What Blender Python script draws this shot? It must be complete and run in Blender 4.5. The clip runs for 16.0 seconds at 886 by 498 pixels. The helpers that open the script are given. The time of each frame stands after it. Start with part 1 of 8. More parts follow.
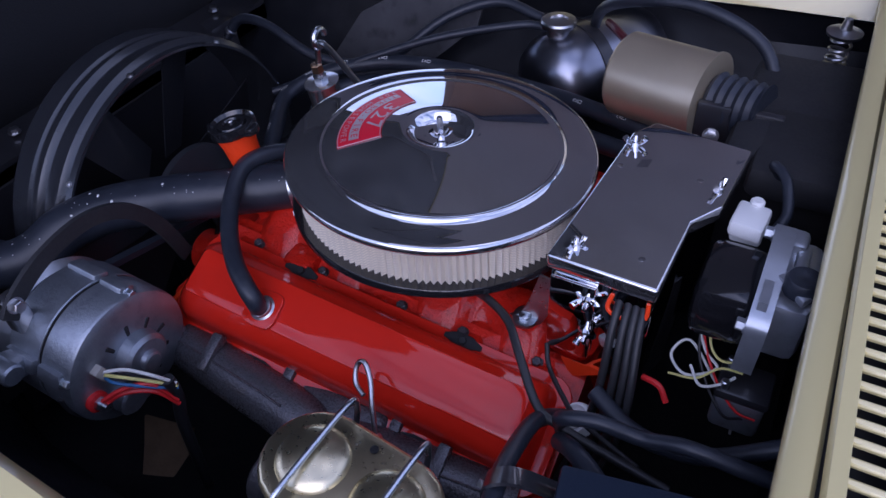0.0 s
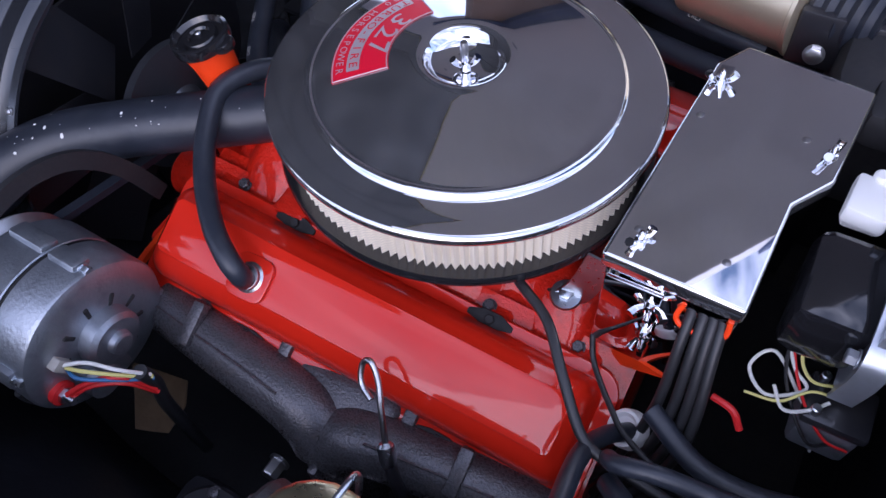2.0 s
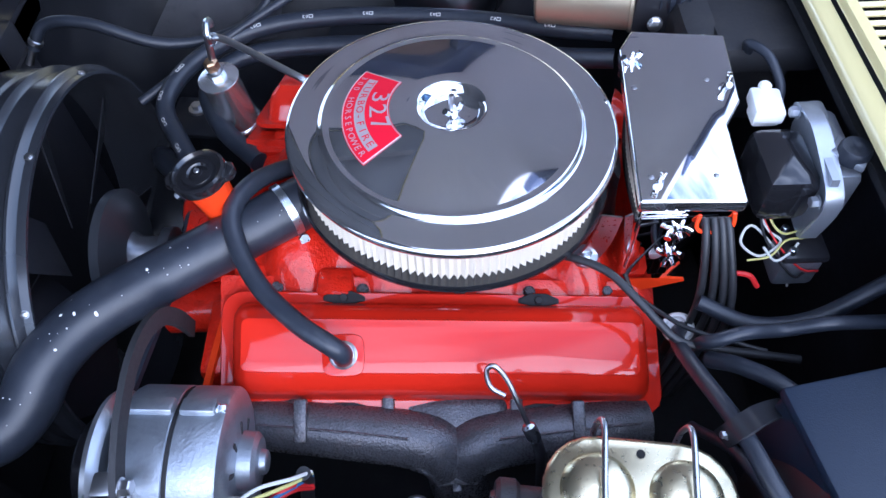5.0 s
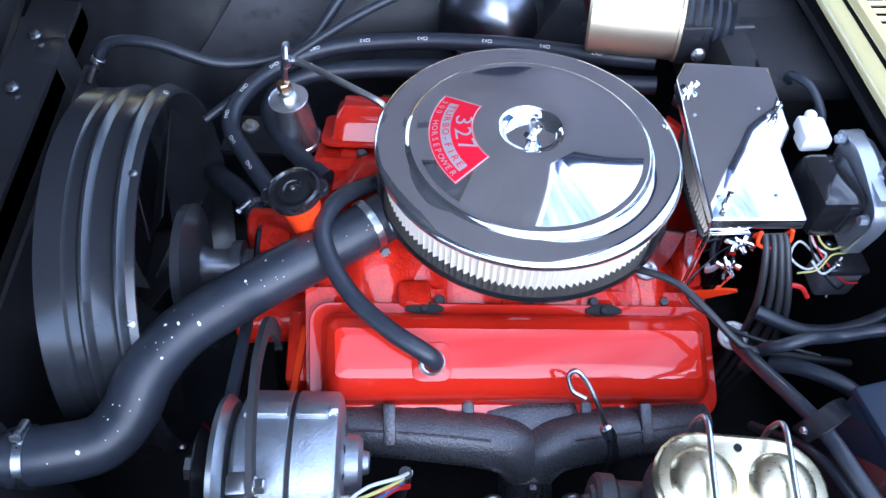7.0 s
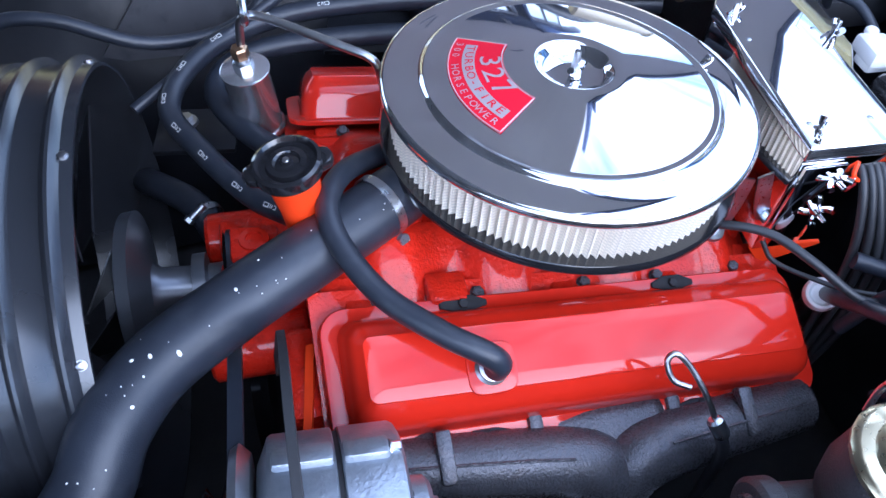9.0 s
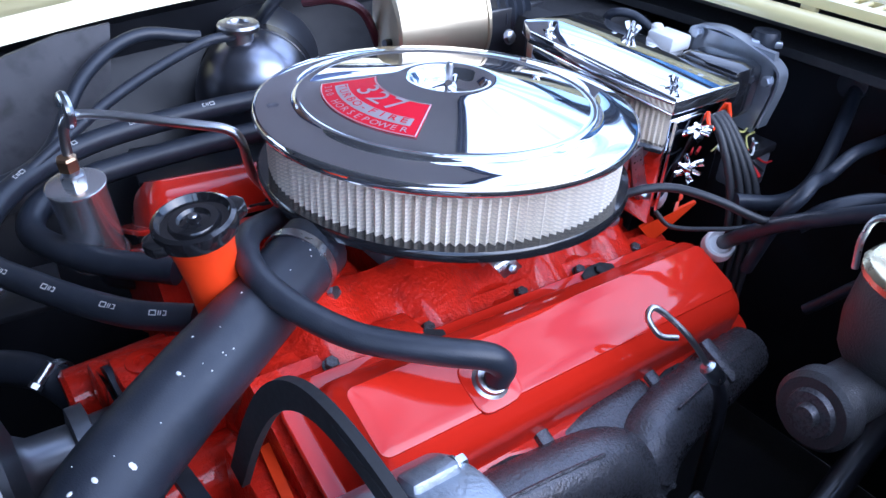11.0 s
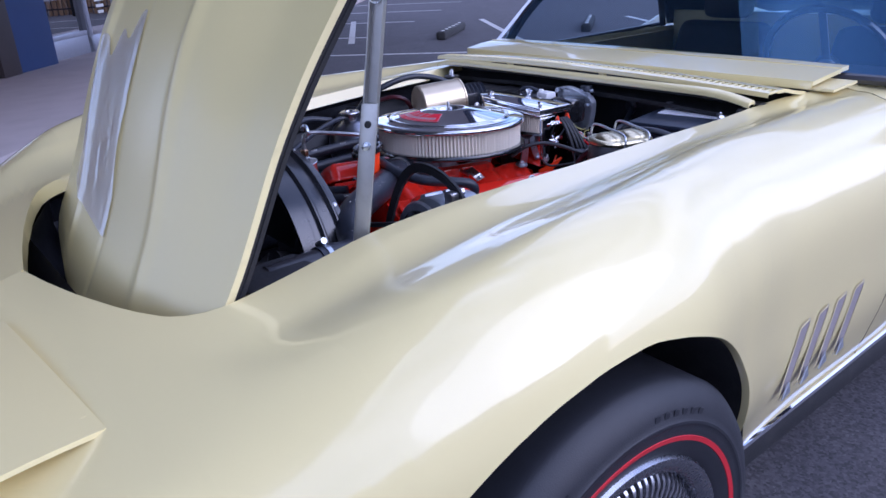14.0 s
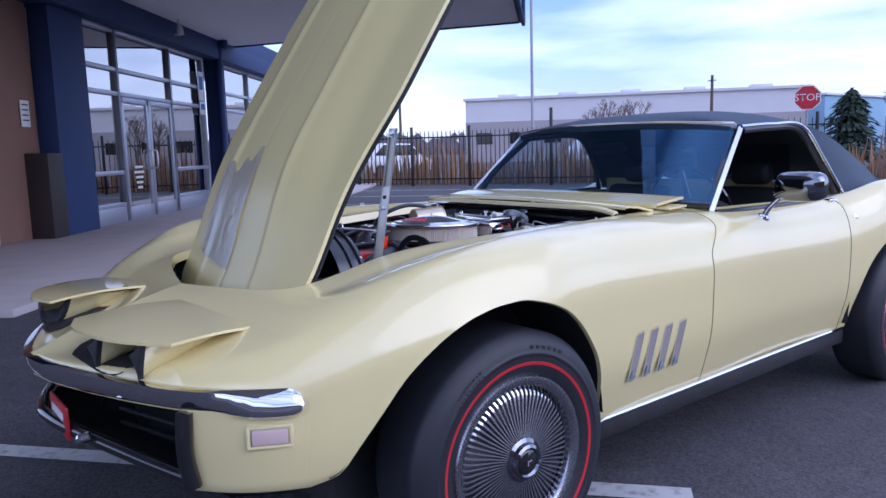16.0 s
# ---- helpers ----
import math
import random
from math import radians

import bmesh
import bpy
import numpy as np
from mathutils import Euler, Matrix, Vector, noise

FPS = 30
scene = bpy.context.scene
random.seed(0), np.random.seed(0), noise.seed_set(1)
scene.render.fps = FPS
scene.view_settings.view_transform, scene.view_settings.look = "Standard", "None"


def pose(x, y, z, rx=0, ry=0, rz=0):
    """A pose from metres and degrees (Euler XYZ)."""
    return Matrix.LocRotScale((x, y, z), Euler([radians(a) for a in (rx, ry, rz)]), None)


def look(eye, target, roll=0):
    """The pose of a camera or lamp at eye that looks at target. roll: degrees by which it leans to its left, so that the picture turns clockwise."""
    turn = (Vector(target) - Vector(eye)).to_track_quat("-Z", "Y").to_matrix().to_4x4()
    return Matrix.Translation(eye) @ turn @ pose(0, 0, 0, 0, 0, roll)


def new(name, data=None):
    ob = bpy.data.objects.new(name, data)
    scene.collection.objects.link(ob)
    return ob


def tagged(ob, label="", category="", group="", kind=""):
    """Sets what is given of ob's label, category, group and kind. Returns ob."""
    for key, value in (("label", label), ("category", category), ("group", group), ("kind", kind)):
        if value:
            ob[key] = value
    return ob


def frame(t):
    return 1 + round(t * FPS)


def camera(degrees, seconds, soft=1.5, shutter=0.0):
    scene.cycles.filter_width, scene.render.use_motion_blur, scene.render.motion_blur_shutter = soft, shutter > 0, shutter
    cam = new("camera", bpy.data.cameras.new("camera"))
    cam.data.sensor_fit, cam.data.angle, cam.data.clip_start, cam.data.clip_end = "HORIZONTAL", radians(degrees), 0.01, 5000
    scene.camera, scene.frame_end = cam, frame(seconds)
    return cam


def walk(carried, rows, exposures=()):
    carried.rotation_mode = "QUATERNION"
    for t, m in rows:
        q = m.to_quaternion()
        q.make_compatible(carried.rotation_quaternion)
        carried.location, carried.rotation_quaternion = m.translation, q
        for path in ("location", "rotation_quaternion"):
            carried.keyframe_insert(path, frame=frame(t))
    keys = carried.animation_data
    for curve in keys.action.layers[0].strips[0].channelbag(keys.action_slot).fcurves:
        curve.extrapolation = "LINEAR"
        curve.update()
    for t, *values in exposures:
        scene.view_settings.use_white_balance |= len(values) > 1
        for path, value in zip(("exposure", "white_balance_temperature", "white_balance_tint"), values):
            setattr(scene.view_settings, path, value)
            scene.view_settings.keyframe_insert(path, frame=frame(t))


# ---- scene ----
cam = camera(62.1, 16.0)
PATH = [
    (0, (0.725, -0.622, 1.349), (-0.019, 0.649, -0.004), -3.6),
    (0.5, (0.675, -0.501, 1.344), (0.058, 0.579, -0.223), -4.3),
    (1, (0.642, -0.445, 1.338), (0.033, 0.532, -0.297), -6.1),
    (1.5, (0.628, -0.438, 1.324), (0.023, 0.506, -0.332), -4.6),
    (2, (0.623, -0.441, 1.325), (-0.009, 0.479, -0.335), -6.5),
    (2.5, (0.629, -0.438, 1.328), (-0.031, 0.498, -0.312), -7.7),
    (3, (0.629, -0.455, 1.339), (0.006, 0.486, -0.312), -6.6),
    (3.5, (0.588, -0.514, 1.36), (0.066, 0.466, -0.304), -7.9),
    (3.7, (0.561, -0.54, 1.386), (0.078, 0.579, -0.2), -8.6),
    (5.8, (0.287, -0.593, 1.448), (0.416, 0.553, -0.186), 3.8),
    (6, (0.275, -0.595, 1.457), (0.398, 0.558, -0.173), 4.0),
    (6.5, (0.249, -0.606, 1.471), (0.352, 0.569, -0.144), 2.8),
    (7, (0.233, -0.615, 1.474), (0.333, 0.576, -0.13), 2.2),
    (7.5, (0.23, -0.615, 1.476), (0.334, 0.584, -0.121), 1.9),
    (8, (0.222, -0.609, 1.462), (0.333, 0.6, -0.128), 2.3),
    (8.2, (0.209, -0.591, 1.435), (0.33, 0.619, -0.153), 2.6),
    (10.3, (-0.026, -0.511, 1.143), (0.93, 0.736, -0.094), 5.6),
    (10.5, (-0.028, -0.513, 1.144), (0.969, 0.758, -0.035), 4.8),
    (11, (-0.031, -0.516, 1.137), (1.029, 0.761, 0.023), 3.1),
    (11.5, (-0.028, -0.512, 1.134), (1.029, 0.772, 0.023), 2.4),
    (12, (-0.043, -0.543, 1.151), (1.003, 0.731, 0.018), 1.4),
    (12.5, (-0.135, -0.695, 1.22), (0.931, 0.582, 0.111), 0.0),
    (13, (-0.277, -0.92, 1.264), (0.86, 0.391, 0.269), 0.1),
    (13.5, (-0.469, -1.116, 1.275), (0.703, 0.272, 0.438), -1.2),
    (14, (-0.701, -1.364, 1.235), (0.433, 0.102, 0.485), -3.1),
    (14.5, (-0.907, -1.497, 1.154), (0.357, -0.098, 0.487), -0.9),
    (15, (-1.049, -1.722, 1.128), (0.226, -0.303, 0.528), -0.7),
    (15.5, (-1.19, -1.937, 1.114), (0.073, -0.432, 0.744), -1.3),
    (16, (-1.286, -2.181, 1.138), (-0.055, -0.627, 0.87), -1.6),
]
walk(cam, [(t, look(eye, target, roll)) for t, eye, target, roll in PATH], [(0, 0.33, 5150, 32), (0.5, 0.85, 5150, 36), (1.0, 0.95, 5200, 36), (1.6, 1.08, 5400, 29), (2.5, 1.25, 5650, 24), (3.5, 1.5, 5450, 23), (6, 2.12, 5020, 12), (8.2, 2.12, 5020, 13), (10.3, 1.90, 4950, 15), (12.5, 1.68, 4980, 20), (13.5, 1.2, 5050, 28), (14.0, 0.93, 5020, 30), (14.5, 0.9, 5020, 29), (16, 0.7, 5080, 27)])

# ---------- light ----------
world = bpy.data.worlds.new("sky")
scene.world = world
world.use_nodes = True
wn, wl = world.node_tree.nodes, world.node_tree.links
wn.clear()
w_out = wn.new("ShaderNodeOutputWorld")
w_bg = wn.new("ShaderNodeBackground")
w_sky = wn.new("ShaderNodeTexSky")
w_sky.sky_type, w_sky.sun_disc = "NISHITA", False
w_sky.sun_elevation, w_sky.sun_rotation = radians(28), radians(160)
w_geo = wn.new("ShaderNodeTexCoord")
w_map = wn.new("ShaderNodeMapping")
w_map.inputs["Scale"].default_value = (1.2, 1.2, 7.0)
w_noise = wn.new("ShaderNodeTexNoise")
w_noise.inputs["Scale"].default_value, w_noise.inputs["Detail"].default_value = 1.6, 6
w_ramp = wn.new("ShaderNodeValToRGB")
w_ramp.color_ramp.elements[0].position, w_ramp.color_ramp.elements[1].position = 0.34, 0.66
w_mix = wn.new("ShaderNodeMixRGB")
w_mix.inputs["Color2"].default_value = (8.6, 8.9, 9.8, 1)
wl.new(w_geo.outputs["Generated"], w_map.inputs["Vector"])
wl.new(w_map.outputs["Vector"], w_noise.inputs["Vector"])
wl.new(w_noise.outputs["Fac"], w_ramp.inputs["Fac"])
wl.new(w_ramp.outputs["Color"], w_mix.inputs["Fac"])
wl.new(w_sky.outputs["Color"], w_mix.inputs["Color1"])
wl.new(w_mix.outputs["Color"], w_bg.inputs["Color"])
w_bg.inputs["Strength"].default_value = 0.11
wl.new(w_bg.outputs["Background"], w_out.inputs["Surface"])

sun_data = bpy.data.lights.new("sun", "SUN")
sun_data.energy, sun_data.angle, sun_data.color = 0.6, radians(60), (1.0, 0.95, 0.88)
sun = new("sun", sun_data)
sun.matrix_world = look((2.5, -7, 4.5), (0, 0, 0))


# ---------- materials ----------
def mat(name, base, rough=0.5, metal=0.0, var=0.12, scale=18.0, bump=0.0, bscale=220.0, coat=0.0, dirt=None, dirt_amount=0.0, spec=0.5):
    m = bpy.data.materials.new(name)
    m.use_nodes = True
    n, l = m.node_tree.nodes, m.node_tree.links
    p = n["Principled BSDF"]
    p.inputs["Metallic"].default_value = metal
    p.inputs["Coat Weight"].default_value = coat
    p.inputs["Coat Roughness"].default_value = 0.04
    p.inputs["Specular IOR Level"].default_value = spec
    co = n.new("ShaderNodeNewGeometry")
    big = n.new("ShaderNodeTexNoise")
    big.inputs["Scale"].default_value, big.inputs["Detail"].default_value = scale, 5
    fine = n.new("ShaderNodeTexNoise")
    fine.inputs["Scale"].default_value, fine.inputs["Detail"].default_value = bscale, 3
    l.new(co.outputs["Position"], big.inputs["Vector"])
    l.new(co.outputs["Position"], fine.inputs["Vector"])
    mr = n.new("ShaderNodeMapRange")
    mr.inputs["To Min"].default_value, mr.inputs["To Max"].default_value = 1 - var, 1 + var
    l.new(big.outputs["Fac"], mr.inputs["Value"])
    mul = n.new("ShaderNodeVectorMath")
    mul.operation = "SCALE"
    mul.inputs[0].default_value = base
    l.new(mr.outputs["Result"], mul.inputs["Scale"])
    colour = mul.outputs["Vector"]
    if dirt:
        ramp = n.new("ShaderNodeValToRGB")
        ramp.color_ramp.elements[0].position, ramp.color_ramp.elements[1].position = 0.52, 0.75
        add = n.new("ShaderNodeTexNoise")
        add.inputs["Scale"].default_value, add.inputs["Detail"].default_value = scale * 2.3, 8
        l.new(co.outputs["Position"], add.inputs["Vector"])
        l.new(add.outputs["Fac"], ramp.inputs["Fac"])
        k = n.new("ShaderNodeMath")
        k.operation = "MULTIPLY"
        k.inputs[1].default_value = dirt_amount
        l.new(ramp.outputs["Color"], k.inputs[0])
        mx = n.new("ShaderNodeMixRGB")
        mx.inputs["Color2"].default_value = (*dirt, 1)
        l.new(k.outputs["Value"], mx.inputs["Fac"])
        l.new(colour, mx.inputs["Color1"])
        colour = mx.outputs["Color"]
    l.new(colour, p.inputs["Base Color"])
    rr = n.new("ShaderNodeMapRange")
    rr.inputs["To Min"].default_value, rr.inputs["To Max"].default_value = rough * 0.85, min(1.0, rough * 1.2)
    l.new(fine.outputs["Fac"], rr.inputs["Value"])
    l.new(rr.outputs["Result"], p.inputs["Roughness"])
    if bump:
        b = n.new("ShaderNodeBump")
        b.inputs["Strength"].default_value, b.inputs["Distance"].default_value = bump, 0.002
        l.new(fine.outputs["Fac"], b.inputs["Height"])
        l.new(b.outputs["Normal"], p.inputs["Normal"])
    return m


def glass(name, tint, rough=0.0, alpha=0.25, sheen=(1, 1, 1)):
    m = bpy.data.materials.new(name)
    m.use_nodes = True
    n, l = m.node_tree.nodes, m.node_tree.links
    n.remove(n["Principled BSDF"])
    clear = n.new("ShaderNodeBsdfTransparent")
    clear.inputs["Color"].default_value = (*tint, 1)
    gloss = n.new("ShaderNodeBsdfGlossy")
    gloss.inputs["Roughness"].default_value = rough
    gloss.inputs["Color"].default_value = (*sheen, 1)
    fres = n.new("ShaderNodeFresnel")
    fres.inputs["IOR"].default_value = 1.5
    k = n.new("ShaderNodeMath")
    k.operation, k.inputs[1].default_value = "ADD", alpha * 0.2
    mix = n.new("ShaderNodeMixShader")
    l.new(fres.outputs["Fac"], k.inputs[0])
    l.new(k.outputs["Value"], mix.inputs["Fac"])
    l.new(clear.outputs["BSDF"], mix.inputs[1])
    l.new(gloss.outputs["BSDF"], mix.inputs[2])
    l.new(mix.outputs["Shader"], n["Material Output"].inputs["Surface"])
    return m


PAINT = mat("pale_yellow_paint", (0.82, 0.71, 0.335), 0.30, var=0.025, scale=3, coat=1.0)
PAINT.node_tree.nodes["Principled BSDF"].inputs["Coat IOR"].default_value = 1.6
# Body paint darkened and dulled: the open bonnet's shade is in this colour.
PAINT_SHADED = mat("shaded_yellow_paint", (0.70, 0.605, 0.27), 0.42, var=0.05, scale=3, coat=0.35)
PAINT_SHADED.node_tree.nodes["Principled BSDF"].inputs["Coat Roughness"].default_value = 0.16
PAINT_EDGE = mat("yellow_paint_edge", (0.80, 0.70, 0.36), 0.4, var=0.05, coat=0.4, dirt=(0.25, 0.2, 0.1), dirt_amount=0.15)
CHROME = mat("chrome", (0.80, 0.80, 0.82), 0.035, 1.0, var=0.02, bscale=30)
GALVANISED = mat("galvanised_bar", (0.47, 0.47, 0.44), 0.36, 0.8, var=0.12, scale=30, dirt=(0.35, 0.33, 0.31), dirt_amount=0.4)
FILTER_STEEL = mat("filter_steel", (0.76, 0.76, 0.78), 0.22, 0.9, var=0.08, scale=20, bscale=30)
FIN_METAL = mat("bright_fin_metal", (0.80, 0.80, 0.83), 0.22, 1.0, var=0.08, scale=30)
STEEL = mat("steel", (0.55, 0.55, 0.56), 0.3, 1.0, var=0.12, scale=40)
ZINC = mat("zinc_plate", (0.62, 0.66, 0.70), 0.28, 1.0, var=0.15, scale=50)
BRIGHT_ZINC = mat("bright_zinc", (0.46, 0.49, 0.54), 0.30, 0.7, var=0.15, scale=40, dirt=(0.3, 0.31, 0.33), dirt_amount=0.3)
BRASSY = mat("gold_zinc", (0.72, 0.64, 0.42), 0.28, 1.0, var=0.22, scale=22)
BRASS_CAN = mat("yellow_zinc_can", (0.70, 0.60, 0.42), 0.36, 0.8, var=0.12, scale=12)
ALU = mat("cast_aluminium", (0.42, 0.45, 0.50), 0.48, 0.8, var=0.2, scale=60, bump=0.25, bscale=700, dirt=(0.12, 0.12, 0.14), dirt_amount=0.35)
ALT_ALU = mat("weathered_cast_aluminium", (0.36, 0.39, 0.43), 0.40, 0.85, var=0.25, scale=35, bump=0.25, bscale=320, dirt=(0.10, 0.11, 0.13), dirt_amount=0.25)
ALU_SPUN = mat("spun_aluminium", (0.55, 0.57, 0.60), 0.33, 0.95, var=0.15, scale=25, dirt=(0.2, 0.2, 0.22), dirt_amount=0.2)
IRON = mat("cast_iron", (0.105, 0.102, 0.110), 0.27, 0.45, var=0.3, scale=45, bump=0.4, bscale=420, dirt=(0.2, 0.14, 0.1), dirt_amount=0.15)
IRON_GREY = mat("grey_cast_iron", (0.065, 0.064, 0.068), 0.40, 0.4, var=0.25, scale=40, bump=0.4, bscale=600)
RED = mat("engine_red_paint", (0.68, 0.021, 0.006), 0.34, var=0.06, scale=14, coat=1.0, spec=0.08)
RED.node_tree.nodes["Principled BSDF"].inputs["Coat IOR"].default_value = 1.55
RED_CAST = mat("engine_red_casting", (0.68, 0.021, 0.006), 0.30, var=0.2, scale=30, bump=0.9, bscale=280, coat=0.6, spec=0.12, dirt=(0.12, 0.01, 0.01), dirt_amount=0.4)
ORANGE = mat("orange_paint", (0.92, 0.060, 0.006), 0.35, var=0.08, scale=30, coat=0.2, spec=0.2)
BLACK = mat("black_paint", (0.022, 0.022, 0.026), 0.33, var=0.3, scale=12, coat=0.5, dirt=(0.05, 0.045, 0.04), dirt_amount=0.3)
BLACK_GLOSS = mat("gloss_black", (0.012, 0.012, 0.014), 0.14, var=0.2, coat=0.7)
SHROUD = mat("satin_black_steel", (0.022, 0.024, 0.029), 0.22, var=0.3, scale=14, spec=0.9)
BLACK_MATT = mat("matt_black", (0.016, 0.016, 0.018), 0.7, var=0.4, scale=9, dirt=(0.05, 0.045, 0.04), dirt_amount=0.35)
BAY_PANEL = mat("bay_panel", (0.015, 0.016, 0.020), 0.34, var=0.5, scale=6, bump=0.3, bscale=45, dirt=(0.050, 0.050, 0.056), dirt_amount=0.35, spec=0.32)
HOOD_UNDER = mat("hood_underside", (0.030, 0.030, 0.034), 0.6, var=0.2, scale=6, bump=0.3, bscale=300)
RUBBER = mat("rubber", (0.022, 0.026, 0.036), 0.36, var=0.35, scale=26, bump=0.12, bscale=900, dirt=(0.075, 0.08, 0.09), dirt_amount=0.18)
TYRE = mat("tyre_rubber", (0.019, 0.020, 0.025), 0.5, var=0.25, scale=22, bump=0.2, bscale=500)
REDLINE = mat("red_stripe_rubber", (0.55, 0.02, 0.03), 0.5, var=0.1)
WIRE_BLACK = mat("black_wire", (0.02, 0.02, 0.022), 0.4, var=0.2)
WIRE_WHITE = mat("white_wire", (0.7, 0.7, 0.66), 0.45, var=0.1)
WIRE_RED = mat("red_wire", (0.6, 0.02, 0.02), 0.4, var=0.1)
WIRE_YELLOW = mat("yellow_wire", (0.65, 0.6, 0.2), 0.45, var=0.1)
WIRE_BLUE = mat("blue_wire", (0.03, 0.13, 0.30), 0.45, var=0.1)
PLASTIC_WHITE = mat("white_plastic", (0.8, 0.8, 0.78), 0.4, var=0.05)
LABEL_RED = mat("red_foil", (0.72, 0.008, 0.03), 0.4, var=0.05, coat=0.1, spec=0.25)
SILVER_INK = mat("silver_ink", (0.60, 0.55, 0.56), 0.35, 0.5, var=0.05)
MARK_WHITE = mat("white_ink", (0.75, 0.75, 0.72), 0.6, var=0.1)
TANK = mat("brushed_tank", (0.33, 0.34, 0.39), 0.30, 1.0, var=0.10, scale=9, bscale=40)
# Black vinyl; the blue in its base colour stands for reflected sky.
FABRIC = mat("dark_vinyl", (0.012, 0.032, 0.066), 0.55, var=0.15, scale=30, bump=0.4, bscale=900)
INTERIOR = mat("black_interior", (0.012, 0.012, 0.014), 0.6, var=0.3, scale=20, bump=0.2, bscale=300)
TRIM_YELLOW = mat("tan_interior_trim", (0.58, 0.47, 0.20), 0.5, var=0.1)
BATTERY_CASE = mat("dark_blue_plastic", (0.009, 0.017, 0.034), 0.45, var=0.15, bump=0.15, bscale=700)
SLOT_GREY = mat("louvre_recess_shade", (0.30, 0.265, 0.255), 0.45, var=0.1)
LENS = mat("side_lamp_lens", (0.66, 0.50, 0.45), 0.2, var=0.1, coat=0.6)
FILM = glass("wrinkled_clear_film", (0.90, 0.91, 0.95), 0.24, 0.7)
film_n, film_l = FILM.node_tree.nodes, FILM.node_tree.links
film_milk = film_n.new("ShaderNodeBsdfDiffuse")
film_milk.inputs["Color"].default_value = (0.74, 0.71, 0.66, 1)
film_mix = film_n.new("ShaderNodeMixShader")
film_mix.inputs["Fac"].default_value = 0.24
film_l.new(film_n["Material Output"].inputs["Surface"].links[0].from_socket, film_mix.inputs[1])
film_l.new(film_milk.outputs["BSDF"], film_mix.inputs[2])
film_l.new(film_mix.outputs["Shader"], film_n["Material Output"].inputs["Surface"])
WHEEL_STEEL = mat("dark_wheel_steel", (0.42, 0.43, 0.46), 0.26, 1.0, var=0.1, scale=20)
DARK_CHROME = mat("dark_chrome", (0.22, 0.23, 0.26), 0.06, 1.0, var=0.03)
# Blue gloss colour paints in a blue reflection over the glass.
GLASS_CAR = glass("tinted_glass", (0.64, 0.76, 0.85), alpha=0.35, sheen=(0.26, 0.56, 1.0))
GLASS_SHOP = glass("shop_glass", (0.42, 0.47, 0.52), 0.0, 2.0)
MIRROR = mat("mirror_glass", (0.85, 0.85, 0.86), 0.01, 1.0, var=0.0)


def paper_material():
    """Pleated filter paper behind a fine wire mesh."""
    m = mat("filter_paper", (0.90, 0.81, 0.66), 0.7, var=0.08, scale=40)
    n, l = m.node_tree.nodes, m.node_tree.links
    p = n["Principled BSDF"]
    uv = n.new("ShaderNodeUVMap")
    waves = []
    for turn in (58, -58):
        mp = n.new("ShaderNodeMapping")
        mp.inputs["Rotation"].default_value = (0, 0, radians(turn))
        w = n.new("ShaderNodeTexWave")
        w.inputs["Scale"].default_value, w.inputs["Distortion"].default_value = 105.0, 0.0
        l.new(uv.outputs["UV"], mp.inputs["Vector"])
        l.new(mp.outputs["Vector"], w.inputs["Vector"])
        r = n.new("ShaderNodeValToRGB")
        r.color_ramp.elements[0].position, r.color_ramp.elements[1].position = 0.60, 0.80
        l.new(w.outputs["Fac"], r.inputs["Fac"])
        waves.append(r.outputs["Color"])
    mx = n.new("ShaderNodeMixRGB")
    mx.blend_type = "LIGHTEN"
    mx.inputs["Fac"].default_value = 1
    l.new(waves[0], mx.inputs["Color1"])
    l.new(waves[1], mx.inputs["Color2"])
    old = p.inputs["Base Color"].links[0].from_socket
    mix = n.new("ShaderNodeMixRGB")
    mix.inputs["Color2"].default_value = (0.34, 0.33, 0.32, 1)
    k = n.new("ShaderNodeMath")
    k.operation, k.inputs[1].default_value = "MULTIPLY", 0.32
    l.new(mx.outputs["Color"], k.inputs[0])
    l.new(k.outputs["Value"], mix.inputs["Fac"])
    l.new(old, mix.inputs["Color1"])
    l.new(mix.outputs["Color"], p.inputs["Base Color"])
    b = n.new("ShaderNodeBump")
    b.inputs["Strength"].default_value, b.inputs["Distance"].default_value = 0.6, 0.001
    l.new(mx.outputs["Color"], b.inputs["Height"])
    l.new(b.outputs["Normal"], p.inputs["Normal"])
    return m


PAPER = paper_material()


def dust_veil_chrome():
    """Chrome under a thin uneven film of dust and wiping marks; its grey veil also paints in a paler reflection."""
    m = mat("dust_veil_chrome", (0.80, 0.80, 0.82), 0.035, 1.0, var=0.02, bscale=60)
    n, l = m.node_tree.nodes, m.node_tree.links
    where = n.new("ShaderNodeNewGeometry")
    marks = n.new("ShaderNodeTexNoise")
    marks.inputs["Scale"].default_value, marks.inputs["Detail"].default_value, marks.inputs["Distortion"].default_value = 17, 6, 1.2
    film = n.new("ShaderNodeMapRange")
    film.inputs["From Min"].default_value, film.inputs["From Max"].default_value = 0.3, 0.7
    film.inputs["To Min"].default_value, film.inputs["To Max"].default_value = 0.985, 0.945
    l.new(where.outputs["Position"], marks.inputs["Vector"])
    l.new(marks.outputs["Fac"], film.inputs["Value"])
    l.new(film.outputs["Result"], n["Principled BSDF"].inputs["Metallic"])
    return m


DUST_VEIL_CHROME = dust_veil_chrome()


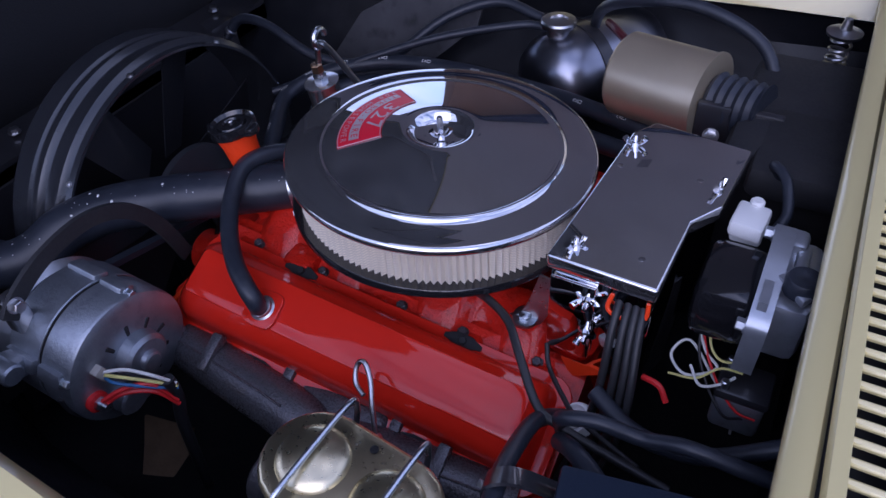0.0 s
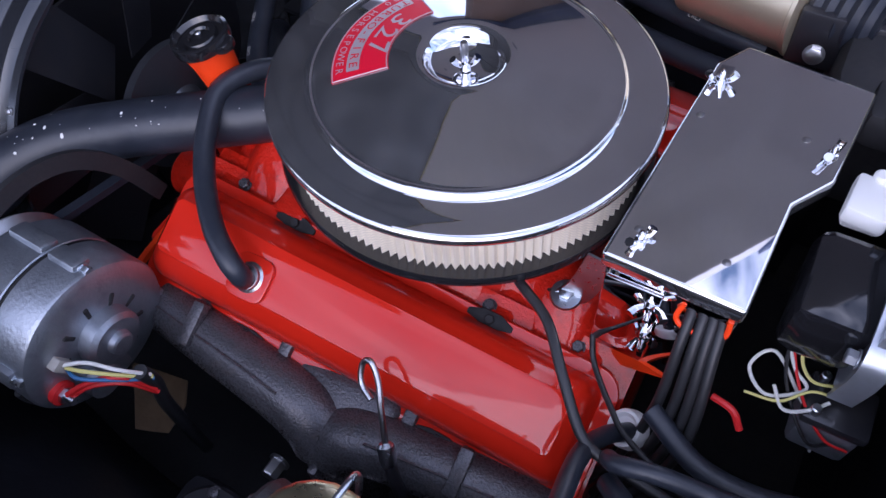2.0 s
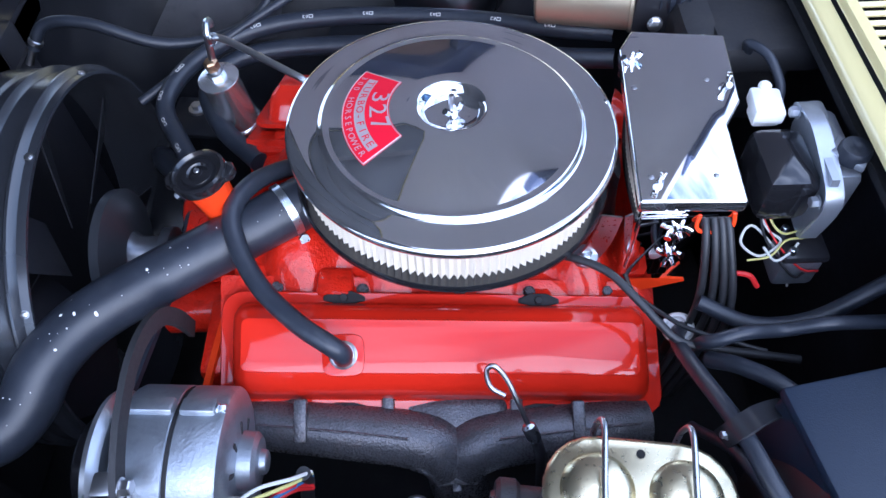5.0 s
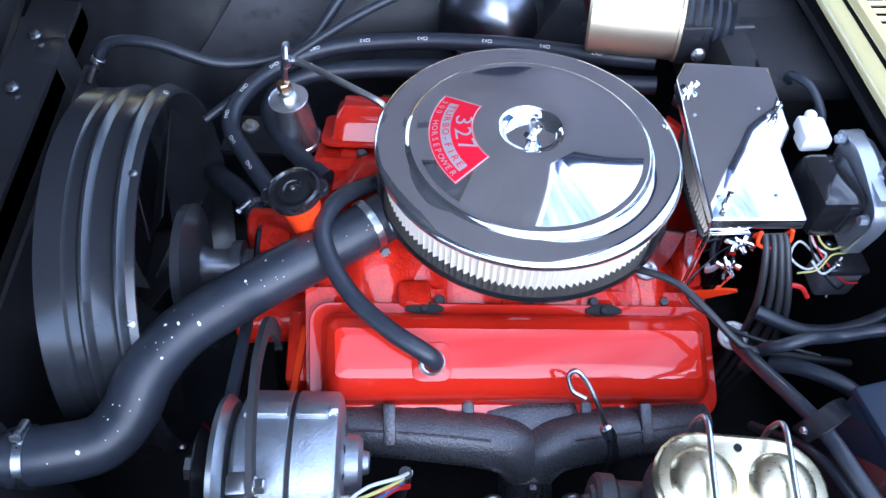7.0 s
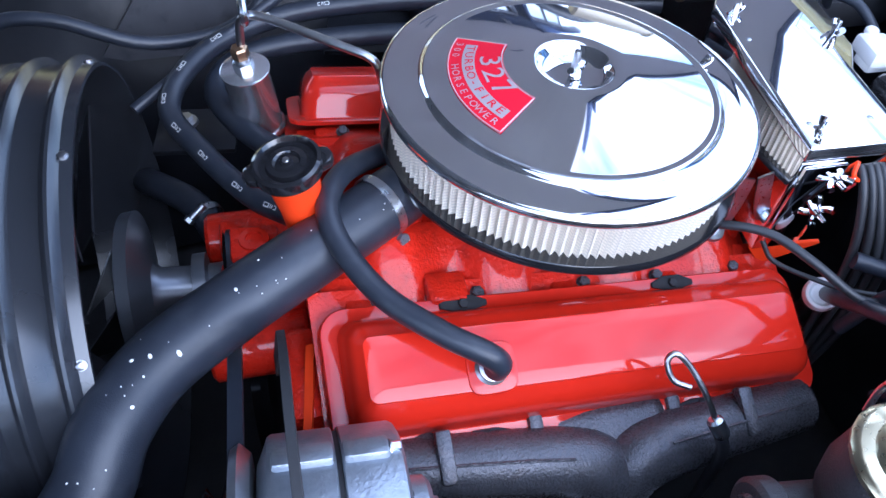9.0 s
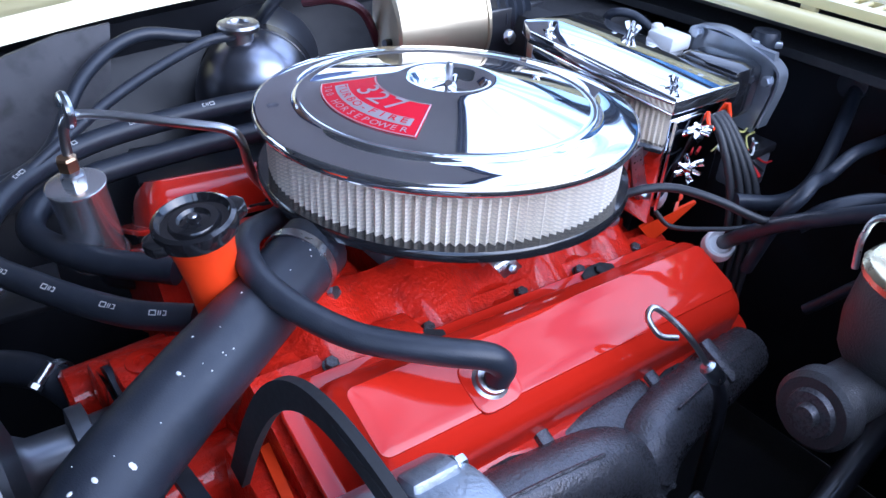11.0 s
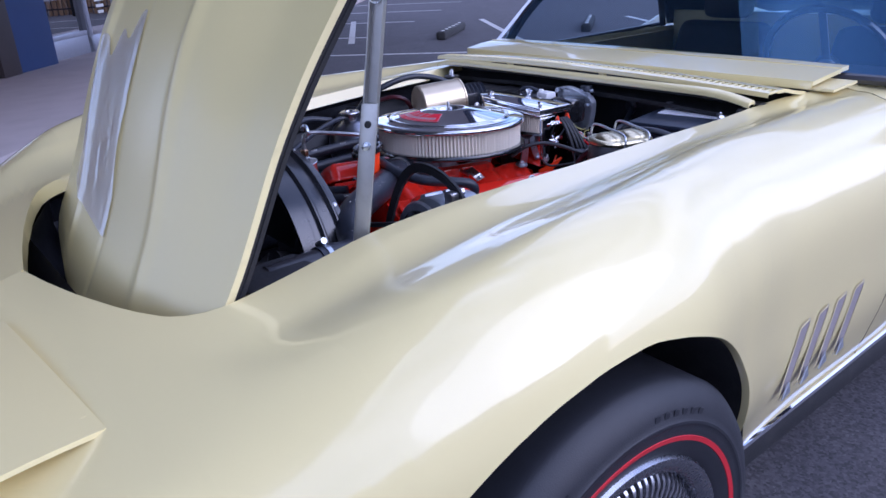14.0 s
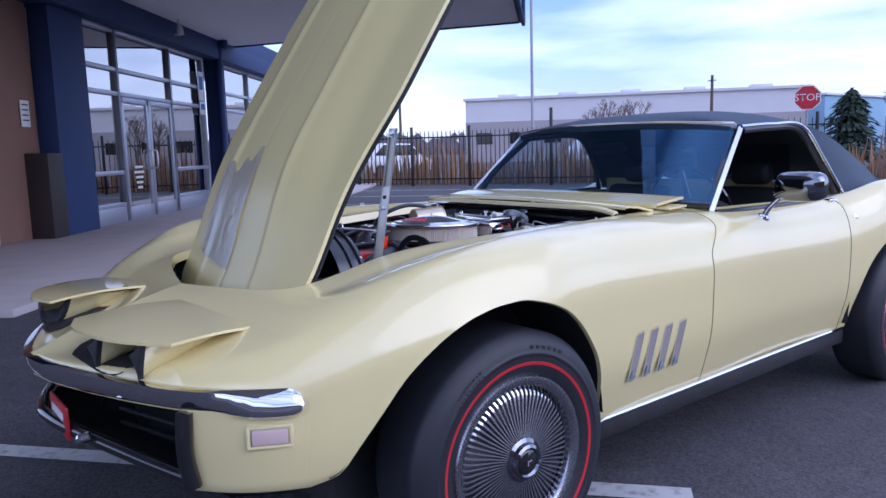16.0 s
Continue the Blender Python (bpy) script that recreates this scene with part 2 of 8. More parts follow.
# ---------- mesh tools ----------
class Build:
    """Collects pieces of one mesh."""

    def __init__(self):
        self.v, self.f = [], []

    def add(self, piece, m=None):
        v, f = piece
        base = len(self.v)
        for p in v:
            self.v.append(tuple(m @ Vector(p)) if m is not None else tuple(p))
        self.f += [tuple(i + base for i in q) for q in f]
        return self


def mesh_of(name, b, material, sharp=38):
    me = bpy.data.meshes.new(name)
    me.from_pydata(b.v, [], b.f)
    me.validate()
    me.polygons.foreach_set("use_smooth", [True] * len(me.polygons))
    me.set_sharp_from_angle(angle=radians(sharp))
    me.materials.append(material)
    me.update()
    return me


def base_of(parent):
    """Where the base of a thing stands, for its parts."""
    off = Vector((0, 0, 0))
    while parent is not None:
        off += parent.location
        parent = parent.parent
    return off


def put(ob, m):
    """Moves a part's mesh by m, given in the world."""
    off = base_of(ob.parent)
    ob.data.transform(Matrix.Translation(-off) @ m @ Matrix.Translation(off))


def part(name, b, material, parent=None, label="", sharp=38):
    if isinstance(b, tuple):
        b = Build().add(b)
    off = base_of(parent)
    if off.length > 0:
        b.v = [tuple(Vector(p) - off) for p in b.v]
    ob = new(name, mesh_of(name, b, material, sharp))
    if parent is not None:
        ob.parent = parent
    if label:
        ob["label"] = label
    return ob


def thing(name, label, category, group="", kind="", at=(0, 0, 0)):
    ob = new(name)
    ob.empty_display_size = 0.05
    ob.location = at
    return tagged(ob, label, category, group, kind)


def from_bm(bm):
    bm.verts.index_update()
    out = [tuple(v.co) for v in bm.verts], [tuple(v.index for v in f.verts) for f in bm.faces]
    bm.free()
    return out


def box(c, s, bev=0.0, seg=2):
    bm = bmesh.new()
    bmesh.ops.create_cube(bm, size=1)
    for v in bm.verts:
        v.co = Vector((v.co.x * s[0], v.co.y * s[1], v.co.z * s[2]))
    if bev:
        bmesh.ops.bevel(bm, geom=list(bm.edges), offset=bev, segments=seg, affect="EDGES", profile=0.5)
    for v in bm.verts:
        v.co += Vector(c)
    return from_bm(bm)


def prism(poly, z0, z1, bev=0.0, seg=2):
    """A plan outline (x, y), counter-clockwise, drawn up from z0 to z1."""
    bm = bmesh.new()
    face = bm.faces.new([bm.verts.new((x, y, z0)) for x, y in poly])
    up = bmesh.ops.extrude_face_region(bm, geom=[face])
    for v in up["geom"]:
        if isinstance(v, bmesh.types.BMVert):
            v.co.z = z1
    bmesh.ops.recalc_face_normals(bm, faces=list(bm.faces))
    if bev:
        bmesh.ops.bevel(bm, geom=list(bm.edges), offset=bev, segments=seg, affect="EDGES", profile=0.5)
    return from_bm(bm)


def lathe(profile, n=48, caps=True):
    """(radius, height) pairs turned about z."""
    v, f = [], []
    for r, z in profile:
        for i in range(n):
            a = 2 * math.pi * i / n
            v.append((r * math.cos(a), r * math.sin(a), z))
    for k in range(len(profile) - 1):
        for i in range(n):
            j = (i + 1) % n
            f.append((k * n + i, k * n + j, (k + 1) * n + j, (k + 1) * n + i))
    if caps:
        if profile[0][0] > 1e-6:
            f.append(tuple(reversed(range(n))))
        if profile[-1][0] > 1e-6:
            f.append(tuple((len(profile) - 1) * n + i for i in range(n)))
    return v, f


def cyl(r, z0, z1, n=24, bev=0.0):
    if not bev:
        return lathe([(r, z0), (r, z1)], n)
    return lathe([(r - bev, z0), (r, z0 + bev), (r, z1 - bev), (r - bev, z1)], n)


def smooth_line(points, step=6):
    p = [Vector(q) for q in points]
    p = [2 * p[0] - p[1], *p, 2 * p[-1] - p[-2]]
    out = []
    for a, b, c, d in zip(p, p[1:], p[2:], p[3:]):
        for i in range(step):
            t = i / step
            out.append(0.5 * (2 * b + (c - a) * t + (2 * a - 5 * b + 4 * c - d) * t * t + (3 * b - a - 3 * c + d) * t**3))
    return [*out, p[-2]]


def tube(points, r, n=12, smooth=True, step=6, flat=1.0):
    """A round bar or hose along points; r is one radius or one at each end."""
    line = smooth_line(points, step) if smooth else [Vector(q) for q in points]
    r0, r1 = r if isinstance(r, tuple) else (r, r)
    v, f, side = [], [], None
    for k, p in enumerate(line):
        t = (line[min(k + 1, len(line) - 1)] - line[max(k - 1, 0)]).normalized()
        if side is None:
            side = t.orthogonal().normalized()
        side = (side - t * side.dot(t)).normalized()
        up = t.cross(side)
        rad = r0 + (r1 - r0) * k / max(1, len(line) - 1)
        for i in range(n):
            a = 2 * math.pi * i / n
            v.append(p + side * math.cos(a) * rad + up * math.sin(a) * rad * flat)
    for k in range(len(line) - 1):
        for i in range(n):
            j = (i + 1) % n
            f.append((k * n + i, k * n + j, (k + 1) * n + j, (k + 1) * n + i))
    f.append(tuple(reversed(range(n))))
    f.append(tuple((len(line) - 1) * n + i for i in range(n)))
    return v, f


def strip(points, width, thick, across=(0, 1, 0), smooth=True):
    """A flat bar along points; across: the way of its width."""
    line = smooth_line(points, 6) if smooth else [Vector(q) for q in points]
    w = Vector(across).normalized() * width / 2
    v, f = [], []
    for k, p in enumerate(line):
        t = (line[min(k + 1, len(line) - 1)] - line[max(k - 1, 0)]).normalized()
        h = t.cross(w).normalized() * thick / 2
        v += [p - w - h, p + w - h, p + w + h, p - w + h]
    for k in range(len(line) - 1):
        for i in range(4):
            j = (i + 1) % 4
            f.append((4 * k + i, 4 * k + j, 4 * k + 4 + j, 4 * k + 4 + i))
    e = 4 * (len(line) - 1)
    f += [(3, 2, 1, 0), (e, e + 1, e + 2, e + 3)]
    return v, f


def grid(rows):
    """A sheet from rows of points."""
    n = len(rows[0])
    v = [p for row in rows for p in row]
    f = [(k * n + i, k * n + i + 1, (k + 1) * n + i + 1, (k + 1) * n + i) for k in range(len(rows) - 1) for i in range(n - 1)]
    return v, f


def thick_sheet(rows, d):
    """The sheet with a second skin moved by d, closed round the rim."""
    n, k = len(rows[0]), len(rows)
    v, f = grid(rows)
    v = [Vector(p) for p in v]
    base = len(v)
    v += [p + Vector(d) for p in v]
    f += [tuple(base + i for i in reversed(q)) for q in f]
    rim = [*range(n), *(r * n + n - 1 for r in range(1, k)), *((k - 1) * n + i for i in range(n - 2, -1, -1)), *(r * n for r in range(k - 2, 0, -1))]
    for a, b in zip(rim, rim[1:] + rim[:1]):
        f.append((b, a, base + a, base + b))
    return v, f


def turn_to(axis, at=(0, 0, 0), spin=0.0):
    """The pose that lays z along axis, at a place."""
    q = Vector(axis).to_track_quat("Z", "Y")
    return Matrix.Translation(at) @ q.to_matrix().to_4x4() @ Matrix.Rotation(radians(spin), 4, "Z")


def pchip(x, xs, ys):
    """A smooth curve through (xs, ys) without overshoot."""
    xs, ys = np.asarray(xs, float), np.asarray(ys, float)
    h, d = np.diff(xs), np.diff(ys) / np.diff(xs)
    m = np.zeros(len(xs))
    for i in range(1, len(xs) - 1):
        if d[i - 1] * d[i] > 0:
            w1, w2 = 2 * h[i] + h[i - 1], h[i] + 2 * h[i - 1]
            m[i] = (w1 + w2) / (w1 / d[i - 1] + w2 / d[i])
    m[0], m[-1] = d[0], d[-1]
    x = min(max(x, xs[0]), xs[-1])
    i = min(int(np.searchsorted(xs, x, "right")) - 1, len(h) - 1)
    t = (x - xs[i]) / h[i]
    return float((2 * t**3 - 3 * t**2 + 1) * ys[i] + (t**3 - 2 * t**2 + t) * h[i] * m[i] + (-2 * t**3 + 3 * t**2) * ys[i + 1] + (t**3 - t**2) * h[i] * m[i + 1])


def hexbolt(r, h):
    return lathe([(r * 1.25, 0), (r * 1.25, h * 0.15)], 16), lathe([(r, h * 0.15), (r, h * 0.9), (r * 0.85, h)], 6)


def bolt_into(b, at, axis=(0, 0, 1), r=0.006, h=0.008):
    for piece in hexbolt(r, h):
        b.add(piece, turn_to(axis, at))


def bolt(name, at, axis, r, h, material, parent):
    b = Build()
    bolt_into(b, at, axis, r, h)
    return part(name, b, material, parent)


def wingnut(parent, at, axis=(0, 0, 1), spin=0.0, s=1.0):
    b = Build()
    m = turn_to(axis, at, spin)
    b.add(lathe([(0.006 * s, 0), (0.005 * s, 0.008 * s), (0.003 * s, 0.009 * s), (0.0025 * s, 0.018 * s), (0.0, 0.019 * s)], 14), m)
    for sx in (-1, 1):
        b.add(tube([(0.003 * sx * s, 0, 0.004 * s), (0.009 * sx * s, 0, 0.008 * s), (0.013 * sx * s, 0, 0.014 * s)], (0.0028 * s, 0.0042 * s), 8), m)
    return part("wing_nut", b, CHROME, parent)


def text_mesh(chars, size, depth=0.0002):
    """The outlines of some writing as one mesh, centred, upright in x and y."""
    cu = bpy.data.curves.new("writing", "FONT")
    cu.body, cu.size, cu.extrude, cu.resolution_u = chars, size, depth, 2
    cu.align_x, cu.align_y = "CENTER", "CENTER"
    ob = bpy.data.objects.new("writing", cu)
    scene.collection.objects.link(ob)
    dg = bpy.context.evaluated_depsgraph_get()
    me = bpy.data.meshes.new_from_object(ob.evaluated_get(dg))
    v, f = [tuple(p.co) for p in me.vertices], [tuple(q.vertices) for q in me.polygons]
    bpy.data.objects.remove(ob)
    bpy.data.meshes.remove(me)
    bpy.data.curves.remove(cu)
    return v, f


# ---------- car body ----------
car = thing("sports_car", "pale yellow sports coupe with dark vinyl top and open bonnet", "car")

W_X = [-0.965, -0.95, -0.91, -0.87, -0.80, -0.75, -0.66, -0.58, -0.45, -0.30, -0.10, 0.10, 0.30, 0.50, 0.75, 1.0, 1.5, 2.0, 2.3, 2.49, 2.8, 3.2, 3.45]
W_Y = [0.01, 0.10, 0.24, 0.35, 0.51, 0.60, 0.70, 0.75, 0.80, 0.845, 0.880, 0.880, 0.85, 0.822, 0.812, 0.81, 0.80, 0.815, 0.86, 0.88, 0.87, 0.80, 0.70]
CZ_X = [-0.965, -0.87, -0.75, -0.66, -0.58, -0.45, -0.30, -0.20, 0.0, 0.2, 0.5, 0.98, 1.3, 1.9, 2.15, 2.45, 2.8, 3.2, 3.45]
CZ_Z = [0.630, 0.645, 0.665, 0.690, 0.715, 0.768, 0.828, 0.860, 0.893, 0.903, 0.900, 0.885, 0.875, 0.872, 0.90, 0.945, 0.94, 0.88, 0.80]
B_X = [-0.965, -0.80, -0.70, -0.55, -0.335, -0.1, 0.0, 0.27, 0.6, 0.80, 1.0, 1.2, 3.45]
B_Z = [0.632, 0.700, 0.728, 0.765, 0.787, 0.835, 0.850, 0.868, 0.885, 0.893, 0.898, 0.895, 0.86]
HX = -0.555


def bay_y(x):
    """Half the width of the bay's opening."""
    if x < HX:
        return 0.0
    if x < -0.335:
        return float(np.interp(x, [HX, -0.540, -0.516, -0.485, -0.458, -0.436, -0.412, -0.378, -0.335], [0.0, 0.085, 0.19, 0.295, 0.370, 0.405, 0.428, 0.440, 0.444]))
    return pchip(x, [-0.335, -0.1, 0.0, 0.27, 0.6, 0.80, 1.0, 1.2, 2.2, 3.45], [0.444, 0.465, 0.48, 0.515, 0.52, 0.515, 0.58, 0.655, 0.66, 0.3])


def bay_out(x, side):
    """How much further out the opening's edge lies on the driver side."""
    return pchip(x, [-0.965, -0.335, -0.20, 0.0, 0.22, 0.46, 0.60, 0.70, 0.80, 0.90, 1.05, 3.45], [0.0, 0.0, 0.014, 0.024, 0.012, 0.020, 0.024, 0.028, 0.030, 0.026, 0.0, 0.0]) if side < 0 else 0.0


def body_profile(x, side=0):
    """The body's half section at x, from the opening out and down to the sill: (y, z) points."""
    w, zc, zb, yb = pchip(x, W_X, W_Y), pchip(x, CZ_X, CZ_Z), pchip(x, B_X, B_Z), bay_y(x) + bay_out(x, side)
    nose = min(1.0, max(0.0, (x + 0.965) / 0.35))
    inset = 0.02 + 0.125 * nose
    if x > 1.0:
        inset = 0.10
    yc = max(yb + 0.02, w - inset)
    sag = 0.18 + 0.42 * min(1.0, max(0.0, (-0.56 - x) / 0.12))
    mid = yb + 0.45 * (yc - yb), zb + sag * (zc - zb) - 0.006 * nose
    drop = 0.03 + 0.07 * nose
    wide = 0.56 + 0.04 * min(1.0, max(0.0, (x + 0.65) / 0.25))
    fall = min(drop + 0.05 * nose, 0.55 * (zc - wide))
    keys = [(yb, zb), mid, (yc, zc), (yc + 0.62 * (w - yc), zc - 0.30 * fall), (w - 0.004, zc - fall), (w, wide), (w - 0.006, 0.48), (w - 0.028, 0.38), (w - 0.05, 0.30)]
    line = [Vector((0, y, z)) for y, z in keys]
    return [(p.y, p.z) for p in smooth_line(line, 8)]


ARCH_X = [-0.545, -0.487, -0.441, -0.388, -0.337, -0.28, -0.215, -0.145, -0.07, 0.0, 0.07, 0.16, 0.245, 0.30, 0.34, 0.365, 0.378, 0.385]
ARCH_Z = [0.385, 0.405, 0.475, 0.55, 0.617, 0.668, 0.71, 0.738, 0.752, 0.755, 0.742, 0.708, 0.647, 0.585, 0.52, 0.44, 0.36, 0.30]


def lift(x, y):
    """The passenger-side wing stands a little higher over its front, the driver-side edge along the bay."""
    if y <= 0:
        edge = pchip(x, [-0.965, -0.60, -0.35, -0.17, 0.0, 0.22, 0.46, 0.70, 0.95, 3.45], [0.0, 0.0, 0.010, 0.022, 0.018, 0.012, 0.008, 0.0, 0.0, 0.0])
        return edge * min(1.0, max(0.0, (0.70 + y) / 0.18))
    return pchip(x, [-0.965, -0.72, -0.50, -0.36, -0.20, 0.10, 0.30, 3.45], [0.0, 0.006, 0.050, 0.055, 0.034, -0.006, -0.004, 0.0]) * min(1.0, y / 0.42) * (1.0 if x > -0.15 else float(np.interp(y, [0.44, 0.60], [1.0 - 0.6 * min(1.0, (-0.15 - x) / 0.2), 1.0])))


def sill(x):
    """The lower edge of the body."""
    if x < -0.76:
        return 0.578
    if x < -0.545:
        return 0.385
    if x < 0.385:
        return pchip(x, ARCH_X, ARCH_Z)
    t = (x - 2.47) / 0.375
    return 0.30 if abs(t) >= 1 else max(0.30, 0.33 + 0.39 * math.sqrt(1 - t * t))


def seam_lean(x, z):
    """The seam between wing and door runs back towards the screen pillar above the waist."""
    u = min(1.0, max(0.0, (z - 0.745) / 0.13))
    return 0.115 * u * u * (3 - 2 * u) * math.exp(-((x - 0.98) / 0.20) ** 2)


def body_rows(xs, side, count=44):
    rows = []
    for x in xs:
        line = body_profile(x, side)
        low = sill(x)
        cut = [line[0]]
        for a, b in zip(line, line[1:]):
            if b[1] <= low and a[1] > low:
                t = (a[1] - low) / (a[1] - b[1])
                cut.append((a[0] + t * (b[0] - a[0]), low))
                break
            cut.append(b)
        d = np.r_[0, np.cumsum([math.hypot(b[0] - a[0], b[1] - a[1]) for a, b in zip(cut, cut[1:])])]
        u = np.linspace(0, d[-1], count)
        ys, zs = np.interp(u, d, [p[0] for p in cut]), np.interp(u, d, [p[1] for p in cut])
        row = [(x, side * y, z) for y, z in zip(ys, zs)]
        # the lip turns in under the edge
        row += [(x, side * (ys[-1] - 0.006), zs[-1] - 0.004), (x, side * (ys[-1] - 0.014), zs[-1] - 0.003)]
        # and the opening's edge turns down into the bay
        row = [(x, side * (ys[0] - (0.012 if ys[0] > 0.02 else 0)), zs[0] - 0.028), (x, side * (ys[0] - (0.004 if ys[0] > 0.02 else 0)), zs[0] - 0.006), *row]
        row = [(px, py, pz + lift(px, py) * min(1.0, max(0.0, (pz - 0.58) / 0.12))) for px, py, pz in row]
        row = [(px + seam_lean(px, pz), py, pz) for px, py, pz in row]
        rows.append(row if side > 0 else row[::-1])
    return rows


def stations(a, b, step=0.022):
    xs = set(np.linspace(a, b, max(2, int((b - a) / step))).round(4).tolist())
    for edge in (2.095, 2.845):
        for e in (edge - 0.002, edge + 0.002):
            if a < e < b:
                xs.add(round(e, 4))
    if a < 0 < b:
        xs |= {round(e, 4) for e in ARCH_X} | {-0.53, -0.515, -0.50, -0.47, 0.32, 0.33, 0.35, 0.358, 0.370, 0.374, 0.381}
    if a < -0.9:
        xs |= {round(HX + t, 4) for t in (0.001, 0.004, 0.01, 0.018, 0.03)} | {-0.96, -0.95, -0.94, -0.93}
    return sorted(xs)


for s, where in ((-1, "driver"), (1, "passenger")):
    part("front_fender", Build().add(grid(body_rows(stations(-0.965, -0.7601), s))).add(grid(body_rows(stations(-0.76, 0.978), s))), PAINT, car, sharp=50)
    part("door", grid(body_rows(stations(0.983, 2.03, 0.05), s)), PAINT, car, sharp=50)
    part("rear_fender", grid(body_rows(stations(2.035, 3.45), s)), PAINT, car, sharp=50)

# tail and sills
part("rear_deck", grid([[(x, y, pchip(x, [2.2, 2.9, 3.45], [0.884, 0.874, 0.863])) for y in np.linspace(-0.68, 0.68, 9)] for x in np.linspace(2.3, 3.45, 9)]), PAINT, car)
part("tail_panel", box((3.445, 0, 0.60), (0.05, 1.40, 0.53), 0.02), PAINT, car)
for s in (-1, 1):
    part("rocker_panel", box((1.25, s * 0.742, 0.262), (1.72, 0.06, 0.066), 0.012), BLACK_MATT, car, "black sill below the door")
    part("sill_moulding", tube([(0.39, s * 0.775, 0.303), (0.8, s * 0.768, 0.299), (1.4, s * 0.762, 0.299), (2.10, s * 0.77, 0.303)], 0.008, 8), CHROME, car, "bright sill moulding")

# front fender louvres: flat plates, the recess shade painted as grey
for s in (-1, 1):
    for i in range(4):
        x0 = 0.505 + 0.079 * i
        v = Build()
        poly = [(x0, 0.412), (x0 + 0.042, 0.424), (x0 + 0.078, 0.556), (x0 + 0.074, 0.566), (x0 + 0.038, 0.560)]
        w = [pchip(x, W_X, W_Y) for x, z in poly]
        rim = [Vector((x, s * (q - (0.010 if z < 0.45 else 0.0005)), z)) for (x, z), q in zip(poly, w)]
        mid = sum(rim, Vector()) / len(rim)
        deep = [p + (mid - p) * 0.08 + Vector((0, -s * 0.0, 0)) for p in rim]
        out = [p + Vector((0, s * 0.0015, 0)) for p in rim]
        n = len(rim)
        pts = [*out, *[p + Vector((0, s * 0.0030, 0)) for p in deep], *[p - Vector((0, s * 0.012, 0)) for p in deep]]
        f = [(k, (k + 1) % n, n + (k + 1) % n, n + k) for k in range(n)]
        ob = part("louvre_rim", (pts[: 2 * n], f), PAINT_EDGE, car)
        g = part("louvre", ([p + Vector((0, s * 0.0022, 0)) for p in rim], [tuple(range(n))]), SLOT_GREY, ob, "flat grey side louvre with recess shade in its colour")
        put(part("louvre_foot", prism([(0, 0), (0.030, 0.008), (0.020, 0.034)], 0, 0.004, 0.001), BRIGHT_ZINC, ob), Matrix.Translation((x0 + 0.003, s * (w[0] - 0.004), 0.414)) @ Matrix.Rotation(radians(90), 4, "X") @ Matrix.Translation((0, 0, 0 if s < 0 else -0.004)))

# front bumper blade
plan = [(y, pchip(y, W_Y[:9], W_X[:9])) for y in (*np.linspace(0.012, 0.735, 32), 0.741, 0.746, 0.750, 0.7535, 0.756, 0.758, 0.7598, 0.761, 0.762)]
line = [(x - 0.012, -y) for y, x in reversed(plan)] + [(x - 0.012, y) for y, x in plan]
rows = []
for k, (x, y) in enumerate(line):
    a, b = line[max(0, k - 1)], line[min(len(line) - 1, k + 1)]
    t = Vector((b[0] - a[0], b[1] - a[1], 0)).normalized()
    n = Vector((-t.y, t.x, 0))
    if n.x > 0:
        n = -n
    e = min(k, len(line) - 1 - k)
    h = 0.032 * math.sqrt(1 - (1 - min(1.0, 0.04 + e / 8)) ** 2)
    g = min(1.0, max(0.0, (abs(y) - 0.655) / 0.06))
    up_face, down_face = ((-0.02, 1), (-0.008, 0.98), (0.005, 0.55), (0.013, 0.05), (0.017, -0.45), (0.012, -0.85), (-0.02, -1.05)), ((-0.02, 1), (0.004, 1.0), (0.0075, 0.95), (0.004, 0.3), (-0.006, -0.4), (-0.020, -1.0), (-0.032, -1.15))
    rows.append([Vector((x, y, 0.598)) + n * (o1 * g + o0 * (1 - g)) + Vector((0, 0, h * (q1 * g + q0 * (1 - g)))) for (o1, q1), (o0, q0) in zip(up_face, down_face)])
part("front_bumper", grid(rows), CHROME, car, "chrome front bumper blade", sharp=60)

# grille opening with its dark bars
for s in (-1, 1):
    for z in (0.42, 0.46, 0.50, 0.54):
        part("grille_bar", tube([(-0.78, s * 0.10, z), (-0.70, s * 0.36, z), (-0.64, s * 0.52, z)], 0.006, 8), BLACK_MATT, car, "black grille bar below the bumper")
part("grille_cavity", grid([[(pchip(abs(y), W_Y[:9], W_X[:9]) + 0.26, y, z) for y in np.linspace(-0.66, 0.66, 31)] for z in (0.30, 0.60)]), BLACK_MATT, car)
lip = [(pchip(abs(y), W_Y[:9], W_X[:9]) + 0.015, y) for y in np.linspace(-0.585, 0.585, 41)]
part("grille_surround", tube([(x, y, 0.392 + 0.07 * (1 - (y / 0.66) ** 2)) for x, y in lip], 0.018, 10, smooth=False), BLACK_GLOSS, car, "black lower grille surround")
# Matt black carries the shadow under the nose in the chin's colour.
part("chin_spoiler", grid([[(x + o, y, z + 0.07 * (1 - (y / 0.66) ** 2)) for x, y in lip] for o, z in ((0.0, 0.385), (0.07, 0.33), (0.30, 0.27))]), BLACK_MATT, car)
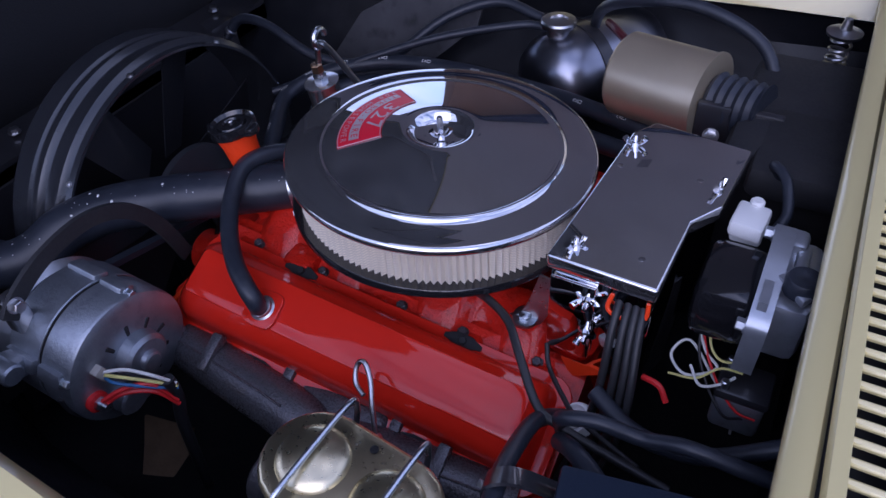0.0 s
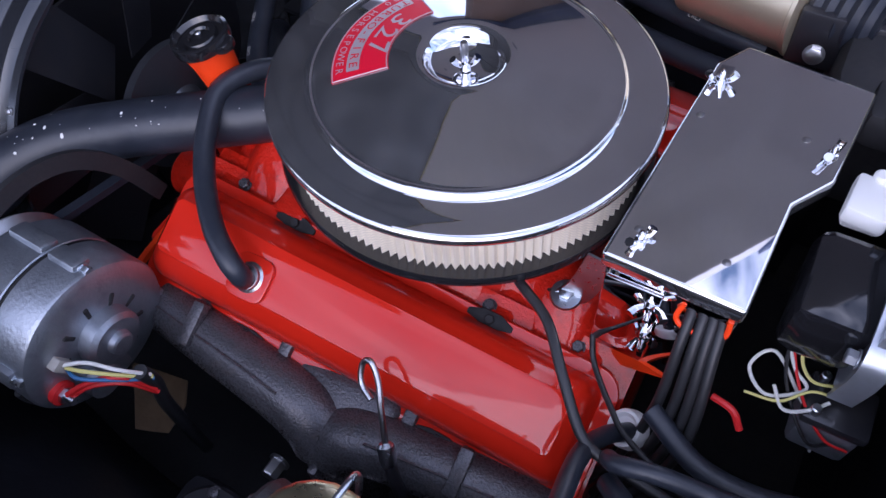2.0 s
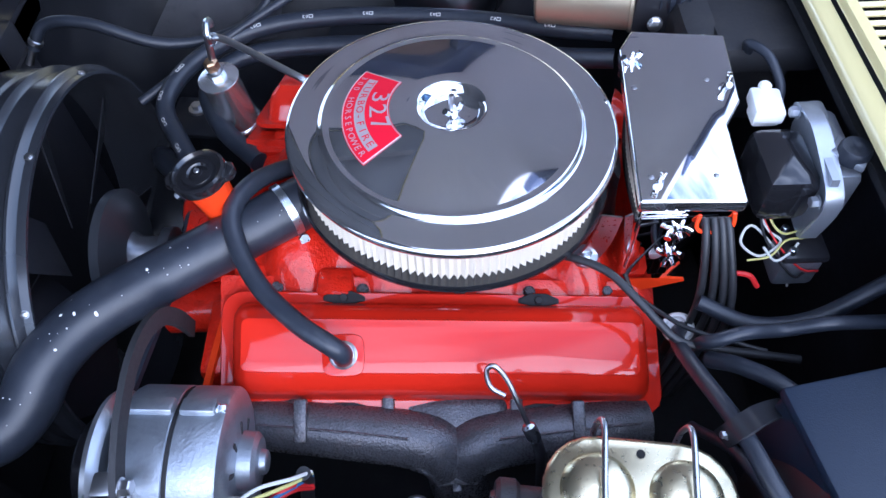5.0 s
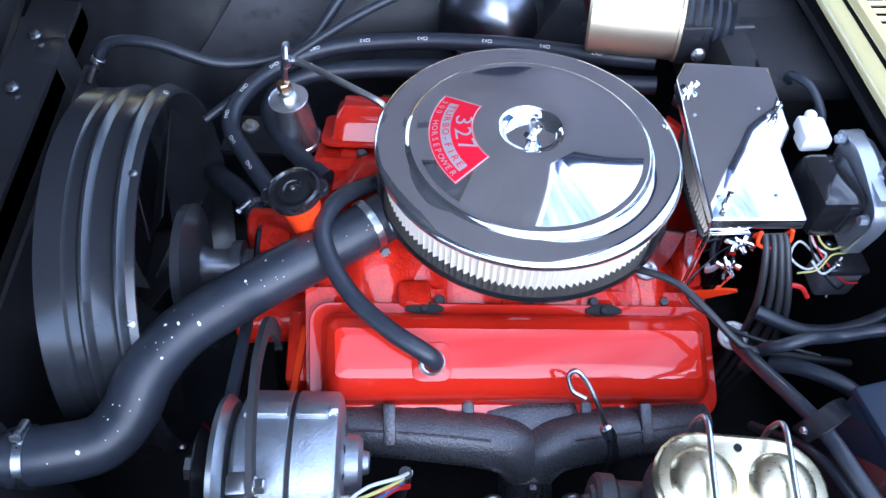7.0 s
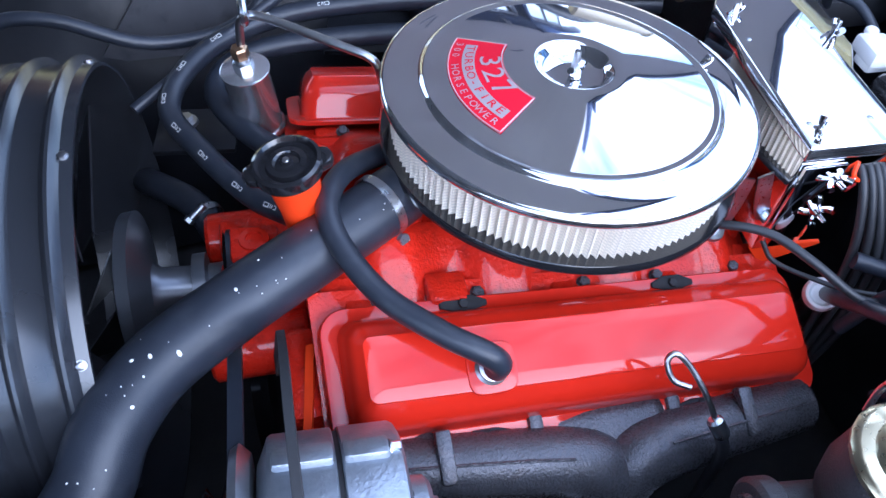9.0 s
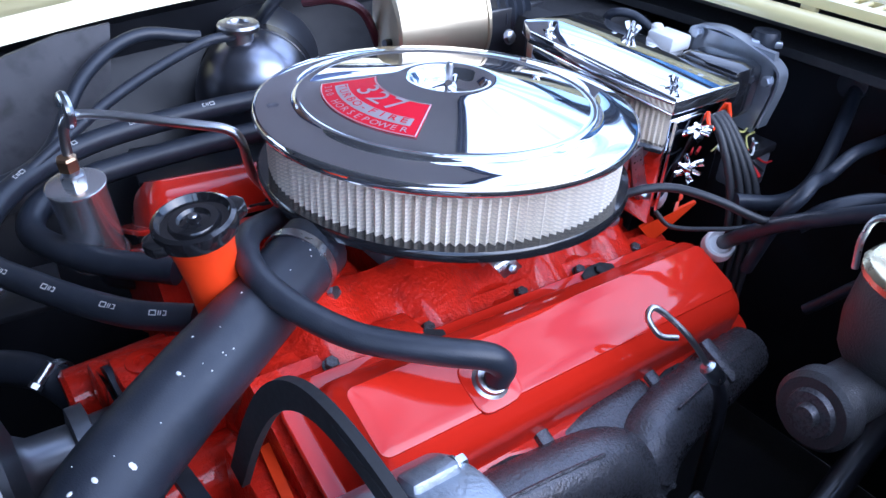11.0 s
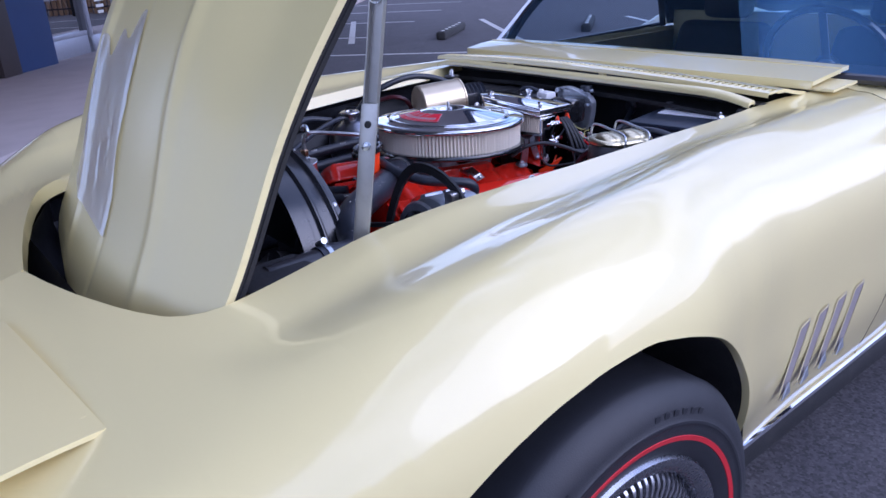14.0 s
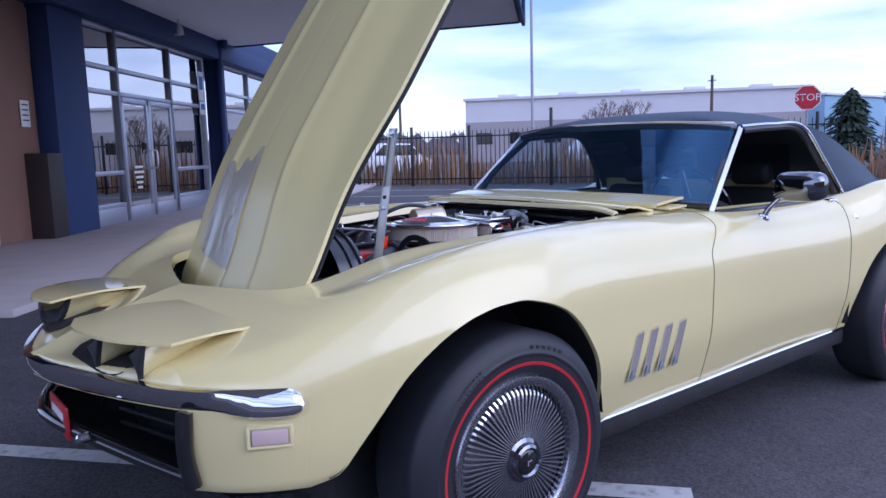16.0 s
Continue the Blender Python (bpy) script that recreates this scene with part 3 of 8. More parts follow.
for s in (-1, 1):
    part("valance", tube([(-0.768, s * 0.585, 0.575), (-0.772, s * 0.585, 0.48), (-0.760, s * 0.588, 0.400)], 0.020, 10), BLACK_GLOSS, car)
    put(part("turn_signal", lathe([(0.0, 0.0), (0.028, 0.004), (0.03, 0.02), (0.0, 0.02)], 20), LENS, car), turn_to((-0.8, s * 0.6, 0), (-0.735, s * 0.53, 0.475)))
    sm = part("side_marker", box((0, 0, 0), (0.080, 0.012, 0.036), 0.004), LENS, car, "pale pink ribbed side marker lamp")
    sm_m = (Matrix.Translation((-0.630, s * 0.722, 0.522)) @ Matrix.Rotation(radians(-s * 152 + (0 if s < 0 else 0)), 4, "Z"))
    put(sm, sm_m)
    for c, d in (((0, -0.002, 0.0225), (0.100, 0.012, 0.007)), ((0, -0.002, -0.0225), (0.100, 0.012, 0.007)), ((0.0465, -0.002, 0), (0.009, 0.012, 0.044)), ((-0.0465, -0.002, 0), (0.009, 0.012, 0.044))):
        put(part("lamp_bezel", box(c, d, 0.002), PAINT_EDGE, sm), sm_m)
    for k in range(7):
        put(part("lens_rib", box((-0.033 + 0.011 * k, -0.0065, 0), (0.004, 0.003, 0.032), 0.001), LENS, sm), sm_m)
plate = part("front_plate", box((-0.930, -0.100, 0.478), (0.008, 0.19, 0.085), 0.003), mat("red_plate", (0.42, 0.016, 0.022), 0.4), car, "red front plate with white bars")
part("plate_bar", box((-0.9355, -0.100, 0.490), (0.003, 0.12, 0.020)), MARK_WHITE, plate)
part("plate_hook", tube([(-0.88, -0.24, 0.44), (-0.915, -0.25, 0.445), (-0.92, -0.27, 0.462), (-0.90, -0.28, 0.468)], 0.011, 8), CHROME, car)

# raised headlamp covers, each over two lamp pods
def body_z(x, y):
    line = body_profile(x)
    line = line[: 1 + max(range(len(line)), key=lambda k: line[k][0])]
    return float(np.interp(y, [p[0] for p in line], [p[1] for p in line]))


def ring_sheet(rings):
    n = len(rings[0])
    v = [p for r in rings for p in r]
    return v, [(k * n + i, k * n + (i + 1) % n, (k + 1) * n + (i + 1) % n, (k + 1) * n + i) for k in range(len(rings) - 1) for i in range(n)]


for s in (-1, 1):
    rows = []
    for u in np.linspace(0, 1, 12):
        row = []
        for v in np.linspace(0, 1, 22):
            yf, yr = 0.150 + 0.405 * v, 0.155 + 0.368 * v
            front = pchip(yf, [0.150, 0.26, 0.40, 0.50, 0.555], [-0.885, -0.912, -0.885, -0.828, -0.775])
            back = -0.615 + 0.042 * v
            x, y = front + (back - front) * u, yf + (yr - yf) * u
            row.append((x, s * y, 0.737 - 0.010 * v * v + 0.008 * math.sin(math.pi * u) * (1 - 0.5 * v) + 0.010 * u * (1 - v)))
        rows.append(row if s < 0 else row[::-1])
    lid = part("headlamp_cover", thick_sheet(rows, (0, 0, -0.007)), PAINT, car, "raised headlamp cover", sharp=50)
    # No hole is cut here: a black sheet paints the opening's shade.
    well = []
    for y in np.linspace(0.12, 0.435, 16):
        front = pchip(y, [0.12, 0.16, 0.25, 0.34, 0.40, 0.435], [-0.870, -0.900, -0.893, -0.868, -0.838, -0.795])
        well.append([(x, s * y, body_z(x, y) + 0.0045) for x in np.linspace(front, -0.70, 9)])
    if s > 0:
        well = well[::-1]
    part("lamp_well", grid(well), BLACK_MATT, car, "black sheet painted as the shaded opening round the lamp pods")
    for ya, yb_, xf, zl in ((0.212, 0.352, -0.848, 0.640), (0.378, 0.500, -0.795, 0.632)):
        rings = []
        for u in np.linspace(0, 1, 8):
            x = xf + (-0.585 - xf) * u
            ring = []
            for a in np.linspace(180, 360, 15):
                low_ = zl + (0.722 - zl) * u ** 1.15
                ring.append((x + 0.02 * math.sin(radians(a)) * (1 - u) - 0.024 * math.cos(radians(a)) * (1 - u), s * ((ya + yb_) / 2 - 0.015 * u + (yb_ - ya) / 2 * math.copysign(abs(math.cos(radians(a))) ** 0.8, math.cos(radians(a)))), 0.731 + (0.731 - low_) * math.copysign(abs(math.sin(radians(a))) ** 0.95, math.sin(radians(a)))))
            rings.append(ring if s < 0 else ring[::-1])
        pod = part("lamp_pod", grid(rings), PAINT, lid, "pale yellow headlamp pod", sharp=60)
        mid = Vector((xf, s * (ya + yb_) / 2, 0.69))
        seal = [[Vector(p) + Vector((dx, 0, 0)) + (mid - Vector(p)) * q for p in rings[0]] for dx, q in ((0.008, -0.02), (-0.003, -0.03), (-0.006, 0.02), (-0.003, 0.14))]
        seal = [[Vector((p.x, p.y, min(p.z, 0.7275))) for p in row] for row in seal]
        part("pod_seal", grid(seal[::-1]), BLACK_MATT, pod, "black rubber pod seal", sharp=60)
        # A closed black face stands for the pod's open front and its shade.
        face = [[Vector((p[0] - 0.004 - 0.006 * q, p[1] + (mid.y - p[1]) * q, min(0.7275, p[2] + (mid.z - p[2]) * q))) for p in rings[0]] for q in (0.0, 0.3, 0.7, 1.0)]
        part("lamp_face", grid(face[::-1]), BLACK_MATT, pod, "black face painted as the shaded lamp opening", sharp=60)

# ---------- bonnet, hinged at its front and held open ----------
hood = thing("bonnet", "open pale yellow bonnet tipped forward with a raised centre", "bonnet")
HINGE, OPEN = Vector((-0.365, 0, 0.760)), radians(-53.5)
turned = Matrix.Translation(HINGE) @ Matrix.Rotation(OPEN, 4, "Y") @ Matrix.Translation(-HINGE)


def hood_point(x, v):
    """The shut bonnet: x along the car, v from -1 to 1 across."""
    half = bay_y(x) - 0.006
    y = v * half
    z = pchip(x, B_X, B_Z) + 0.030 * (1 - v * v)
    rise = min(1.0, max(0.0, (x + 0.56) / 0.60))
    rise = rise * rise * (3 - 2 * rise)
    a = abs(y)
    ridge = min(1.0, max(0.0, (0.40 - a) / 0.20))
    ridge = ridge * ridge * (3 - 2 * ridge)
    z += 0.034 * rise * ridge + 0.009 * (0.4 + 0.6 * rise) * math.exp(-((a - 0.20) / 0.017) ** 2) - 0.0022 * math.exp(-(y / 0.006) ** 2)
    return Vector((x, y, z))


vs = np.linspace(-1, 1, 95)
xs = [HX + 0.004, HX + 0.012, HX + 0.03, *np.linspace(HX + 0.05, 0.775, 46)]
rows = [[turned @ hood_point(x, v) for v in vs] for x in xs]
part("outer_panel", grid(rows), PAINT_SHADED, hood, sharp=60)
inner = [[turned @ (hood_point(x, v * 0.985) + Vector((0, 0, -0.022))) for v in vs[::3]] for x in xs[2:]]
part("inner_panel", grid([r[::-1] for r in inner]), HOOD_UNDER, hood, "dull dark bonnet underside", sharp=60)
for v in (-1, 1):
    rim = [r[0 if v < 0 else -1] for r in rows]
    edge = [rim, [p + turned.to_3x3() @ Vector((0, -v * 0.002, -0.012)) for p in rim], [p + turned.to_3x3() @ Vector((0, -v * 0.012, -0.013)) for p in rim]]
    part("side_flange", grid(edge if v < 0 else [e[::-1] for e in edge]), PAINT_EDGE, hood)
    weather = [[p + turned.to_3x3() @ Vector((0, -v * o, z)) for p in rim] for o, z in ((0.008, -0.012), (0.010, -0.030), (0.022, -0.030))]
    part("rubber_seal", grid(weather if v < 0 else [e[::-1] for e in weather]), BLACK_MATT, hood, "black rubber bonnet seal")
part("rear_flange", grid([rows[-1], [p + turned.to_3x3() @ Vector((0.002, 0, -0.028)) for p in rows[-1]]]), PAINT_EDGE, hood)
for y in (-0.36, 0.36):
    part("stiffening_rib", strip([turned @ (hood_point(x, y / bay_y(x)) + Vector((0, 0, -0.048))) for x in np.linspace(-0.22, 0.72, 16)], 0.05, 0.02, (0, 1, 0)), HOOD_UNDER, hood)
# crinkled clear film on the bonnet's centre
for x0, x1, v0, v1, nx, nv in ((-0.375, -0.02, 0.0, 0.30, 64, 60),):
    film_rows = []
    for i in range(nx):
        row = []
        for j in range(nv):
            y = v0 + (v1 - v0) * j / (nv - 1)
            top = x1 + 0.03 * math.sin(y * 17 + 2) + 0.018 * math.sin(y * 71 + 1)
            foot = x0 + 0.06 * (y / 0.30) ** 1.5 + 0.004 * math.sin(y * 19)
            x = foot + (top - foot) * i / (nx - 1)
            p = hood_point(x, min(0.97, (y + 0.008 * math.sin(x * 21) * (1 - y / 0.30)) / (bay_y(x) - 0.006)))
            at = Vector((x * 15 + 3 * y, y * 21 - 4 * x, 0))
            core = noise.voronoi(at)[1][0]
            tilt = noise.noise_vector(core * 7.3)
            facet = tilt.x * (at.x - core.x) + tilt.y * (at.y - core.y)
            fine = noise.noise(Vector((x * 60, y * 75, 3.0)))
            edge = min(1.0, 5.0 * min(i / nx, 1 - i / nx, j / nv, 1 - j / nv) + 0.15)
            p.z += 0.0034 + edge * (0.0030 * max(-0.8, min(0.8, facet)) + 0.0003 * fine)
            row.append(turned @ p)
        film_rows.append(row)
    part("protective_film", grid([r[::-1] for r in film_rows]), FILM, hood, "wrinkled clear protective film", sharp=14)

# ---------- bonnet stay ----------
stay = thing("bonnet_stay", "telescoping galvanised bonnet stay bar with a bolt hole", "stay bar")
low, high = Vector((-0.166, -0.448, 0.745)), Vector((-0.122, -0.506, 1.200))
up = (high - low).normalized()
m = turn_to(up, low, 0)
across = Vector((0.55, -0.83, 0.0)).normalized()
face = up.cross(across).normalized()
frame_m = Matrix((( *across, 0), (*face, 0), (*up, 0), (0, 0, 0, 1))).transposed()
frame_m.translation = low
put(part("lower_bar", box((0, 0, 0.145), (0.026, 0.005, 0.31), 0.0015), GALVANISED, stay), frame_m)
ch = Build()
for q in ((-0.0105, 0.0), (-0.0105, 0.0125), (0.0105, 0.0125), (0.0105, 0.0), (0.0085, 0.0), (0.0085, 0.0100), (-0.0085, 0.0100), (-0.0085, 0.0)):
    ch.v += [(q[0], q[1] - 0.002, 0.255), (q[0], q[1] - 0.002, 0.46)]
ch.f = [(2 * k, 2 * ((k + 1) % 8), 2 * ((k + 1) % 8) + 1, 2 * k + 1) for k in range(8)] + [(0, 14, 12, 10, 8, 6, 4, 2), (1, 3, 5, 7, 9, 11, 13, 15)]
put(part("upper_channel", ch, GALVANISED, stay), frame_m)
put(part("bolt_hole", lathe([(0.0, 0.0), (0.0055, 0.0), (0.0055, 0.0008)], 16), BLACK_MATT, stay), frame_m @ turn_to((0, 1, 0), (0.0, 0.0026, 0.270)))
put(part("bolt_hole", lathe([(0.0, 0.0), (0.0055, 0.0), (0.0055, 0.0008)], 16), BLACK_MATT, stay), frame_m @ turn_to((0, -1, 0), (0.0, -0.0028, 0.270)))
for y, z, r in ((0.003, 0.238, 0.006), (0.0105, 0.445, 0.008), (-0.003, 0.238, 0.006), (-0.004, 0.445, 0.008)):
    pb = Build()
    bolt_into(pb, (0.0, y, z), (0, 1 if y > 0 else -1, 0), r, 0.006)
    put(part("pivot_bolt", pb, ZINC, stay), frame_m)

# ---------- cowl ----------
cowl = thing("cowl", "pale yellow cowl with slotted vent below the raised wiper panel", "car cowl")


def cowl_z(y, z, drop=0.018):
    return z - drop * (y / 0.6) ** 2


def cowl_row(x, z, bow=0.0, half=0.565, drop=0.018, more=0.0):
    """A row across the car; more is how much further it reaches on the driver side."""
    return [Vector((x + bow * (y / 0.6) ** 2, y, cowl_z(y, z, drop))) for y in np.linspace(-half - more, half, 41)]


def rail_row(x, z):
    """A row of the rail along the opening, which dips to the wings at its ends."""
    return [Vector((x, y, z - 0.016 * max(0.0, (abs(y) - 0.42) / 0.12) ** 2)) for y in np.linspace(-0.542, 0.53, 41)]


part("front_rail", thick_sheet([rail_row(0.779, 0.912), rail_row(0.782, 0.918), rail_row(0.799, 0.921), rail_row(0.803, 0.915)], (0, 0, -0.006)), PAINT, cowl, sharp=60)
part("vent_rail", thick_sheet([cowl_row(0.801, 0.930, 0.012), cowl_row(0.803, 0.936, 0.012), cowl_row(0.813, 0.938, 0.012)], (0, 0, -0.004)), PAINT, cowl, sharp=60)
part("rear_rail", thick_sheet([cowl_row(0.844, 0.937, 0.012), cowl_row(0.870, 0.936, 0.014), cowl_row(0.905, 0.926, 0.02), cowl_row(0.95, 0.916, 0.03)], (0, 0, -0.008)), PAINT, cowl)
slat = mesh_of("slat", Build().add(box((0, 0, 0), (0.036, 0.0062, 0.006), 0.0016, 1)), PAINT)
for i in range(72):
    y = -0.562 + i * 0.0158
    o = new("slat", slat)
    o.parent = cowl
    o.location = (0.828 + 0.012 * (y / 0.6) ** 2, y, cowl_z(y, 0.934))
    o.rotation_euler = (radians(14), 0, 0)
part("vent_floor", thick_sheet([cowl_row(0.79, 0.880, 0, 0.52), cowl_row(0.95, 0.890, 0, 0.54)], (0, 0, -0.01)), BLACK_MATT, cowl)
wiper = part("wiper_panel", thick_sheet([cowl_row(0.936, 0.921, 0.05, 0.625, 0.008, more=-0.055), cowl_row(0.940, 0.929, 0.05, 0.63, 0.008, more=-0.055), cowl_row(1.00, 0.940, 0.055, 0.635, 0.010, more=-0.055), cowl_row(1.045, 0.946, 0.06, 0.635, 0.012, more=-0.055), cowl_row(1.047, 0.944, 0.06, 0.635, 0.012, more=-0.055), cowl_row(1.049, 0.948, 0.06, 0.635, 0.012, more=-0.055), cowl_row(1.085, 0.951, 0.06, 0.635, 0.014, more=-0.055)], (0, 0, -0.010)), PAINT, cowl, "raised wiper cover panel", sharp=40)
part("panel_lip", thick_sheet([cowl_row(0.950, 0.913, 0.05, 0.615, 0.008), cowl_row(1.05, 0.922, 0.05, 0.62, 0.010)], (0, 0, -0.006)), PAINT_EDGE, wiper)
part("wiper_well", thick_sheet([cowl_row(0.96, 0.888, 0, 0.56), cowl_row(1.13, 0.893, 0.06, 0.60)], (0, 0, -0.01)), BLACK_MATT, cowl)
for y in (-0.44, -0.12, 0.22, 0.46):
    part("hinge_tab", box((0.808, y, cowl_z(y, 0.922)), (0.010, 0.020, 0.012), 0.003), PAINT_EDGE, cowl)

# ---------- cabin ----------
glass_rows = []
for u in np.linspace(0, 1, 9):
    row = []
    for y in np.linspace(-1, 1, 25):
        h = 0.675 - 0.075 * u
        x = 1.045 + 0.30 * u + (0.13 - 0.02 * u) * abs(y) ** 2.2
        row.append((x, y * h, 0.905 + 0.285 * u + 0.02 * (1 - y * y)))
    glass_rows.append(row)
shield = part("windscreen", grid([r[::-1] for r in glass_rows]), GLASS_CAR, car, "large tinted curved windscreen")
shield.visible_shadow = False
for s in (-1, 1):
    part("screen_pillar", strip([(1.150, s * 0.690, 0.885), (1.285, s * 0.658, 1.015), (1.475, s * 0.612, 1.192)], 0.018, 0.012, (0.75, s * 0.6, -0.2)), ALU_SPUN, car, "bright windscreen pillar trim")
    part("inner_pillar", tube([(1.19, s * 0.66, 0.885), (1.30, s * 0.635, 1.02), (1.50, s * 0.59, 1.18)], 0.016, 8), BLACK, car)
part("header_rail", tube([Vector(p) + Vector((0.01, 0, 0.006)) for p in glass_rows[-1]], 0.012, 8, smooth=False), ALU_SPUN, car)
part("header_moulding", tube([Vector(p) + Vector((-0.004, 0, 0.020)) for p in glass_rows[-1]], 0.0045, 8, smooth=False), CHROME, car, "thin bright moulding above the windscreen")
part("screen_base_seal", tube([Vector(p) + Vector((-0.01, 0, 0.0)) for p in glass_rows[0]], 0.012, 8, smooth=False), BLACK, car)

roof_rows = []
for x in np.linspace(1.36, 2.95, 34):
    row = []
    crown = pchip(x, [1.36, 1.55, 1.85, 2.15, 2.45, 2.75, 2.95], [1.225, 1.268, 1.285, 1.262, 1.16, 1.01, 0.92])
    edge = pchip(x, [1.36, 1.55, 1.85, 2.0, 2.15, 2.45, 2.75, 2.95], [1.196, 1.208, 1.208, 1.20, 1.17, 1.06, 0.95, 0.90])
    half = pchip(x, [1.36, 1.6, 2.0, 2.4, 2.95], [0.585, 0.605, 0.615, 0.63, 0.60])
    for v in np.linspace(-1, 1, 25):
        z = edge + (crown - edge) * (1 - abs(v) ** 3.0)
        row.append((x + (0.0 if x > 1.45 else 0.10 * v * v - 0.02), v * half, z))
    roof_rows.append(row)
part("vinyl_roof", thick_sheet(roof_rows, (0, 0, -0.025)), FABRIC, car, "black vinyl roof with reflected sky blue in its colour", sharp=60)
for s in (-1, 1):
    quarter = [[(1.96, s * 0.618, 1.188), (2.02, s * 0.622, 1.19), (2.12, s * 0.63, 1.17), (2.3, s * 0.635, 1.11), (2.6, s * 0.63, 1.0)], [(2.12, s * 0.655, 1.04), (2.17, s * 0.66, 1.04), (2.25, s * 0.665, 1.03), (2.4, s * 0.665, 1.0), (2.65, s * 0.65, 0.95)], [(2.22, s * 0.69, 0.885), (2.26, s * 0.69, 0.885), (2.34, s * 0.695, 0.895), (2.46, s * 0.695, 0.905), (2.7, s * 0.66, 0.90)]]
    part("quarter_panel", thick_sheet(quarter if s < 0 else [r[::-1] for r in quarter], (0, -s * 0.02, 0)), FABRIC, car)
    part("drip_moulding", tube([(1.47, s * 0.617, 1.195), (1.7, s * 0.622, 1.204), (1.95, s * 0.628, 1.195), (2.10, s * 0.655, 1.05), (2.21, s * 0.70, 0.885)], 0.008, 8), CHROME, car, "bright window moulding")
    part("window_seal", tube([(1.50, s * 0.605, 1.18), (1.7, s * 0.61, 1.19), (1.93, s * 0.615, 1.18), (2.08, s * 0.64, 1.04), (2.18, s * 0.68, 0.885)], 0.014, 8), BLACK, car)
    part("door_sill_trim", tube([(1.17, s * 0.695, 0.882), (1.6, s * 0.70, 0.878), (2.2, s * 0.705, 0.885)], 0.009, 8), BLACK, car)
    part("door_lining", thick_sheet([[(x, s * 0.665, z) for z in (0.35, 0.6, 0.865)] for x in (1.15, 1.6, 2.1, 2.25)], (0, -s * 0.03, 0)), TRIM_YELLOW if s > 0 else INTERIOR, car)
    dh = part("door_push_button", lathe([(0.016, 0), (0.016, 0.006), (0.012, 0.009), (0, 0.009)], 20), CHROME, car)
    put(dh, turn_to((0, s, 0.3), (2.10, s * 0.80, 0.80)))
    part("door_handle", box((2.04, s * 0.728, 0.874), (0.10, 0.03, 0.012), 0.005), CHROME, car, "flush chrome door flap")
part("dashboard", thick_sheet([[(1.16, y, 0.905) for y in np.linspace(-0.63, 0.63, 9)], [(1.30, y, 0.915) for y in np.linspace(-0.63, 0.63, 9)], [(1.42, y, 0.88) for y in np.linspace(-0.63, 0.63, 9)], [(1.44, y, 0.70) for y in np.linspace(-0.63, 0.63, 9)]], (0, 0, -0.02)), INTERIOR, car)
part("cabin_floor", box((1.75, 0, 0.30), (1.3, 1.3, 0.04)), INTERIOR, car)
part("rear_bulkhead", thick_sheet([[(2.20, y, z) for z in (0.32, 0.6, 0.945)] for y in (-0.64, 0, 0.64)], (0.03, 0, 0)), TRIM_YELLOW, car)
rear_glass = part("rear_window", thick_sheet([[(2.25, y, 1.12), (2.28, y, 0.90)] for y in np.linspace(-0.42, 0.42, 7)], (0.004, 0, 0)), GLASS_CAR, car)
rear_glass.visible_shadow = False
wheel = part("steering_wheel", tube([(0.19 * math.cos(a), 0.19 * math.sin(a), 0) for a in np.linspace(0, 2 * math.pi, 41)], 0.011, 8, smooth=False), BLACK_GLOSS, car, "thin-rimmed black steering wheel")
put(wheel, turn_to((0.9, 0, 0.42), (1.56, -0.34, 0.86)))
sp = Build()
for a in (0, 120, 240):
    sp.add(strip([(0, 0, 0), (0.1 * math.cos(radians(a + 90)), 0.1 * math.sin(radians(a + 90)), 0), (0.19 * math.cos(radians(a + 90)), 0.19 * math.sin(radians(a + 90)), 0)], 0.022, 0.004, (-math.sin(radians(a + 90)), math.cos(radians(a + 90)), 0)))
sp.add(lathe([(0.03, -0.2), (0.03, 0.0), (0.04, 0.004), (0, 0.012)], 20))
put(part("wheel_spokes", sp, STEEL, wheel), turn_to((0.9, 0, 0.42), (1.56, -0.34, 0.86)))
for s in (-1, 1):
    seat = Build()
    seat.add(box((1.80, s * 0.32, 0.48), (0.52, 0.48, 0.14), 0.05, 3))
    back = Matrix.Translation((2.03, s * 0.32, 0.69)) @ Matrix.Rotation(radians(18), 4, "Y")
    seat.add(box((0, 0, 0), (0.11, 0.40, 0.48), 0.05, 3), back)
    part("bucket_seat", seat, INTERIOR, car, "black vinyl bucket seat")
    part("headrest", box((2.10, s * 0.32, 0.985), (0.08, 0.20, 0.11), 0.035, 3), INTERIOR, car)
part("rear_view_mirror", box((1.42, 0, 1.13), (0.02, 0.2, 0.05), 0.008), BLACK_GLOSS, car)

# door mirror
MC = Vector((1.455, -0.862, 0.965))


def squircle(x, hy, hz):
    return [MC + Vector((x, hy * math.copysign(abs(math.cos(a)) ** 0.55, math.cos(a)), hz * math.copysign(abs(math.sin(a)) ** 0.55, math.sin(a)))) for a in np.linspace(0, 2 * math.pi, 40, endpoint=False)]


# The darkened chrome colour stands in for dark reflections on the housing.
mirror = part("door_mirror", ring_sheet([squircle(*q) for q in ((-0.045, 0.001, 0.001), (-0.045, 0.03, 0.015), (-0.042, 0.065, 0.036), (-0.030, 0.088, 0.050), (-0.010, 0.097, 0.056), (0.015, 0.099, 0.057), (0.020, 0.097, 0.055), (0.019, 0.092, 0.051), (0.012, 0.092, 0.051))]), DARK_CHROME, car, "chrome door mirror on a stalk", sharp=50)
part("mirror_glass", ring_sheet([squircle(0.013, 0.092, 0.051), squircle(0.013, 0.001, 0.001)]), MIRROR, mirror)
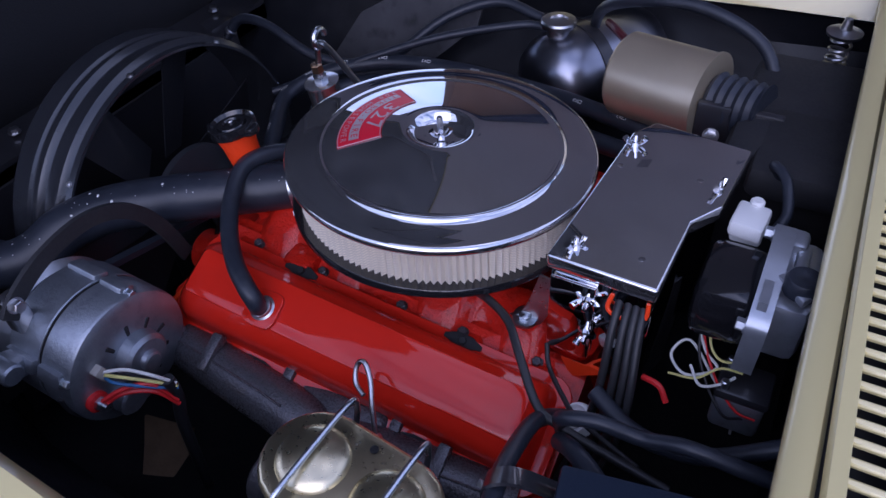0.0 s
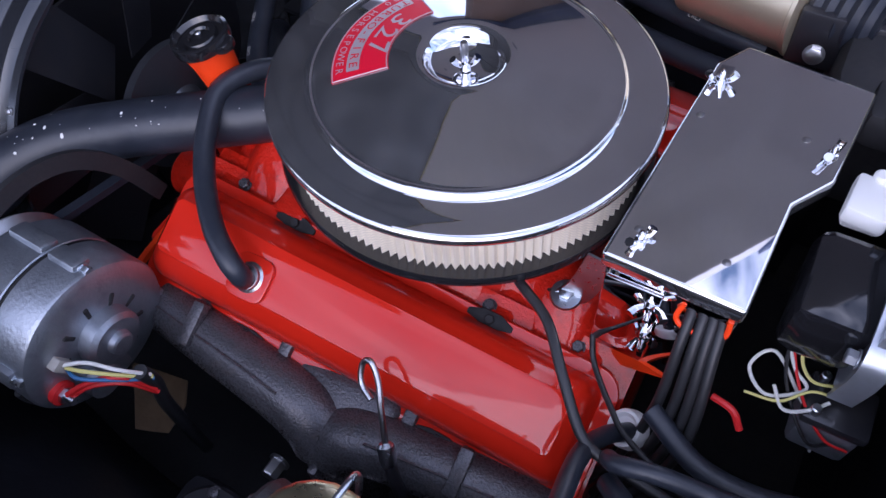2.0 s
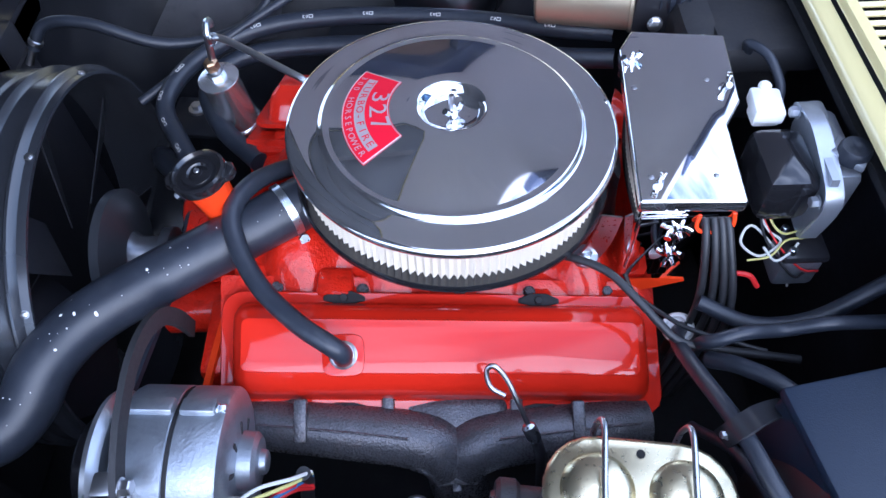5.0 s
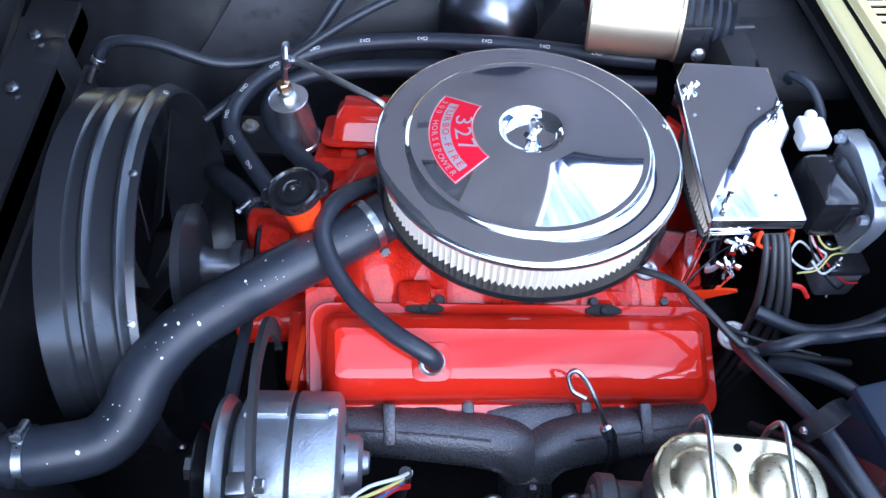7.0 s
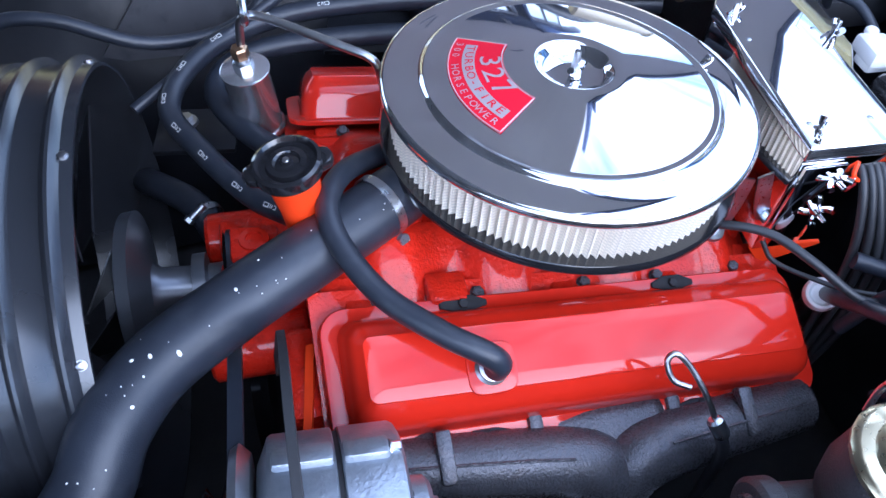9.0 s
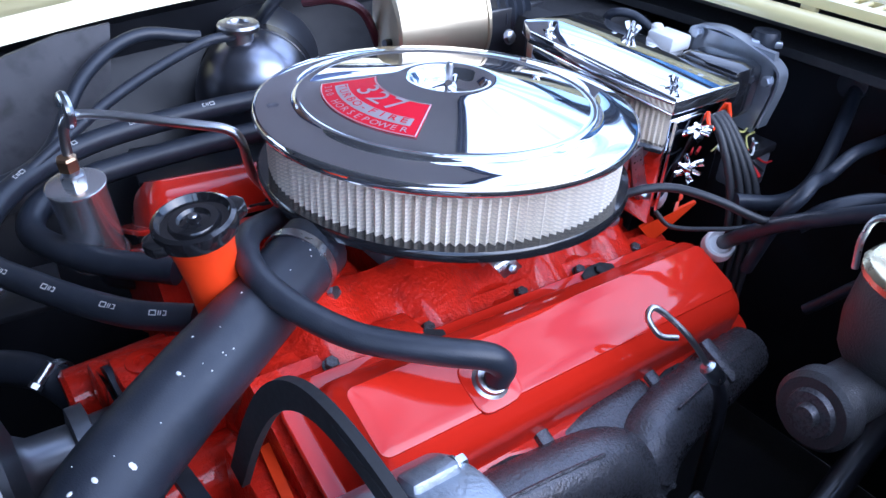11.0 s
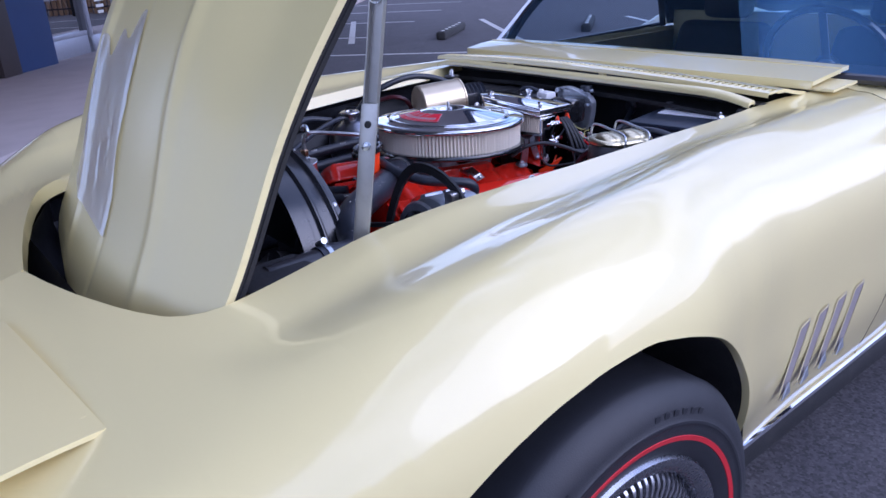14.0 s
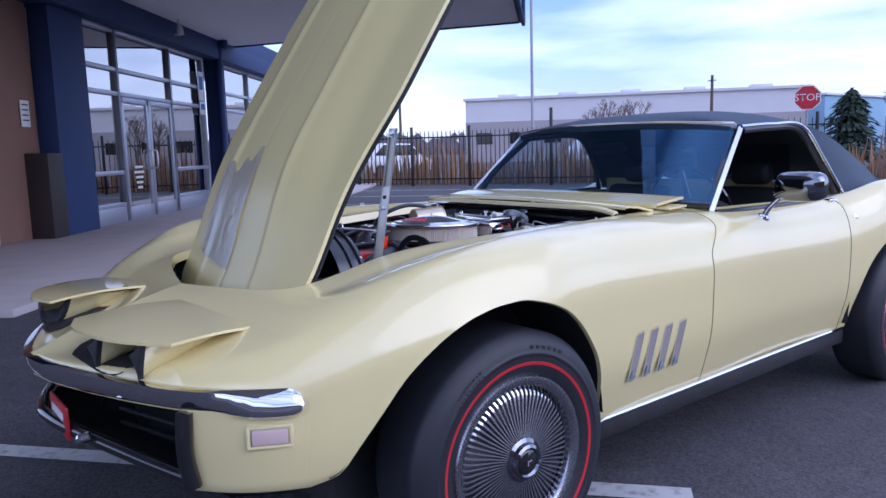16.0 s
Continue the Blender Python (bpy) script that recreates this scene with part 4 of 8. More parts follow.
part("mirror_stalk", tube([(1.425, -0.745, 0.850), (1.43, -0.765, 0.885), (1.445, -0.80, 0.925)], (0.011, 0.008), 10), CHROME, car)
put(part("mirror_foot", lathe([(0.024, 0), (0.022, 0.008), (0.011, 0.014)], 20), CHROME, car), turn_to((0, -0.5, 1), (1.425, -0.742, 0.845)))

# ---------- wheels ----------
def wheel_at(x, y, s, front):
    w = thing("road_wheel", "black redline tyre with finned bright wheel cover", "wheel", "road wheels", at=(x, y, 0.332))
    m = Matrix.Rotation(radians(-1.0 if front else 0), 4, "Z") @ Matrix.Rotation(radians(90 * -s), 4, "X") @ Matrix.Diagonal((1.045, 1.045, 1.0, 1.0))
    place = Matrix.Translation((x, y, 0.332)) @ m
    tread = [(0.205, -0.092), (0.22, -0.103), (0.245, -0.111), (0.27, -0.112), (0.292, -0.106), (0.309, -0.094), (0.318, -0.082)]
    for k in range(8):
        z = -0.0665 + k * 0.019
        tread += [(0.3222, z - 0.0075), (0.3226, z + 0.0075)]
    tread += [(0.318, 0.082), (0.309, 0.094), (0.292, 0.106), (0.280, 0.110), (0.272, 0.1122), (0.2705, 0.1135), (0.2665, 0.1135), (0.265, 0.1122), (0.258, 0.1115), (0.245, 0.111), (0.222, 0.104), (0.212, 0.098), (0.205, 0.088)]
    t = part("tyre", lathe(tread, 96, caps=False), TYRE, w)
    put(t, place)
    stripe = part("red_line", lathe([(0.2390, 0.106), (0.2402, 0.1108), (0.2478, 0.1125), (0.2490, 0.1095)], 96, caps=False), REDLINE, t, "thin red sidewall stripe")
    put(stripe, place)
    for a0, count, rr, wd in ((62, 6, 0.284, 0.013), (118, 10, 0.272, 0.006), (118, 8, 0.284, 0.006), (250, 6, 0.284, 0.013)):
        bars = Build()
        for k in range(count):
            an = radians(a0 + k * (4.2 if wd > 0.01 else 2.4))
            bars.add(box((0, 0, 0), (0.010 if wd > 0.01 else 0.006, wd * 0.8, 0.0016), 0.0004, 1), Matrix.Rotation(an, 4, "Z") @ Matrix.Translation((rr, 0, 0.1095 if rr > 0.28 else 0.1128)))
        put(part("moulded_writing", bars, TYRE, t), place)
    ring = part("trim_ring", lathe([(0.208, 0.088), (0.2125, 0.099), (0.209, 0.105), (0.203, 0.106), (0.194, 0.103), (0.186, 0.099), (0.183, 0.094), (0.182, 0.078)], 72, caps=False), WHEEL_STEEL, w, "steel wheel trim ring")
    put(ring, place)
    dish = part("cover_dish", lathe([(0.183, 0.068), (0.17, 0.080), (0.05, 0.098), (0.0, 0.098)], 72), mat("dark_wheel_dish", (0.06, 0.06, 0.065), 0.35, 0.8), w)
    put(dish, place)
    hub = part("hub_cap", lathe([(0.058, 0.096), (0.056, 0.112), (0.047, 0.117), (0.044, 0.128), (0.037, 0.132), (0.032, 0.127), (0.0, 0.128)], 48), DARK_CHROME, w, "dark chrome hub cap with black centre")
    put(hub, place)
    put(part("hub_badge", lathe([(0.031, 0.128), (0.028, 0.1305), (0.0, 0.132)], 32), BLACK_GLOSS, hub), place)
    put(part("badge_mark", Build().add(box((0.003, 0.003, 0.1323), (0.014, 0.003, 0.001))).add(box((-0.003, -0.002, 0.1323), (0.003, 0.014, 0.001))), SILVER_INK, hub), place)
    fv = []
    for r, top, hw in ((0.050, 0.112, 0.0012), (0.085, 0.104, 0.0016), (0.135, 0.098, 0.0022), (0.160, 0.096, 0.0026), (0.168, 0.093, 0.0028), (0.182, 0.080, 0.0030)):
        fv += [(r, -hw, top), (r, hw, top), (r, -hw * 1.1, top - 0.012), (r, hw * 1.1, top - 0.012)]
    ff_ = []
    for k in range(5):
        a = 4 * k
        ff_ += [(a, a + 4, a + 5, a + 1), (a + 2, a + 6, a + 4, a), (a + 1, a + 5, a + 7, a + 3)]
    fin = mesh_of("fin", Build().add((fv, ff_)), FIN_METAL)
    for i in range(72):
        o = new("fin", fin)
        o.parent = w
        o.matrix_basis = m @ Matrix.Rotation(2 * math.pi * i / 72, 4, "Z")
    return w


for x, y, s, front in ((0.0, -0.762, -1, True), (2.489, -0.775, -1, False), (0.0, 0.762, 1, True), (2.489, 0.775, 1, False)):
    wheel_at(x, y, s, front)
for x in (0.0, 2.47):
    for s in (-1, 1):
        rows = []
        for a in np.linspace(0, 180, 31):
            px, pz = x - 0.03 + 0.38 * math.cos(radians(a)), 0.33 + 0.40 * math.sin(radians(a))
            if x < 1:
                px = -0.51 + 0.89 * (0.5 + 0.5 * math.cos(radians(a)))
                pz = pchip(px, ARCH_X, ARCH_Z) + 0.006
            rows.append([(px, s * (pchip(px, W_X, W_Y) - 0.016), pz), (px, s * 0.56, pz)])
        part("wheel_housing", grid(rows), BLACK_MATT, car)
        part("housing_back", grid([[(x - 0.46, s * 0.56, z), (x + 0.42, s * 0.56, z)] for z in (0.2, 0.5, 0.765)]), BLACK_MATT, car)


# ---------- engine bay walls ----------
bay = thing("engine_bay", "black painted engine bay walls and firewall", "engine bay")
part("firewall", thick_sheet([[(0.800, y, 0.896) for y in np.linspace(-0.55, 0.55, 9)], [(0.865, y, 0.885) for y in np.linspace(-0.55, 0.55, 9)], [(0.875, y, 0.72) for y in np.linspace(-0.55, 0.55, 9)], [(0.83, y, 0.35) for y in np.linspace(-0.55, 0.55, 9)]], (0.02, 0, 0)), BAY_PANEL, bay)
part("bay_floor", box((0.2, 0, 0.27), (1.4, 1.1, 0.03)), BLACK_MATT, bay)
for s in (-1, 1):
    rows = []
    for x in np.linspace(-0.50, 0.87, 18):
        wob = 0.008 * math.sin(x * 9)
        yb = bay_y(x) + bay_out(x, s)
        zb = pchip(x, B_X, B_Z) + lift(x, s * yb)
        rows.append([(x, s * (yb - 0.005), zb - 0.026), (x, s * (yb + 0.03), zb - 0.05), (x, s * (yb + 0.035 + wob), zb - 0.10), (x, s * (yb - 0.02 + wob), zb - 0.17), (x, s * (yb - 0.09), zb - 0.30), (x, s * (yb - 0.12), 0.30)])
    part("inner_fender", grid(rows), BAY_PANEL, bay, "black inner wing panel")
part("radiator_support", thick_sheet([[(-0.36, y, 0.745) for y in np.linspace(-0.46, 0.46, 7)], [(-0.29, y, 0.735) for y in np.linspace(-0.46, 0.46, 7)], [(-0.29, y, 0.70) for y in np.linspace(-0.46, 0.46, 7)]], (0, 0, -0.01)), BLACK, bay)
part("nose_bulkhead", grid([[(-0.50, y, z) for y in (-0.45, 0.45)] for z in (0.30, 0.735)]), BLACK_MATT, bay)
for y in (-0.10, 0.06, 0.24, 0.36):
    bolt("support_bolt", (-0.33, y, 0.745), (0, 0, 1), 0.008, 0.008, STEEL, bay)
# bracket plates on the passenger side
part("wing_bracket", prism([(0.18, 0.33), (0.36, 0.30), (0.38, 0.40), (0.20, 0.43)], 0.675, 0.683, 0.002), BAY_PANEL, bay)
part("wing_panel_plate", thick_sheet([[(-0.13, 0.415, 0.63), (0.0, 0.415, 0.635), (0.095, 0.42, 0.645), (0.115, 0.425, 0.70), (0.20, 0.438, 0.775)], [(-0.03, 0.425, 0.765), (0.03, 0.435, 0.80), (0.09, 0.44, 0.825), (0.15, 0.445, 0.838), (0.215, 0.45, 0.842)]], (0, 0.006, 0)), mat("worn_grey_panel", (0.10, 0.10, 0.11), 0.45, 0.2, var=0.5, scale=14, dirt=(0.02, 0.02, 0.02), dirt_amount=0.6), bay)

radiator = thing("radiator", "black radiator core behind the fan", "radiator")
part("core", box((-0.315, 0.0, 0.53), (0.05, 0.62, 0.40), 0.004), BLACK_MATT, radiator)
part("side_tank", box((-0.250, -0.335, 0.62), (0.14, 0.11, 0.31), 0.018), BLACK_MATT, radiator)
part("side_tank", box((-0.315, 0.335, 0.55), (0.06, 0.07, 0.38), 0.012), BLACK, radiator)
part("hose_neck", tube([(-0.26, -0.326, 0.752), (-0.155, -0.323, 0.753)], 0.027, 16), BLACK, radiator)

FAN = Vector((-0.090, -0.025, 0.655))
shroud = thing("fan_shroud", "black ribbed round fan shroud", "fan shroud", at=tuple(FAN))
prof = [(0.254, -0.065), (0.254, -0.034), (0.250, -0.031), (0.250, -0.019), (0.254, -0.016), (0.2575, -0.0125), (0.2575, -0.0095), (0.254, -0.006), (0.250, -0.003), (0.249, 0.016), (0.250, 0.020), (0.254, 0.023), (0.2575, 0.0265), (0.2575, 0.0295), (0.254, 0.033), (0.250, 0.036), (0.249, 0.046), (0.245, 0.046), (0.245, -0.065)]
prof = [(r * 0.94, z * 0.9) for r, z in prof]
put(part("shroud_ring", lathe(prof, 96, caps=False), SHROUD, shroud, sharp=30), turn_to((1, 0, 0), FAN))
part("shroud_plate", thick_sheet([[(-0.245, y, z) for y in (-0.33, -0.15, 0.10, 0.30)] for z in (0.36, 0.60, 0.735)], (0.006, 0, 0)), BLACK, shroud)
for a in (20, 60, 100, 140, 160, 200):
    bolt("shroud_screw", FAN + Vector((0.035, 0.2345 * math.cos(radians(a)), 0.2345 * math.sin(radians(a)))), (0, math.cos(radians(a)), math.sin(radians(a))), 0.0035, 0.003, STEEL, shroud)

fan = thing("cooling_fan", "black bladed engine cooling fan with clutch", "fan", at=tuple(FAN))
put(part("fan_clutch", lathe([(0.0, -0.01), (0.055, -0.008), (0.085, 0.0), (0.086, 0.012), (0.06, 0.016), (0.03, 0.022), (0.024, 0.03), (0.022, 0.06), (0.034, 0.062), (0.034, 0.075), (0.022, 0.077), (0.022, 0.10), (0.0, 0.10)], 56), mat("fan_clutch_metal", (0.16, 0.17, 0.19), 0.32, 0.8, var=0.2), fan, "dark metal fan clutch"), turn_to((1, 0, 0), FAN + Vector((0.03, 0, 0))))
for i in range(7):
    a = 2 * math.pi * (i + 0.3) / 7
    rows = []
    for r in np.linspace(0.06, 0.212, 6):
        c = 0.030 + 0.012 * r / 0.22
        rows.append([FAN + Vector((-0.02 + 0.018 * k, (r * math.cos(a) - c * k * math.sin(a)), (r * math.sin(a) + c * k * math.cos(a)))) for k in (-1, -0.3, 0.4, 1)])
    part("blade", thick_sheet(rows, (0.002, 0, 0)), BLACK, fan)

# ---------- engine ----------
engine = thing("engine", "red painted V8 engine with cast intake manifold", "engine")
TILT = -0.085
EC = Vector((0.361, -0.02, 0.70))


def en(x, y, z):
    """Engine coordinates to the world: x back from the cover's middle, z up from the cover rail's height; the engine sits tail down."""
    return Vector((EC.x + x - TILT * 0, EC.y + y, EC.z + z + TILT * x))


def valve_cover(s):
    """One pressed rocker cover with its flange."""
    L = 0.243
    across = Vector((0, s * 0.900, -0.436))
    normal = Vector((0, s * 0.436, 0.900))
    mid = en(0, s * 0.186, -0.003)
    lon = Vector((1, 0, TILT)).normalized()

    def at(x, u, h):
        return mid + lon * x + across * u + normal * h

    def outline(u_in, u_out, l, r, n=7):
        pts = []
        for cx, cu, a0 in ((l - r, u_out - r, 0), (-(l - r), u_out - r, 90), (-(l - r), u_in + r, 180), (l - r, u_in + r, 270)):
            for k in range(n):
                a = radians(a0 + 90 * k / (n - 1))
                pts.append((cx + r * math.cos(a), cu + r * math.sin(a)))
        return pts

    rings = []
    for h, u0, u1, l, r in (
        (0.0, -0.0665, 0.066, L, 0.024), (0.0040, -0.0665, 0.066, L, 0.024), (0.0052, -0.0655, 0.065, L - 0.001, 0.023),
        (0.0046, -0.0560, 0.0520, L - 0.0125, 0.018), (0.0052, -0.0545, 0.0505, L - 0.0145, 0.017), (0.0080, -0.0535, 0.0495, L - 0.0158, 0.017),
        (0.0240, -0.0510, 0.0460, L - 0.0185, 0.018), (0.0310, -0.0490, 0.0435, L - 0.0205, 0.018), (0.0370, -0.0455, 0.0385, L - 0.0235, 0.016),
        (0.0420, -0.0405, 0.0320, L - 0.0275, 0.013), (0.0470, -0.0340, 0.0225, L - 0.0325, 0.008), (0.0482, -0.0333, 0.0217, L - 0.0333, 0.0075),
        (0.0486, -0.0315, 0.0200, L - 0.0350, 0.006), (0.0492, -0.0220, 0.0110, L - 0.044, 0.003)):
        rings.append([at(x, u, h) for x, u in outline(u0, u1, l, r)])
    n = len(rings[0])
    v = [p for ring in rings for p in ring]
    f = [(k * n + i, k * n + (i + 1) % n, (k + 1) * n + (i + 1) % n, (k + 1) * n + i) for k in range(len(rings) - 1) for i in range(n)]
    f.append(tuple((len(rings) - 1) * n + i for i in range(n)))
    if s < 0:
        f = [tuple(reversed(q)) for q in f]
    c = part("valve_cover", (v, f), RED, engine, "glossy red pressed valve cover", sharp=24)
    for x in (-0.109, 0.109):
        for u in (-0.060, 0.060):
            b = Build()
            m = Matrix.Translation(at(x, u, 0.004)) @ Matrix((( *lon, 0), (*across, 0), (*normal, 0), (0, 0, 0, 1))).transposed()
            b.add(prism([(-0.023, -0.003), (-0.010, -0.006), (0.010, -0.006), (0.023, -0.003), (0.023, 0.002), (0.009, 0.008), (-0.009, 0.008), (-0.023, 0.002)] if u > 0 else [(-0.023, -0.002), (-0.009, -0.008), (0.009, -0.008), (0.023, -0.002), (0.023, 0.003), (0.010, 0.006), (-0.010, 0.006), (-0.023, 0.003)], 0, 0.0032, 0.001), m)
            for piece in hexbolt(0.0050, 0.0065):
                b.add(piece, m)
            part("hold_down_clip", b, BLACK_MATT, c, "black hold-down clip and bolt")
    return at


left_cover = valve_cover(-1)
valve_cover(1)


def lump(b, pts, z0, z1, bev=0.006):
    """A block in engine coordinates: plan outline and two heights."""
    v, f = prism(pts, z0, z1, bev)
    b.add(([en(*p) for p in v], f))


# block, heads and intake casting
b = Build()
lump(b, [(-0.255, -0.16), (0.25, -0.16), (0.25, 0.16), (-0.255, 0.16)], -0.30, -0.06, 0.02)
part("engine_block", b, RED_CAST, engine)
for s in (-1, 1):
    head = [(s * 0.105, 0.026), (s * 0.230, -0.044), (s * 0.195, -0.135), (s * 0.06, -0.060)]
    v = [en(x, y, z) for x in (-0.248, 0.245) for y, z in head]
    f = [(0, 1, 2, 3), (7, 6, 5, 4), (0, 4, 5, 1), (1, 5, 6, 2), (2, 6, 7, 3), (3, 7, 4, 0)]
    part("cylinder_head", (v, f if s > 0 else [tuple(reversed(k)) for k in f]), RED_CAST, engine)


b = Build()
lump(b, [(-0.20, -0.10), (0.22, -0.10), (0.22, 0.10), (-0.20, 0.10)], -0.07, 0.0, 0.012)
manifold = part("intake_manifold", b, RED_CAST, engine, "red cast intake manifold with runners")
for s in (-1, 1):
    rows = []
    for x in np.linspace(-0.222, 0.226, 70):
        ridge = max(math.exp(-((x - c) / 0.034) ** 4) for c in (-0.165, -0.058, 0.062, 0.168))
        end = min(1.0, (0.235 - abs(x)) / 0.05)
        row = []
        for k in range(13):
            u = k / 12
            y = 0.136 - 0.088 * u
            z = 0.002 + (0.016 + 0.030 * end) * (u * u * (3 - 2 * u)) + (0.022 * ridge - 0.004) * math.sin(math.pi * min(1.0, 0.18 + 0.75 * u)) * (0.45 + 0.55 * end)
            row.append(en(x, s * y, z))
        rows.append(row if s < 0 else row[::-1])
    part("runner_casting", grid(rows), RED_CAST, manifold, sharp=50)
    part("flange_rail", ([en(x, y, z) for x in (-0.235, 0.235) for y, z in ((s * 0.088, -0.02), (s * 0.088, 0.022), (s * 0.135, 0.012), (s * 0.14, -0.02))], [(0, 1, 2, 3), (7, 6, 5, 4), (0, 4, 5, 1), (1, 5, 6, 2), (2, 6, 7, 3)] if s > 0 else [(3, 2, 1, 0), (4, 5, 6, 7), (1, 5, 4, 0), (2, 6, 5, 1), (3, 7, 6, 2)]), RED_CAST, manifold)
    for x in (-0.20, -0.11, 0.0, 0.11, 0.20):
        b = Build()
        lump(b, [(x - 0.016, s * 0.118 - 0.016), (x + 0.016, s * 0.118 - 0.016), (x + 0.016, s * 0.118 + 0.014), (x - 0.016, s * 0.118 + 0.014)], 0.0, 0.021, 0.005)
        part("bolt_boss", b, RED_CAST, manifold)
b = Build()
lump(b, [(-0.075, -0.075), (0.09, -0.075), (0.09, 0.075), (-0.075, 0.075)], -0.02, 0.070, 0.012)
part("carburettor_pad", b, RED_CAST, manifold)
for x, y in ((-0.20, -0.06), (-0.12, -0.115), (0.20, -0.06)):
    b = Build()
    lump(b, [(x - 0.02, y - 0.018), (x + 0.02, y - 0.018), (x + 0.02, y + 0.018), (x - 0.02, y + 0.018)], -0.01, 0.034, 0.006)
    part("casting_boss", b, RED_CAST, manifold)
for x, y, z in ((-0.185, -0.118, 0.022), (-0.09, -0.118, 0.020), (0.02, -0.118, 0.020), (0.10, -0.118, 0.020), (0.19, -0.116, 0.020), (-0.22, -0.05, 0.03), (-0.185, 0.118, 0.022)):
    bolt("manifold_bolt", en(x, y, z), (0, -0.3, 1), 0.0058, 0.007, IRON, engine)
# front of the engine: accessory bosses, timing cover, water pump
b = Build()
b.add(cyl(0.055, 0.0, 0.075, 36, 0.006), turn_to((-1, 0, 0), en(-0.25, 0, -0.085)))
pump = part("water_pump", b, RED_CAST, engine)
for s in (-1, 1):
    b = Build()
    lump(b, [(-0.33, s * 0.03 - 0.022), (-0.25, s * 0.03 - 0.022), (-0.25, s * 0.03 + 0.022), (-0.33, s * 0.03 + 0.022)], -0.075, -0.035, 0.006)
    part("pump_boss", b, RED_CAST, pump)
    part("pump_leg", Build().add(cyl(0.032, 0.0, 0.10, 28, 0.004), turn_to((-1, 0, 0), en(-0.25, s * 0.075, -0.09))), RED_CAST, pump)
part("timing_cover", Build().add(cyl(0.11, 0.0, 0.03, 40, 0.006), turn_to((-1, 0, 0), en(-0.25, 0, -0.20))), RED_CAST, engine)
b = Build()
lump(b, [(-0.275, -0.20), (-0.245, -0.20), (-0.245, -0.10), (-0.275, -0.10)], -0.12, -0.03, 0.008)
part("accessory_boss", b, RED_CAST, engine)
# boss with an open threaded hole
boss = part("lifting_boss", ([en(*p) for p in prism([(-0.318, -0.022), (-0.268, -0.022), (-0.268, 0.024), (-0.318, 0.024)], -0.055, -0.016, 0.006)[0]], prism([(-0.318, -0.022), (-0.268, -0.022), (-0.268, 0.024), (-0.318, 0.024)], -0.055, -0.016, 0.006)[1]), RED_CAST, engine)
put(part("boss_hole", lathe([(0.016, 0), (0.015, 0.003), (0.009, 0.003), (0.0085, -0.006), (0, -0.006)], 24), RED, boss), Matrix.Translation(en(-0.293, 0.001, -0.016)))
# thermostat outlet
b = Build()
b.add(tube([en(-0.150, -0.03, 0.03), en(-0.148, -0.033, 0.07), en(-0.155, -0.037, 0.078), en(-0.165, -0.045, 0.080)], (0.024, 0.017), 18))
b.add(cyl(0.040, 0, 0.012, 28, 0.002), Matrix.Translation(en(-0.150, -0.03, 0.03)))
part("water_outlet", b, RED_CAST, engine)
# oil filler and distributor area
put(part("distributor", lathe([(0.05, -0.10), (0.055, -0.02), (0.055, 0.05), (0.03, 0.055)], 32), BLACK, engine), Matrix.Translation((0.615, -0.02, 0.745)))
# orange fuel line bracket at the back
part("choke_bracket", thick_sheet([[(0.572, -0.124, 0.718), (0.600, -0.137, 0.732), (0.628, -0.149, 0.745)], [(0.588, -0.132, 0.698), (0.604, -0.139, 0.715), (0.629, -0.1495, 0.743)]], (0.0, 0.003, 0.001)), ORANGE, engine, "bright orange bracket")

